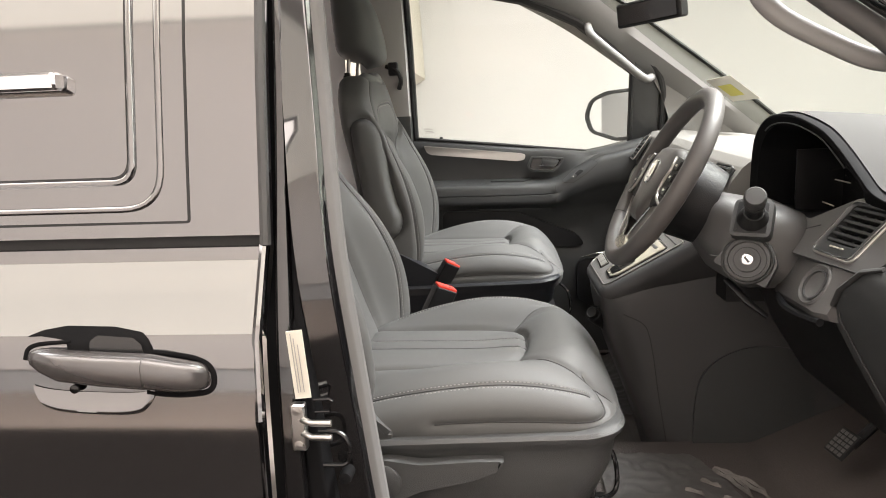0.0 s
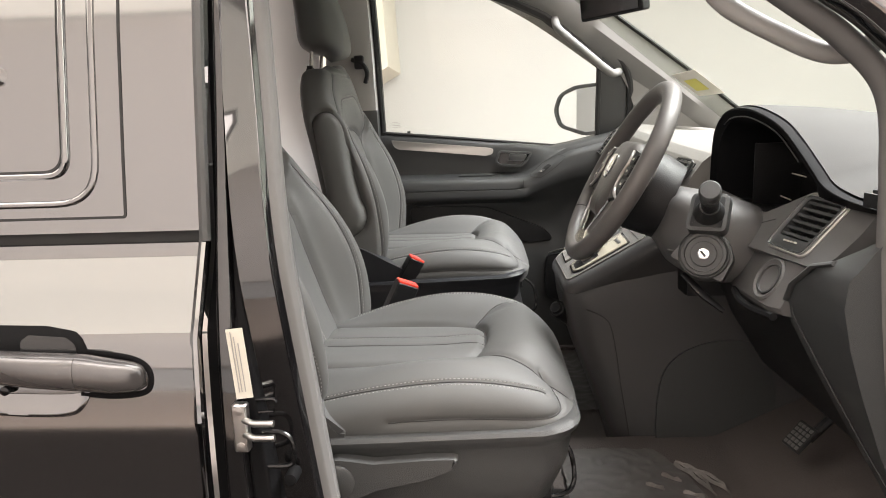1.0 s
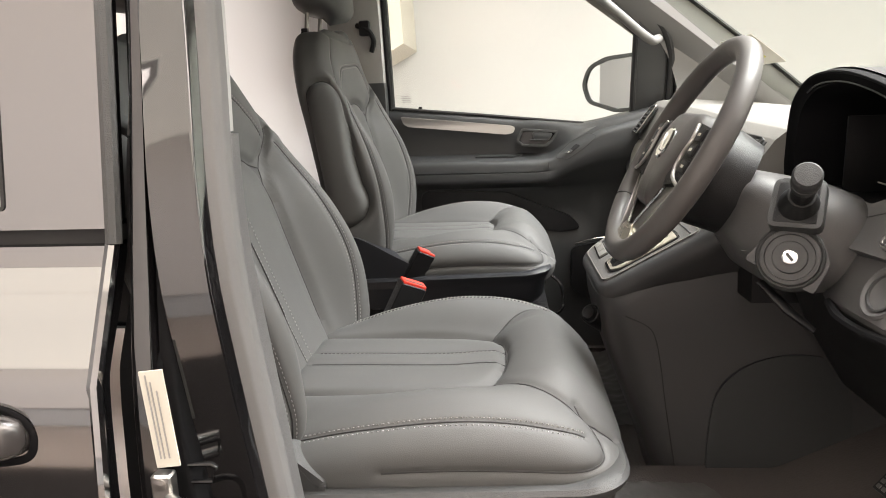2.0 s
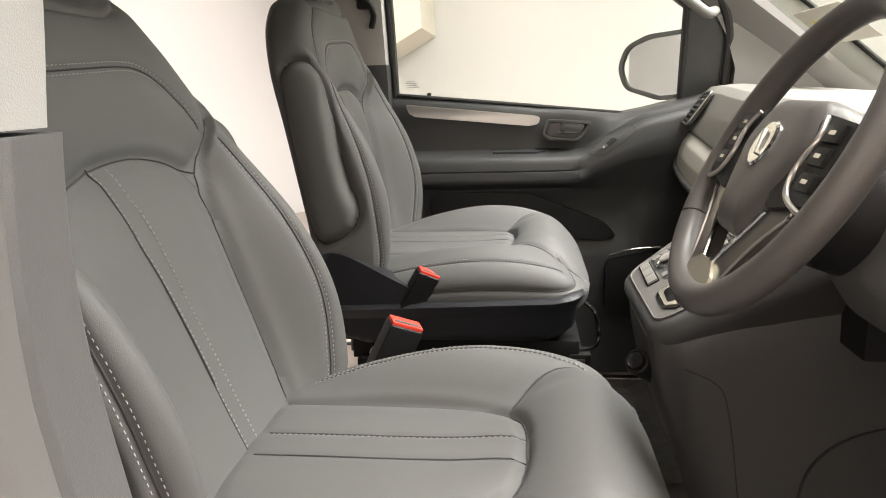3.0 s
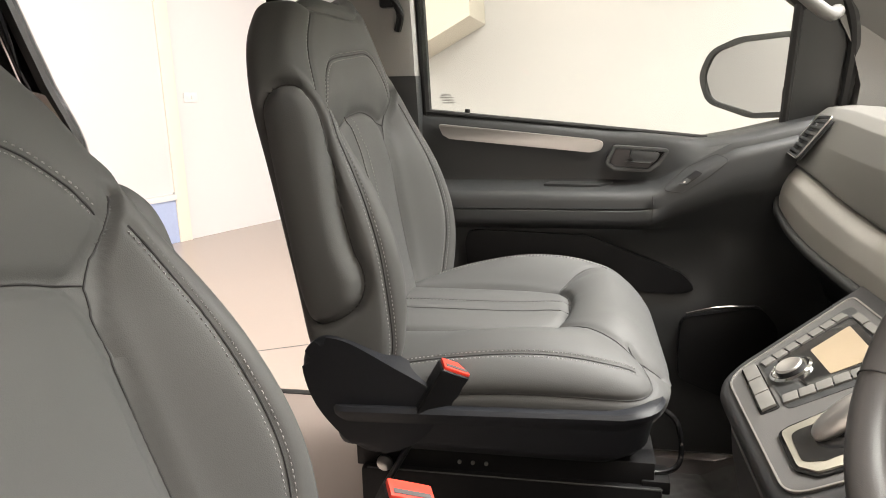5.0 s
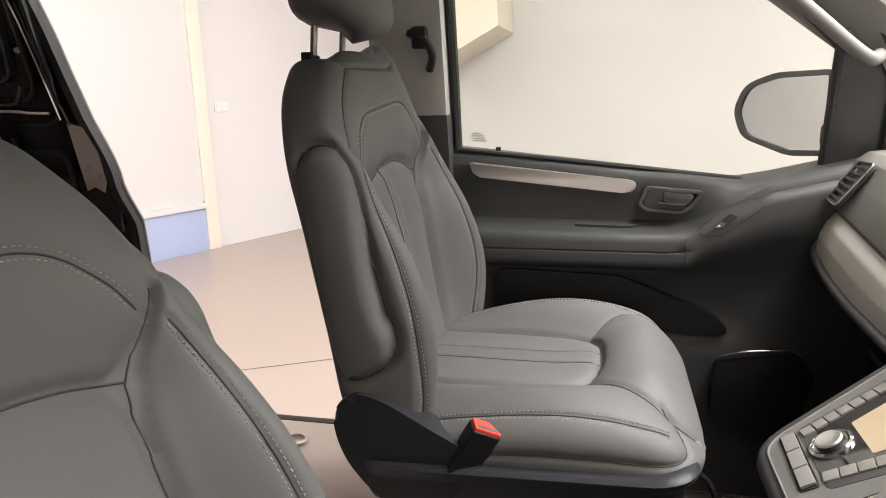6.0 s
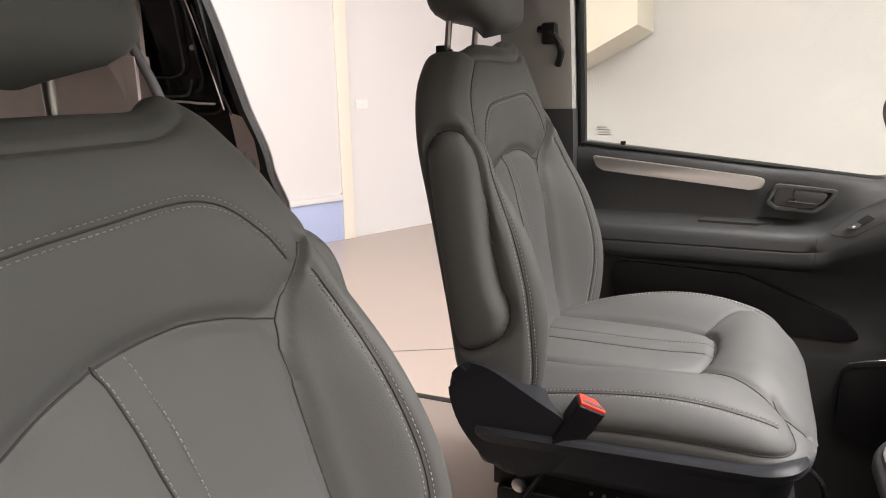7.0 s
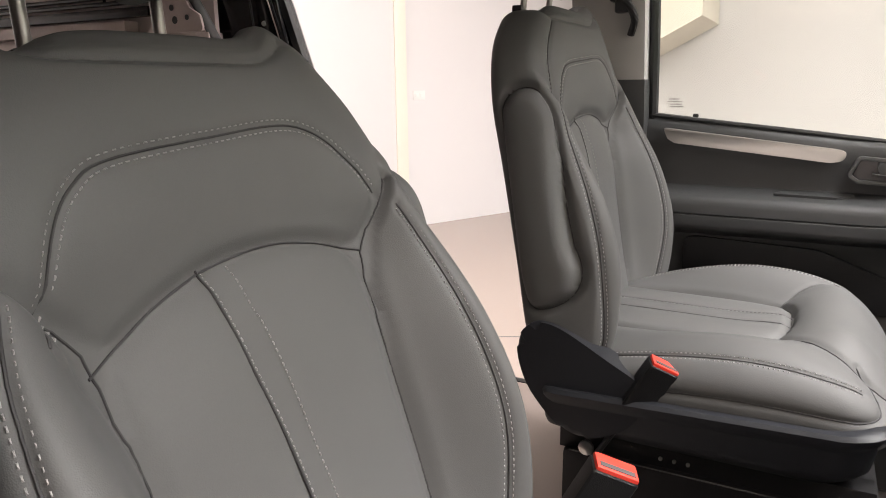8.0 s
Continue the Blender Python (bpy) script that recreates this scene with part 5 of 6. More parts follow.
# ---- dashboard ----
def dashboard():
    dash = thing("dashboard", 1.2, 0.0, 0.9, "charcoal and grey moulded dashboard", "dashboard")
    GROOVE = [(-0.25, 1.135), (0.15, 1.139), (0.271, 1.150), (0.354, 1.154), (0.459, 1.163), (0.588, 1.179), (0.735, 1.196), (0.80, 1.199)]
    LIP = [(0.10, 1.066), (0.25, 1.066), (0.42, 1.067), (0.52, 1.071), (0.62, 1.083), (0.70, 1.103), (0.74, 1.122), (0.765, 1.145)]
    CREST_FALL = [(-0.25, -0.052), (-0.2, -0.050), (0.06, -0.038), (0.3, -0.022), (0.49, -0.012), (0.65, 0.0), (0.8, 0.0)]
    rows = []
    for y in np.linspace(-0.202, 0.775, 28):
        g, c = smooth_interp(GROOVE, y), smooth_interp(CREST_FALL, y)
        out = [(1.58, 1.20), (1.58, 1.235), (1.30, 1.285 + 0.4 * c), (1.10, 1.302 + 0.9 * c), (1.055, 1.298 + c), (1.035, 1.282 + c), (1.012, 1.235 + 0.7 * c), (0.990, g), (1.01, g - 0.014), (1.10, g - 0.05), (1.3, 1.0), (1.58, 0.95)]
        rows.append([(x, y, z) for x, z in fillet(out, [0, 0.01, 0.05, 0.03, 0.012, 0.012, 0.03, 0.006, 0.004, 0.01, 0, 0], 4)])
    part("upper_dash", loft(rows), DASH_SKIN, dash, "grey soft-touch upper dash")
    pad, under, lip_line = [], [], []
    for y in np.linspace(0.145, 0.755, 26):
        g, b = smooth_interp(GROOVE, y) - 0.006, smooth_interp(LIP, y)
        h = g - b
        end = 0.02 * max(0.0, (y - 0.70) / 0.055) ** 2
        pad.append([(x, y, z) for x, z in fillet([(1.08, g - 0.004), (0.992, g), (0.976 + end, g - 0.22 * h), (0.966 + end, g - 0.55 * h), (0.962 + end, b + 0.008), (0.98, b), (1.08, b)], [0, 0.006, 0.03, 0.03, 0.004, 0.006, 0], 4)])
        under.append([(0.975 + end, y, b + 0.004), (1.02, y, b - 0.06), (1.08, y, 0.92), (1.25, y, 0.72), (1.6, y, 0.6), (1.6, y, 1.1), (1.1, y, b + 0.02)])
        lip_line.append((0.962 + end, y, b - 0.001))
    part("glove_box_pad", loft(pad), PAD, dash, "pale grey glove box pad")
    part("pad_lip", tube(lip_line, 0.0095, 12), PLASTIC_MID, dash, "charcoal lip under the glove box pad")
    part("under_dash", loft(under), PLASTIC_DARK, dash)
    # Black block put where only shade shows behind the console top.
    part("stack_panel", box(1.015, 1.3, -0.19, 0.24, 0.95, 1.14, 0.004), PLASTIC_DARK, dash)

    def vent(corners, cols, slats, frame_mat, name, rim=0.07, low=0.08, high=0.08, deep=1.0, push=0.0):
        """An air vent between four corners: bottom left, bottom right, top right, top left, seen from the cabin."""
        bl, br, tr, tl = [Vector(c) for c in corners]
        n = (br - bl).cross(tl - bl).normalized()
        if n.x > 0:
            n = -n

        def at(u, v, d=0.0):
            return (bl * (1 - u) + br * u) * (1 - v) + (tl * (1 - u) + tr * u) * v + n * (d * deep + push)

        def quad(u0, u1, v0, v1, d0, d1):
            bm = bmesh.new()
            vs = [bm.verts.new(at(u, v, d)) for d in (d0, d1) for u, v in ((u0, v0), (u1, v0), (u1, v1), (u0, v1))]
            for q in ((3, 2, 1, 0), (4, 5, 6, 7), (0, 1, 5, 4), (1, 2, 6, 5), (2, 3, 7, 6), (3, 0, 4, 7)):
                bm.faces.new([vs[i] for i in q])
            return bm

        o = fillet([(0, 0), (1, 0), (1, 1), (0, 1)], 0.12, 5)
        u0, u1, v0, v1 = rim, 1 - rim, low, 1 - high
        i_ = [(u0 + p[0] * (u1 - u0), v0 + p[1] * (v1 - v0)) for p in o]
        edge = [((p[0] - 0.5) * 0.965 + 0.5, (p[1] - 0.5) * 0.965 + 0.5) for p in o]
        v = part(name, ring_prism(o, edge, -0.004, 0.004, lambda a, b, d: at(a, b, d), 0.0012), frame_mat, dash, "silver framed air vent")
        part("bezel", ring_prism(edge, i_, -0.012, 0.002, lambda a, b, d: at(a, b, d), 0.0012), PLASTIC, v)
        part("duct", quad(u0, u1, v0, v1, -0.034, -0.028), INK, v)
        for k in range(slats):
            t = v0 + (v1 - v0) * (k + 0.5) / slats
            h = (v1 - v0) / slats * 0.2
            part("slat", quad(u0, u1, t - h, t + h, -0.014, 0.0), PLASTIC, v)
        for k in range(cols):
            t = u0 + (u1 - u0) * (k + 0.5) / cols
            part("vane", quad(t - 0.02, t + 0.02, v0, v1, -0.026, -0.013), PLASTIC_MID, v)
        return v

    vent([(0.984, 0.735, 1.208), (0.982, 0.66, 1.202), (1.036, 0.65, 1.281), (1.038, 0.735, 1.277)], 0, 6, SILVER, "side_vent", 0.10, 0.06, 0.06, 0.32, 0.013)
    vent([(1.006, -0.09, 1.193), (1.006, -0.197, 1.193), (1.030, -0.197, 1.229), (1.030, -0.09, 1.231)], 3, 4, PLASTIC_MID, "centre_vent", 0.07, 0.08, 0.08, 0.32, 0.013)
    vent([(1.006, 0.285, 1.200), (1.006, 0.165, 1.199), (1.031, 0.165, 1.247), (1.031, 0.285, 1.250)], 3, 4, PLASTIC_MID, "centre_vent", 0.07, 0.08, 0.08, 0.32, 0.013)
    # driver's side of the dash
    drv = [(1.58, 1.16), (1.58, 1.18), (1.40, 1.18), (1.24, 1.175), (1.20, 1.165), (1.18, 1.15), (1.12, 1.09), (1.09, 1.05), (1.10, 1.04), (1.3, 0.95), (1.58, 0.9)]
    part("driver_dash", prism(fillet(drv, [0, 0.01, 0.05, 0.03, 0.02, 0.03, 0.02, 0.02, 0.01, 0, 0], 4), -0.80, -0.20, XZ, 0.006), CONSOLE, dash, "charcoal driver's side of the dash")
    # instrument hood: a dark lip round the dials, a pale skin running back from it
    def lip(y):
        return 1.055 + 0.07 * (-0.206 - y)

    outer = spline([(-0.196, 1.16, 0), (-0.199, 1.21, 0), (-0.203, 1.255, 0), (-0.216, 1.297, 0), (-0.259, 1.328, 0), (-0.32, 1.336, 0), (-0.388, 1.329, 0), (-0.469, 1.307, 0), (-0.525, 1.277, 0),
                    (-0.578, 1.241, 0), (-0.612, 1.219, 0), (-0.66, 1.207, 0), (-0.72, 1.201, 0), (-0.79, 1.194, 0)], 6)
    rows = []
    for d in np.linspace(0, 1, 13):
        row = []
        for p in outer:
            drop = 0.055 * d ** 1.6 * max(0.0, (p.y - 1.2) / 0.136)
            k = max(0.0, min(1.0, (-0.48 - p.x) / 0.26))
            rise = 0.080 * math.sin(math.pi / 2 * min(1.0, d * 1.3)) * k * k * (3 - 2 * k)
            row.append((lip(p.x) + 0.012 + 0.40 * d, p.x + 0.02 * d * (p.x > -0.25), p.y + 0.004 + rise - drop))
        rows.append(row)
    hood = part("instrument_hood", loft(rows, False, False), HOOD, dash, "charcoal grey instrument hood")
    cen = Vector((-0.40, 1.17, 0))
    inner_rows = []
    for dx, k in ((0.030, 0.982), (0.018, 1.004), (0.006, 1.010), (-0.003, 0.999), (-0.004, 0.985), (0.0, 0.972)):
        inner_rows.append([(lip(p.x) + dx, cen.x + (p.x - cen.x) * (1 - (1 - k) * 1.3), 1.15 + (p.y - 1.15) * k) for p in outer])
    for dx, k in ((0.004, 0.90), (0.03, 0.87), (0.09, 0.83), (0.14, 0.80)):
        inner_rows.append([(lip(p.x) + dx, cen.x + (max(p.x, -0.60) - cen.x) * (1 - (1 - k) * 1.1), 1.15 + (p.y - 1.15) * k) for p in outer])
    part("hood_lip", loft(inner_rows, False, False), MATT_BLACK_SHADE, hood, "black hood lip")
    part("lip_line", tube([(lip(p.x) - 0.002, cen.x + (p.x - cen.x) * 0.885, 1.15 + (p.y - 1.15) * 0.915) for p in outer[22:52]], 0.0012, 6), PLASTIC_MID, hood)
    part("dial_face", prism([(-0.205, 1.10), (-0.205, 1.25), (-0.26, 1.305), (-0.36, 1.308), (-0.45, 1.283), (-0.53, 1.240), (-0.58, 1.20), (-0.58, 1.10)], 1.185, 1.20, lambda u, v, d: (d, u, v), 0.002), SCREEN, hood, "dark glossy dial face")
    part("dial_floor", loft([[(x, -0.20, z), (x, -0.485, z), (x, -0.485, z - 0.02), (x, -0.20, z - 0.02)] for x, z in ((1.066, 1.160), (1.10, 1.158), (1.19, 1.15))]), PLASTIC_DARK, hood)
    part("dial_divider", box(1.10, 1.19, -0.302, -0.298, 1.155, 1.27, 0.001), PLASTIC_DARK, hood)
    part("dial_ring", tube(spline([(1.15, -0.222, 1.150), (1.15, -0.226, 1.176), (1.152, -0.244, 1.204), (1.158, -0.278, 1.224), (1.17, -0.345, 1.238)], 8), 0.0035, 8), CHROME, hood)
    for y0, y1, z0, z1 in ((-0.347, -0.402, 1.216, 1.214), (-0.297, -0.347, 1.171, 1.168)):
        part("dial_pointer", tube([(1.15, y0, z0), (1.15, y1, z1)], 0.0013, 6), PAPER, hood)
    # facia with the outer vent, leaning back
    def facia(u, v, d):
        return (1.04 + 0.75 * (v - 1.127) - 0.125 * (u + 0.545) + d * 0.8, u + d * 0.1, v - d * 0.6)

    plate = fillet([(-0.26, 1.185), (-0.365, 1.176), (-0.470, 1.163), (-0.495, 1.176), (-0.545, 1.203), (-0.62, 1.213), (-0.705, 1.205), (-0.708, 1.165), (-0.697, 1.128), (-0.664, 1.112), (-0.467, 1.112), (-0.40, 1.135), (-0.26, 1.15)],
                   [0, 0.05, 0.02, 0.03, 0.05, 0.03, 0.012, 0.05, 0.015, 0.02, 0.03, 0.03, 0], 5)
    hole = fillet([(-0.5405, 1.127), (-0.629, 1.1255), (-0.644, 1.191), (-0.5515, 1.195)], 0.009, 4)
    fc = part("driver_facia", holed(plate, hole, 0.0, 0.05, facia), FACIA, dash, "charcoal facia round the dials")
    for poly in fc.data.polygons:
        poly.use_smooth = False
    part("crease", tube([facia(*p, -0.0005) for p in [(-0.44, 1.148), (-0.475, 1.146), (-0.51, 1.158)]], 0.0009, 6), INK, fc)
    vent([(1.036, -0.536, 1.1235), (1.048, -0.632, 1.122), (1.103, -0.648, 1.195), (1.092, -0.548, 1.199)], 3, 6, CHROME, "side_vent", 0.10, 0.22, 0.06)
    part("vent_frame", tube([facia(u, v, -0.001) for u, v in fillet([(-0.535, 1.122), (-0.640, 1.1195), (-0.651, 1.197), (-0.545, 1.201)], [0.016, 0.014, 0.010, 0.012], 5)], 0.0022, 8, True), SILVER, fc, "satin silver vent frame")
    for k in range(4):
        part("vent_mark", tube([facia(-0.574 - 0.009 * k, 1.1335, -0.004), facia(-0.579 - 0.009 * k, 1.1335, -0.004)], 0.0016, 6), PAPER, fc)
    # small defroster vent on the top's end
    for k in range(4):
        part("defroster_slat", box(1.072 + 0.013 * k, 1.077 + 0.013 * k, -0.79, -0.735 + 0.004 * k, 1.205, 1.2225 + 0.003 * k, 0.001), PLASTIC_DARK, hood)
    # lower facia
    part("facia_lower", loft([[(x + 0.07, -0.46, z), (x + 0.012, -0.462, z), (x, -0.475, z), (x, -0.622, z), (x + 0.012, -0.640, z), (1.3, -0.66, z), (1.3, -0.46, z)] for z, x in
                              ((1.030, 1.035), (1.036, 1.010), (1.046, 1.005), (1.078, 1.022), (1.10, 1.034), (1.12, 1.05))]), FACIA, dash, "charcoal lower facia")
    part("facia_foot", tube(spline([(1.006, -0.49, 1.040), (1.0, -0.53, 1.032), (1.002, -0.58, 1.030), (1.008, -0.64, 1.034)], 6), 0.006, 8), PLASTIC_DARK, dash)
    # knee panel and end panel
    knee = [(1.05, 1.09), (1.04, 1.06), (1.10, 0.92), (1.16, 0.82), (1.3, 0.75), (1.3, 1.05)]
    part("knee_panel", prism(knee, -0.70, -0.22, XZ, 0.01), PLASTIC_DARK, dash)
    rows = []
    for z, xf, yl in ((0.62, 1.18, -0.81), (0.72, 1.15, -0.802), (0.80, 1.118, -0.778), (0.84, 1.103, -0.760), (0.90, 1.078, -0.722), (0.98, 1.05, -0.662), (1.04, 1.032, -0.616), (1.052, 1.03, -0.614), (1.09, 1.022, -0.652), (1.125, 1.026, -0.700), (1.135, 1.036, -0.735), (1.16, 1.055, -0.775), (1.18, 1.07, -0.80)):
        rows.append([(xf + 0.006, yl, z), (xf, yl - 0.006, z), (xf, min(-0.806, yl - 0.01), z), (1.25, min(-0.812, yl - 0.01), z), (1.25, yl, z)])
    part("end_panel", loft(rows), PLASTIC, dash, "charcoal removable end panel")
    # Paler raised rim stands for the light caught on the chamfered edge.
    part("panel_rim", tube([(r[1][0] - 0.001, r[1][1] - 0.010, r[1][2]) for r in rows[6:11]], 0.006, 8, flat=0.6), PLASTIC_MID, dash)
    part("panel_groove", tube([(r[1][0] - 0.001, r[1][1] - 0.03, r[1][2]) for r in rows[2:8]], 0.0014, 6), SEAM_AND_SHADE, dash)
    nd = Vector((-0.88, -0.1, 0.47)).normalized()
    mdial = Matrix.Translation((1.022, -0.588, 1.078)) @ nd.to_track_quat("Z", "Y").to_matrix().to_4x4()
    dial = part("height_dial", lathe([(0.034, -0.004), (0.034, 0.003), (0.031, 0.005), (0.027, 0.003), (0.0245, 0.001), (0.0, 0.002)], mdial, 32), FACIA, dash, "round headlamp switch")
    part("dial_rim", lathe([(0.0245, 0.0), (0.0245, 0.004), (0.022, 0.004), (0.021, 0.0)], mdial, 32), PLASTIC_MID, dial)
    return dash


dashboard()


def console():
    c = thing("centre_console", 1.0, 0.05, 0.5, "charcoal centre console with radio and selector", "console")
    rows = []
    for z, x0 in ((0.50, 0.90), (0.56, 0.885), (0.66, 0.85), (0.76, 0.812), (0.84, 0.785), (0.90, 0.772), (0.935, 0.768), (0.943, 0.776), (0.985, 0.852), (1.035, 0.930), (1.075, 0.992), (1.10, 1.03)):
        out = fillet([(x0, -0.112), (1.42, -0.135), (1.42, 0.19), (x0, 0.186)], [0.075, 0, 0, 0.085], 8)
        rows.append([(p[0], p[1], z) for p in out])
    part("tower", loft(rows), CONSOLE, c, "charcoal lower console")
    dee = [(p.x, p.y) for p in spline([(0.972, 0.60, 0), (0.976, 0.70, 0), (0.992, 0.765, 0), (1.04, 0.81, 0), (1.12, 0.832, 0), (1.21, 0.815, 0), (1.28, 0.755, 0), (1.31, 0.60, 0)], 6)]
    part("side_recess", prism(dee, -0.1275, -0.12, XZ, 0.003), PLASTIC, c, "charcoal recessed side panel")
    # sloping top with radio and selector
    m = Matrix.Translation((0.785, 0.04, 0.953)) @ pose(0, 0, 0, 0, -33, 0)
    rows = []
    for h, d, near in ((-0.10, 0.020, 0.045), (-0.06, 0.010, 0.022), (-0.034, 0.003, 0.008), (-0.018, 0.0, 0.0), (-0.006, 0.002, 0.002), (0.002, 0.007, 0.007), (0.007, 0.014, 0.014), (0.008, 0.020, 0.020)):
        out = fillet([(-0.024 + d, -0.138 + near), (0.29, -0.222 + near), (0.29, 0.276 - d), (-0.024 + d, 0.200 - d)], [0.06 - 0.4 * d, 0.0, 0.0, 0.07 - 0.4 * d], 8)
        rows.append([m @ Vector((p[0], p[1], h)) for p in out])
    part("top_shell", loft(rows), CONSOLE, c, "charcoal rounded console top")
    ins = fillet([(0.0, -0.113), (0.198, -0.162), (0.198, 0.222), (0.0, 0.170)], [0.035, 0.014, 0.014, 0.045], 8)
    fascia = part("fascia", moved(prism(ins, 0.004, 0.0105, XY, 0.002), m), FASCIA, c, "grey radio fascia")
    part("fascia_rim", moved(ring_prism(ins, shrink(ins, 0.0022), 0.006, 0.0115, XY), m), SILVER, c)

    def key(u, v, du, dv, turn, name="radio_button", mat=DASH_SKIN, h=0.004):
        return part(name, moved(box(-du / 2, du / 2, -dv / 2, dv / 2, 0.0, h, 0.0015), m @ Matrix.Translation((u, v, 0.010)) @ pose(0, 0, 0, 0, 0, turn)), mat, fascia)

    # radio: display, rows of keys, volume knob
    unit = fillet([(0.046, 0.030), (0.176, 0.004), (0.186, 0.196), (0.046, 0.168)], 0.010, 4)
    part("radio_face", moved(prism(unit, 0.008, 0.0112, XY, 0.001), m), PLASTIC_MID, fascia, "grey radio face")
    scr = fillet([(0.080, 0.044), (0.168, 0.026), (0.174, 0.168), (0.066, 0.146)], 0.008, 4)
    part("display", moved(prism(scr, 0.010, 0.0122, XY, 0.0008), m), SCREEN, fascia, "dark radio display glass")
    part("display_light", moved(prism(fillet([(0.108, 0.058), (0.160, 0.048), (0.164, 0.144), (0.108, 0.132)], 0.003, 3), 0.012, 0.0128, XY), m), LCD, fascia, "amber grey radio display")
    for k in range(7):
        key(0.058 + 0.0175 * k, 0.155 + 0.0035 * k, 0.0160, 0.016, 11.0)
    for k in range(6):
        key(0.056 + 0.0195 * k, 0.050 - 0.0040 * k, 0.0180, 0.018, -11.0)
    for k in range(4):
        key(0.180, 0.040 + 0.036 * k, 0.010, 0.033, 2.0)
    well = fillet([(0.016, 0.044), (0.040, 0.040), (0.044, 0.164), (0.022, 0.170)], 0.005, 4)
    part("switch_bank", moved(prism(well, 0.008, 0.0115, XY, 0.001), m), BLACK, fascia)
    for k in range(3):
        key(0.0295 + 0.0015 * k, 0.066 + 0.039 * k, 0.018, 0.037, -2.0, "switch_key", h=0.005)
    mk = m @ Matrix.Translation((0.075, 0.106, 0.0112))
    knob = part("radio_knob", lathe([(0.027, 0), (0.027, 0.004), (0.024, 0.006), (0.021, 0.004), (0.020, 0.004)], mk, 32), CHROME, fascia, "chrome ring of the volume knob")
    part("knob_body", lathe([(0.0185, 0), (0.0178, 0.007), (0.0165, 0.009), (0.0, 0.009)], mk, 32), PLASTIC_DARK, knob)
    part("knob_cap", lathe([(0.0168, -0.002), (0.0168, 0.0), (0.015, 0.0015), (0.013, 0.0008), (0, 0.0012)], mk @ Matrix.Translation((0, 0, 0.0097)), 32), SILVER, knob, "satin silver cap")
    # gear selector on the driver's side
    sel = fillet([(0.019, -0.082), (0.036, -0.107), (0.164, -0.136), (0.170, -0.014), (0.022, -0.004)], [0.016, 0.016, 0.012, 0.012, 0.014], 5)
    part("selector_plate", moved(prism(sel, 0.008, 0.0130, XY, 0.002), m), SCREEN, c, "gloss black selector surround")
    inlay = part("selector_inlay", moved(prism(shrink(sel, 0.005), 0.011, 0.0150, XY, 0.0015), m), PEARL, c, "pale satin selector plate")
    part("gate", moved(prism(fillet([(0.030, -0.078), (0.050, -0.092), (0.092, -0.096), (0.092, -0.030), (0.034, -0.022)], 0.012, 4), 0.013, 0.0156, XY), m), SCREEN, inlay, "gloss black selector gate")
    part("slot", moved(box(0.142, 0.150, -0.100, -0.050, 0.014, 0.0158, 0.001), m), INK, inlay)
    lever = []
    for k in range(13):
        a = -math.pi / 2 + math.pi * (k + 0.5) / 13
        lever.append([m @ Vector((0.090 + 0.038 * math.sin(a) * 1.0, -0.052 + 0.017 * math.cos(a) ** 0.7 * math.cos(q), 0.026 + 0.008 * math.sin(a) + 0.013 * math.cos(a) ** 0.7 * math.sin(q))) for q in [2 * math.pi * j / 20 for j in range(20)]])
    lv = part("selector_lever", loft(lever), SILVER, c, "satin silver gear lever")
    part("lever_neck", tube([m @ Vector((0.086, -0.054, 0.012)), m @ Vector((0.088, -0.053, 0.024))], [0.016, 0.012], 16), PLASTIC_DARK, lv)
    part("panel_joint", tube([m @ Vector((0.181, -0.146, 0.0108)), m @ Vector((0.184, -0.08, 0.0108)), m @ Vector((0.186, -0.012, 0.0108))], 0.0014, 6), INK, fascia)
    part("tower_seam", tube(spline([(0.815, -0.1135, 0.905), (0.856, -0.1148, 0.885), (0.872, -0.1152, 0.860), (0.884, -0.1155, 0.80), (0.895, -0.1158, 0.72), (0.915, -0.1162, 0.60)], 6), 0.0012, 6), SEAM_AND_SHADE, c)
    part("socket_ring", lathe([(0.0185, 0.017), (0.0195, 0.021), (0.0165, 0.022), (0.015, 0.019)], Matrix.Translation((0.782, -0.02, 0.876)) @ pose(0, 0, 0, 0, -82, 0), 24), SILVER, c)
    face = Vector((-0.55, -0.62, 0.50)).to_track_quat("Z", "Y").to_matrix().to_4x4()
    sock = part("power_socket", lathe([(0, -0.05), (0.021, -0.05), (0.021, 0.006), (0.019, 0.012), (0.0165, 0.013), (0.0155, 0.009), (0.0, 0.009)], Matrix.Translation((0.764, -0.042, 0.885)) @ face, 28), PLASTIC_DARK, c, "black round power socket")
    part("socket_cap", lathe([(0, 0.006), (0.0135, 0.006), (0.0135, 0.017), (0.012, 0.019), (0.0105, 0.018), (0.0, 0.0185)], Matrix.Translation((0.764, -0.042, 0.885)) @ face, 24), PLASTIC_DARK, sock)
    return c


console()


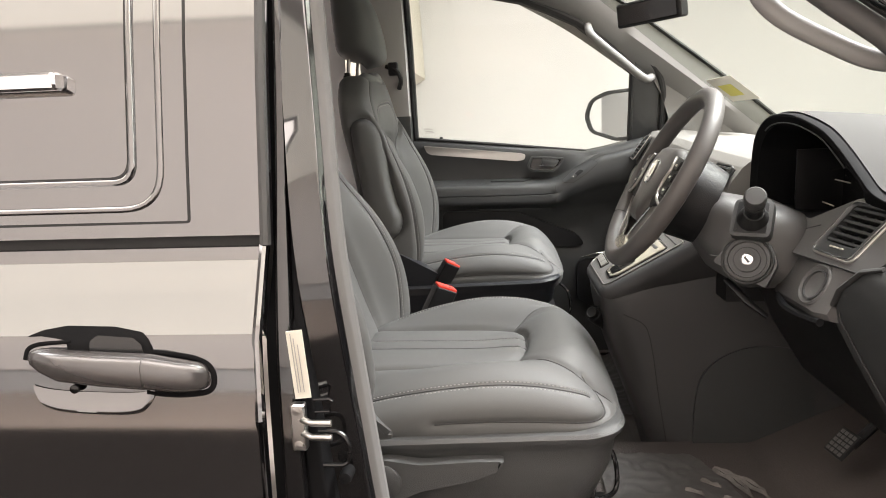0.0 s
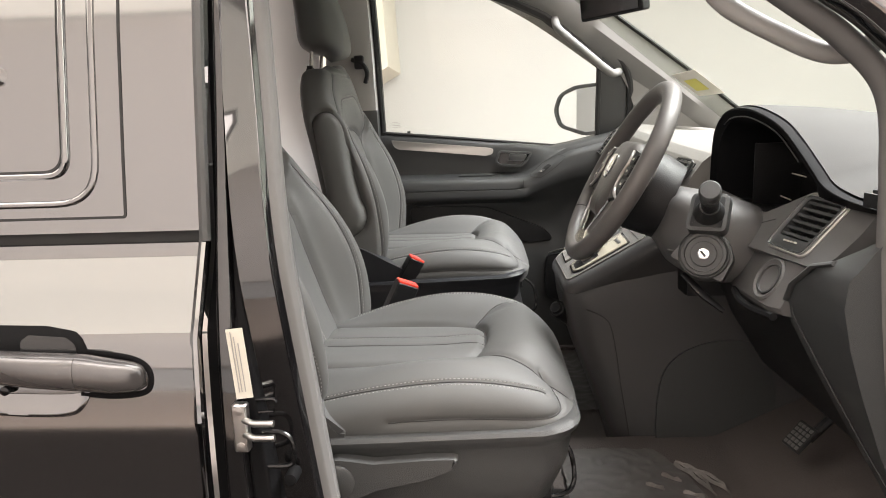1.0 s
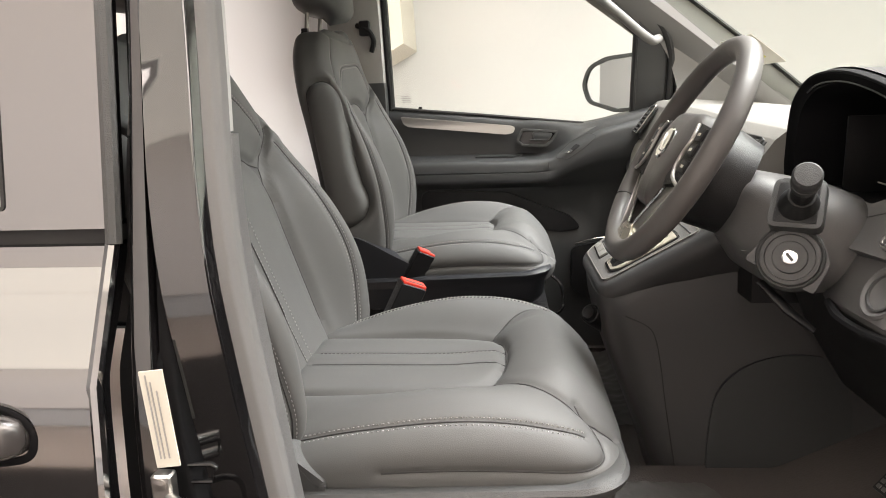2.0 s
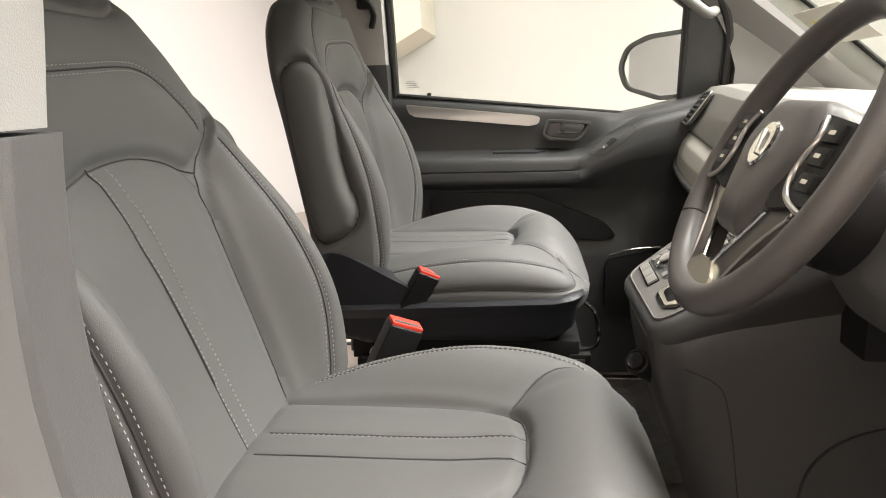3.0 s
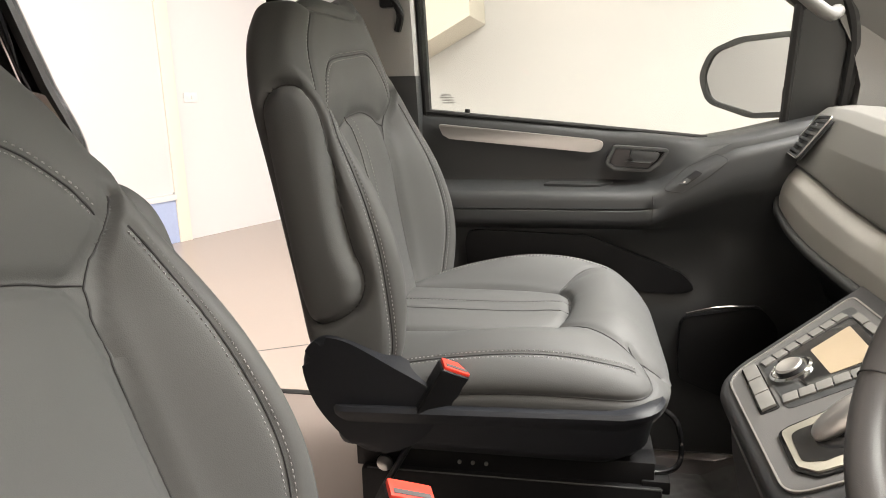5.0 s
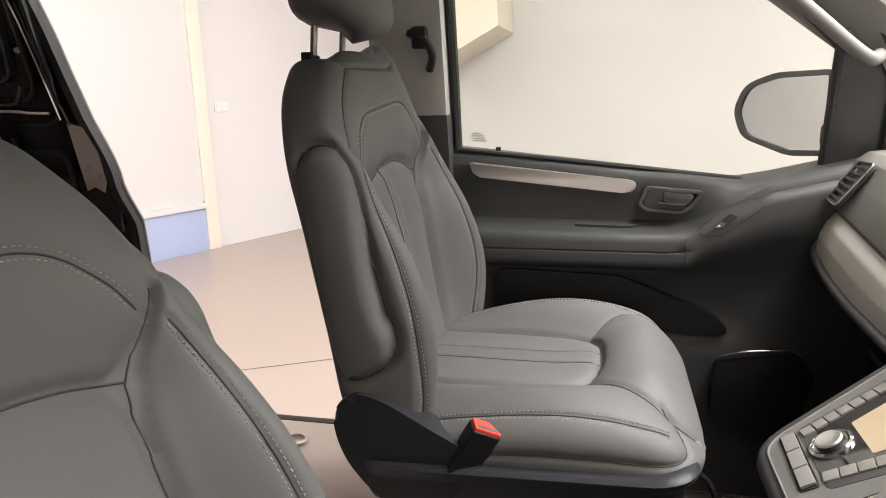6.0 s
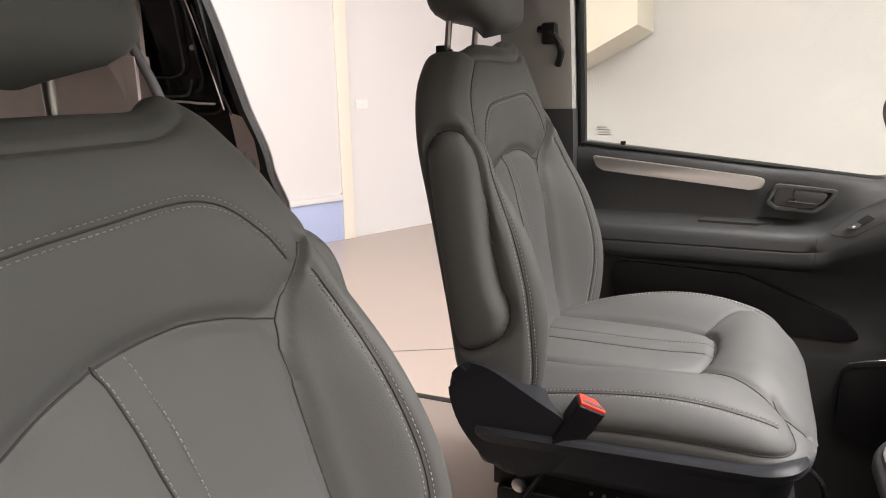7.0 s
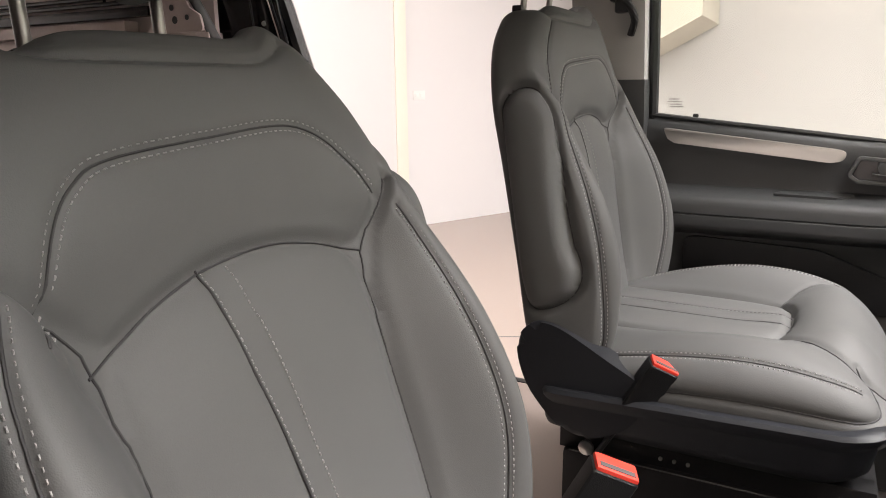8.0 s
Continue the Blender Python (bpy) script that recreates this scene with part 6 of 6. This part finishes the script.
def steering():
    s = thing("steering_wheel", 0.85, -0.33, 1.2, "black leather three-spoke steering wheel", "steering wheel")
    tilt = 29.5
    m = Matrix.Translation((0.845, -0.332, 1.227)) @ pose(0, 0, 0, 0, -90 + tilt, 0)
    # in the wheel's own axes: x up along the wheel, y across, z towards the driver
    R = 0.166
    ring = [m @ Vector((R * math.cos(q), R * math.sin(q), 0)) for q in [2 * math.pi * j / 72 for j in range(72)]]
    ax = (m.to_3x3() @ Vector((0, 0, 1)))
    rim = part("rim", tube(ring, 0.0165, 14, True, 1.0, up=tuple(ax)), WHEEL, s, "black leather rim")
    hub = fillet([(0.070, -0.064), (0.070, 0.064), (0.022, 0.097), (-0.066, 0.052), (-0.083, 0.034), (-0.083, -0.034), (-0.066, -0.052), (0.022, -0.097)], [0.035, 0.035, 0.035, 0.02, 0.012, 0.012, 0.02, 0.035], 6)
    rows = []
    for zz, d in ((-0.025, 1.0), (0.004, 1.0), (0.013, 0.985), (0.020, 0.945), (0.025, 0.87), (0.028, 0.76), (0.0295, 0.6), (0.0303, 0.4), (0.0306, 0.2)):
        rows.append([m @ Vector((p[0] * d - 0.008, p[1] * d, zz - 0.013)) for p in hub])
    part("hub", loft(rows), WHEEL, s, "charcoal airbag cover")
    badge = part("badge", lathe([(0, 0), (0.0255, 0), (0.0255, 0.002), (0.023, 0.0045), (0.021, 0.004), (0.012, 0.0055), (0, 0.006)], m @ Matrix.Translation((0.004, 0.006, 0.0165)), 32), CHROME, s, "round chrome badge")
    part("badge_bar", moved(box(-0.015, 0.015, -0.002, 0.002, 0.004, 0.0072, 0.001), m @ Matrix.Translation((0.004, 0.006, 0.0165)) @ pose(0, 0, 0, 0, 0, 28)), SILVER, badge)
    for sy in (-1, 1):
        leg = fillet([(-0.030, 0.082 * sy), (-0.046, 0.118 * sy), (-0.100, 0.074 * sy), (-0.160, 0.040 * sy), (-0.160, 0.014 * sy), (-0.132, 0.014 * sy), (-0.085, 0.047 * sy)], [0.01, 0.012, 0.03, 0.006, 0.002, 0.006, 0.03], 5)
        if sy > 0:
            leg = leg[::-1]
        lg = part("lower_spoke", moved(prism(leg, -0.014, 0.002, XY, 0.004, 3), m), SPOKE, s, "satin dark metal lower spoke")
        part("inner_edge", tube([m @ p for p in spline([(-0.128, 0.014 * sy, 0.003), (-0.108, 0.028 * sy, 0.0035), (-0.084, 0.046 * sy, 0.004), (-0.055, 0.064 * sy, 0.004)], 6)], 0.0026, 8), CHROME, lg, "bright silver edging")
        part("outer_edge", tube([m @ p for p in spline([(-0.150, 0.046 * sy, 0.0), (-0.118, 0.064 * sy, 0.002), (-0.085, 0.086 * sy, 0.003), (-0.052, 0.115 * sy, 0.003)], 6)], 0.0018, 8), SILVER, lg)
    for sy in (-1, 1):
        sp = fillet([(0.045, 0.07 * sy), (0.035, 0.165 * sy), (-0.035, 0.165 * sy), (-0.055, 0.06 * sy)], 0.012, 4)
        if sy < 0:
            sp = sp[::-1]
        spoke = part("spoke", moved(prism(sp, -0.014, 0.010, XY, 0.006), m), PLASTIC_DARK, s, "black side spoke with switches")
        line = spline([(0.040, 0.088 * sy, 0.013), (0.018, 0.100 * sy, 0.014), (-0.012, 0.094 * sy, 0.014), (-0.035, 0.105 * sy, 0.013), (-0.045, 0.135 * sy, 0.010), (-0.046, 0.160 * sy, 0.006)], 8)
        part("spoke_trim", tube([m @ p for p in line], 0.0028, 8), SILVER, spoke, "satin silver edging")
        for k, (sx, yy) in enumerate(((0.026, 0.118), (0.004, 0.118), (-0.02, 0.125))):
            part("spoke_switch", moved(box(sx - 0.009, sx + 0.009, yy * sy - 0.016, yy * sy + 0.016, 0.006, 0.014, 0.004), m), PLASTIC_DARK, spoke)
            part("switch_mark", moved(box(sx - 0.002, sx + 0.002, yy * sy - 0.006, yy * sy + 0.006, 0.0138, 0.0143, 0), m), PAPER, spoke)
    inlay = fillet([(-0.124, -0.020), (-0.124, 0.020), (-0.138, 0.040), (-0.160, 0.046), (-0.164, 0.0), (-0.160, -0.046), (-0.138, -0.040)], 0.005, 4)
    part("spoke_inlay", moved(prism(inlay, -0.012, 0.0055, XY, 0.003, 3), m), PEARL, s, "pearl spoke inlay")
    part("rim_seam", tube([m @ Vector((R * math.cos(2.2) + 0.0168 * math.cos(q) * math.cos(2.2), R * math.sin(2.2) + 0.0168 * math.cos(q) * math.sin(2.2), 0.0168 * math.sin(q))) for q in np.linspace(0, 2 * math.pi, 20, endpoint=False)], 0.0007, 5, True), SEAM_AND_SHADE, rim)
    # column shroud, stalks, ignition
    col = thing("steering_column", 0.98, -0.36, 1.12, "charcoal steering column with ignition lock", "steering column")
    rows = []
    for x, yc, zc, hy, hz in ((0.905, -0.350, 1.160, 0.066, 0.036), (0.912, -0.352, 1.156, 0.078, 0.045), (0.930, -0.357, 1.144, 0.094, 0.056), (0.95, -0.364, 1.128, 0.106, 0.068), (0.98, -0.372, 1.116, 0.118, 0.074),
                              (1.02, -0.38, 1.108, 0.115, 0.072), (1.045, -0.382, 1.104, 0.108, 0.066), (1.052, -0.382, 1.103, 0.098, 0.06)):
        rows.append([(x + 0.25 * hz * math.sin(q), yc + hy * math.copysign(abs(math.cos(q)) ** 0.62, math.cos(q)), zc + hz * math.copysign(abs(math.sin(q)) ** 0.62, math.sin(q))) for q in [2 * math.pi * j / 48 for j in range(48)]])
    part("shroud", loft(rows), FACIA, col, "charcoal moulded column shroud")
    part("shroud_joint", tube([(0.90 + 0.02 * k, -0.468 - 0.003 * k * (k < 4), 1.105 - 0.004 * k) for k in range(7)], 0.001, 6), SEAM_AND_SHADE, col)
    part("shroud_neck", tube([m @ Vector((0, 0, -0.02)), (0.89, -0.345, 1.19), (0.93, -0.355, 1.17)], [0.066, 0.078, 0.07], 28), PLASTIC_DARK, col, "black switch cover")

    def facing(p, n):
        return Matrix.Translation(p) @ Vector(n).normalized().to_track_quat("Z", "Y").to_matrix().to_4x4()

    ml = facing((0.951, -0.497, 1.101), (-0.42, -0.86, 0.28))
    boss = part("lock_boss", lathe([(0, -0.04), (0.043, -0.04), (0.042, -0.004), (0.039, 0.0), (0.036, -0.002), (0.035, 0.003), (0.030, 0.004), (0.029, 0.001), (0.021, 0.001), (0.020, 0.004), (0.0, 0.005)], ml, 36), PLASTIC_MID, col, "grey ignition lock boss")
    part("lock_face", lathe([(0, 0), (0.010, 0), (0.0095, 0.003), (0.007, 0.004), (0, 0.004)], ml @ Matrix.Translation((0, 0, 0.003)), 20), CHROME, boss, "chrome ignition lock")
    part("key_slot", moved(box(-0.0018, 0.0018, -0.006, 0.006, 0.0, 0.0092, 0), ml @ pose(0, 0, 0, 0, 0, 40)), INK, boss)
    leaf = fillet([(-0.054, -0.006), (-0.016, 0.044), (0.034, 0.034), (0.046, -0.006), (0.030, -0.044)], [0.004, 0.03, 0.03, 0.02, 0.004], 6)
    part("lock_plate", moved(prism(leaf, -0.03, -0.003, XY, 0.003), ml), CONSOLE, col, "charcoal leaf-shaped lock surround")
    mp = facing((0.960, -0.487, 1.168), (-0.45, -0.72, 0.52))
    sq = fillet([(-0.038, -0.040), (0.038, -0.040), (0.036, 0.040), (-0.036, 0.040)], 0.012, 5)
    part("stalk_plate", moved(prism(sq, -0.02, 0.004, XY, 0.003), mp @ Matrix.Scale(0.84, 4)), PLASTIC_MID, col)
    part("stalk_boot", moved(prism(shrink(sq, 0.008), 0.0, 0.0058, XY, 0.001), mp @ Matrix.Scale(0.84, 4)), PLASTIC_DARK, col)
    tip, foot = Vector((0.934, -0.572, 1.214)), Vector((0.962, -0.487, 1.166))
    part("boot_cone", tube([foot, foot + (tip - foot) * 0.35], [0.026, 0.016], 16), RUBBER, col)
    part("stalk", tube([foot + (tip - foot) * 0.2, foot + (tip - foot) * 0.62], [0.0135, 0.0135], 16), PLASTIC_DARK, col, "charcoal indicator stalk")
    mt2 = facing(tip, tip - foot)
    part("stalk_tip", lathe([(0, -0.034), (0.0155, -0.034), (0.0165, -0.022), (0.0155, -0.021), (0.0165, -0.019), (0.0165, -0.002), (0.014, 0.001), (0, 0.0015)], mt2, 24), PLASTIC_MID, col, "grey ribbed stalk end")
    part("tilt_lever", tube([(0.93, -0.46, 1.06), (0.955, -0.49, 1.03), (0.985, -0.50, 1.005)], [0.008, 0.012, 0.009], 10, flat=0.5), PLASTIC_DARK, col)


steering()


def footwell():
    ped = thing("brake_pedal", 1.16, -0.42, 0.72, "black pedal with a ribbed rubber pad", "pedal")
    m = Matrix.Translation((1.165, -0.405, 0.735)) @ pose(0, 0, 0, 0, -48, 8) @ Matrix.Scale(0.62, 4)
    part("pad", moved(box(-0.045, 0.045, -0.04, 0.04, -0.006, 0.006, 0.004), m), RUBBER, ped)
    for i in range(5):
        for j in range(4):
            part("stud", moved(box(-0.038 + 0.016 * i, -0.027 + 0.016 * i, -0.034 + 0.018 * j, -0.022 + 0.018 * j, 0.005, 0.009, 0.0015), m), FASCIA, ped)
    part("arm", tube([(1.175, -0.415, 0.735), (1.24, -0.41, 0.80), (1.30, -0.41, 0.95)], 0.009, 8), PLASTIC_DARK, ped)
    # crumpled clear film on the floor
    for x0, x1, y0, y1, z0, nm in ((0.745, 1.02, -0.66, -0.19, 0.606, "floor_film"), (0.745, 1.0, 0.25, 0.72, 0.507, "floor_film")):
        g = random.Random(5 if y0 < 0 else 8)
        nx, ny = 46, 60
        verts, faces = [], []
        for i in range(nx):
            for j in range(ny):
                x, y = x0 + (x1 - x0) * i / (nx - 1), y0 + (y1 - y0) * j / (ny - 1)
                q = noise.noise(Vector((x * 9, y * 9, 0))) * 0.4 + (1 - abs(noise.noise(Vector((x * 17, y * 26, 3))))) ** 6 * 0.7
                verts.append((x - 0.07 * ((y - y0) / (y1 - y0)) ** 3 * (x - x0) / (x1 - x0), y, z0 + 0.005 * max(0, q) + (0.35 * max(0.0, x - 0.90) if z0 < 0.55 else 0.0)))
        for i in range(nx - 1):
            for j in range(ny - 1):
                a = i * ny + j
                faces.append((a, a + ny, a + ny + 1, a + 1))
        film = solo(nm, (verts, faces), FILM, "crumpled clear protective film on the cab floor", "floor film", "floor films")
        if y0 < 0:
            # turned-over edges of the film, standing up, their glints put into pale colour
            for k, line in enumerate(([(0.979, -0.262), (1.0, -0.296), (1.015, -0.34), (1.022, -0.40)], [(0.99, -0.272), (1.02, -0.305), (1.045, -0.35), (1.05, -0.385)], [(0.94, -0.312), (0.962, -0.33), (0.972, -0.338)], [(0.965, -0.38), (0.99, -0.392), (1.003, -0.41)], [(0.90, -0.35), (0.925, -0.362), (0.93, -0.372)])):
                path = spline([(x, y, z0 + 0.003) for x, y in line], 8)
                w = 0.011 if k < 2 else 0.004
                fold = [[(p.x + w * math.sin(math.pi * min(1, q / (len(path) - 1) + 0.1)) * e * (1 + 0.3 * math.sin(q * 0.5 + k)), p.y + 0.3 * w * e, p.z + 0.005 * h * (1 + 0.3 * math.sin(q * 0.8))) for q, p in enumerate(path)] for e, h in ((-1, 0), (-0.4, 1.0), (0.1, 0.5), (0.5, 1.2), (1, 0))]
                part("fold", loft(fold, False, False), FILM_EDGE, film, "turned-over edge of the film, pale for its glints")


footwell()


# ---- load bay: open sliding door on the passenger's side, inner structure ----
def load_bay():
    d = thing("sliding_door", -1.2, 0.98, 0.4, "open black sliding door, its bare inner frame showing", "van door")
    prof = [(0.45, -0.695), (1.1, -0.695), (1.25, -0.705), (1.30, -0.722), (1.37, -0.748), (1.47, -0.772), (1.70, -0.815), (1.84, -0.845)]
    rows = []
    for z in np.linspace(0.45, 1.84, 40):
        xe = interp(prof, z)
        y = side_y(z) + 0.075
        rows.append([(xe, y, z), (xe + 0.012, y - 0.02, z), (xe, y - 0.045, z), (xe - 0.03, y - 0.055, z), (-1.75, y - 0.055, z), (-1.75, y, z)])
    part("shell", loft(rows), BLACK, d)
    rows = [[(interp(prof, z) + 0.008, side_y(z) + 0.033, z), (interp(prof, z) + 0.022, side_y(z) + 0.03, z), (interp(prof, z) + 0.02, side_y(z) + 0.012, z), (interp(prof, z) - 0.005, side_y(z) + 0.014, z)] for z in np.linspace(0.45, 1.84, 40)]
    part("edge_seal", loft(rows), RUBBER, d)

    def inner(x0, x1, z0, z1, r, t, mat, name, parent=d):
        o = fillet([(x0, z0), (x1, z0), (x1, z1), (x0, z1)], r, 6)
        return part(name, ring_prism(o, shrink(o, t), 0.0, -0.012, lambda u, v, q: (u, side_y(v) + 0.02 + q, v), 0.003), mat, parent)

    inner(-1.5, -0.84, 1.42, 1.80, 0.06, 0.014, BLACK, "upper_pressing")
    inner(-1.5, -0.79, 1.36, 1.83, 0.05, 0.01, BLACK, "outer_pressing")
    inner(-1.5, -0.80, 0.9, 1.30, 0.05, 0.014, BLACK, "lower_pressing")
    # Paler tubes put the glints along the pressed edges into colour.
    def edge(points, r, mat, name="pressed_edge"):
        part(name, tube(spline([(u, side_y(v) + 0.002, v) for u, v in points], 6), r, 6), mat, d)

    edge([(-1.5, 1.472), (-1.03, 1.470), (-0.955, 1.470), (-0.915, 1.482), (-0.902, 1.51), (-0.896, 1.58), (-0.888, 1.66), (-0.886, 1.76)], 0.0035, PLASTIC_MID)
    edge([(-1.5, 1.418), (-1.02, 1.416), (-0.93, 1.416), (-0.905, 1.425), (-0.885, 1.46)], 0.004, PLASTIC_MID)
    edge([(-1.5, 1.402), (-0.985, 1.400), (-0.88, 1.394), (-0.82, 1.392)], 0.004, LINER)
    edge([(-0.846, 1.71), (-0.83, 1.61), (-0.808, 1.475), (-0.790, 1.375)], 0.0022, LINER, "bare_edge")
    edge([(-0.95, 1.33), (-0.94, 1.25), (-0.915, 1.21), (-0.89, 1.215)], 0.005, PLASTIC_DARK)
    part("latch_plate", prism([(-0.784, 1.366), (-0.740, 1.355), (-0.712, 1.290), (-0.708, 1.215), (-0.722, 1.183), (-0.745, 1.198), (-0.772, 1.188), (-0.778, 1.27)], 0.0, -0.004, lambda u, v, q: (u, side_y(v) + 0.017 + q, v)), LINER, d, "pale primed latch plate")
    for x, z, r in ((-0.728, 1.226, 0.012), (-0.752, 1.252, 0.007), (-0.745, 1.112, 0.015), (-0.742, 1.075, 0.008)):
        part("bolt", lathe([(0, 0), (r, 0), (r, 0.006), (r * 0.5, 0.008), (0, 0.008)], Matrix.Translation((x, side_y(z) + 0.014, z)) @ pose(0, 0, 0, 90, 0, 0), 14), STEEL, d)
    part("screw", lathe([(0, 0), (0.008, 0), (0.006, 0.006), (0, 0.006)], Matrix.Translation((-0.862, side_y(1.548) + 0.008, 1.548)) @ pose(0, 0, 0, 90, 0, 0), 12), STEEL, d)
    part("latch", box(-0.775, -0.705, side_y(1.12) + 0.006, side_y(1.12) + 0.018, 1.07, 1.165, 0.006), PLASTIC_DARK, d)
    part("hinge_catch", moved(box(-0.02, 0.02, -0.01, 0.01, -0.03, 0.03, 0.004), Matrix.Translation((-0.83, side_y(1.70) + 0.012, 1.70))), STEEL, d)
    part("rod", tube([(-0.83, side_y(1.66) + 0.012, 1.66), (-0.80, side_y(1.44) + 0.012, 1.44), (-0.775, side_y(1.36) + 0.012, 1.36)], 0.003, 6), PLASTIC_DARK, d)
    # body side behind the opening
    b = part("load_side", box(-2.9, -1.02, 0.74, 0.80, 0.46, 1.53, 0.01), LINER, VAN, "pale bare inner side of the load bay")
    part("waist_rail", box(-2.9, -1.35, 0.72, 0.79, 1.54, 1.575, 0.008), LINER, b)
    for zz, h in ((1.585, 0.030), (1.625, 0.012), (1.645, 0.012)):
        part("roof_slat", box(-2.9, -1.26, 0.735, 0.765, zz, zz + h, 0.005), BLACK, b)
    part("upper_rail", box(-2.9, -1.0, 0.70, 0.77, 1.76, 1.82, 0.015), BLACK, b)
    bracket = [(-1.27, 1.53), (-1.02, 1.53), (-1.03, 1.575), (-1.075, 1.60), (-1.09, 1.66), (-1.16, 1.67), (-1.175, 1.60), (-1.21, 1.565)]
    bk = part("bracket", prism(fillet(bracket, 0.012, 4), 0.722, 0.73, XZ, 0.002), LINER, b, "pale primed steel bracket with holes")
    for x, z, r in ((-1.135, 1.64, 0.012), (-1.14, 1.60, 0.009), (-1.13, 1.565, 0.011), (-1.20, 1.55, 0.006), (-1.08, 1.57, 0.008)):
        part("hole", lathe([(0, 0), (r, 0), (r, 0.001), (0, 0.001)], Matrix.Translation((x, 0.7205, z)) @ pose(0, 0, 0, 90, 0, 0), 14), INK, bk)
    part("window_blank", box(-2.9, -1.02, 0.77, 0.785, 1.45, 1.70, 0.0), LINER, b)
    line = spline([(-1.20, 0.72, 1.80), (-1.10, 0.745, 1.66), (-1.02, 0.76, 1.52), (-0.965, 0.77, 1.40), (-0.94, 0.78, 1.25), (-0.93, 0.79, 0.9), (-0.93, 0.79, 0.46)], 8)
    part("opening_seal", tube(line, 0.015, 10), SEAL_GREY, b, "grey opening seal")
    part("rear_post", loft([[(p.x - 0.015, p.y - 0.01, p.z), (p.x - 0.10, p.y - 0.03, p.z), (p.x - 0.10, p.y + 0.02, p.z), (p.x - 0.01, p.y + 0.02, p.z)] for p in line]), LINER, b)
    part("marker_lamp", box(-1.62, -1.58, 0.725, 0.739, 1.30, 1.32, 0.004), ORANGE, b, "small lit orange lamp")
    ring = solo("lashing_ring", tube([(-0.185 + 0.028 * math.cos(q), 0.775 + 0.028 * math.sin(q), 0.567) for q in np.linspace(0, 2 * math.pi, 24, endpoint=False)], 0.005, 8, True), STEEL,
                "steel lashing ring in the load floor", "lashing ring")


load_bay()
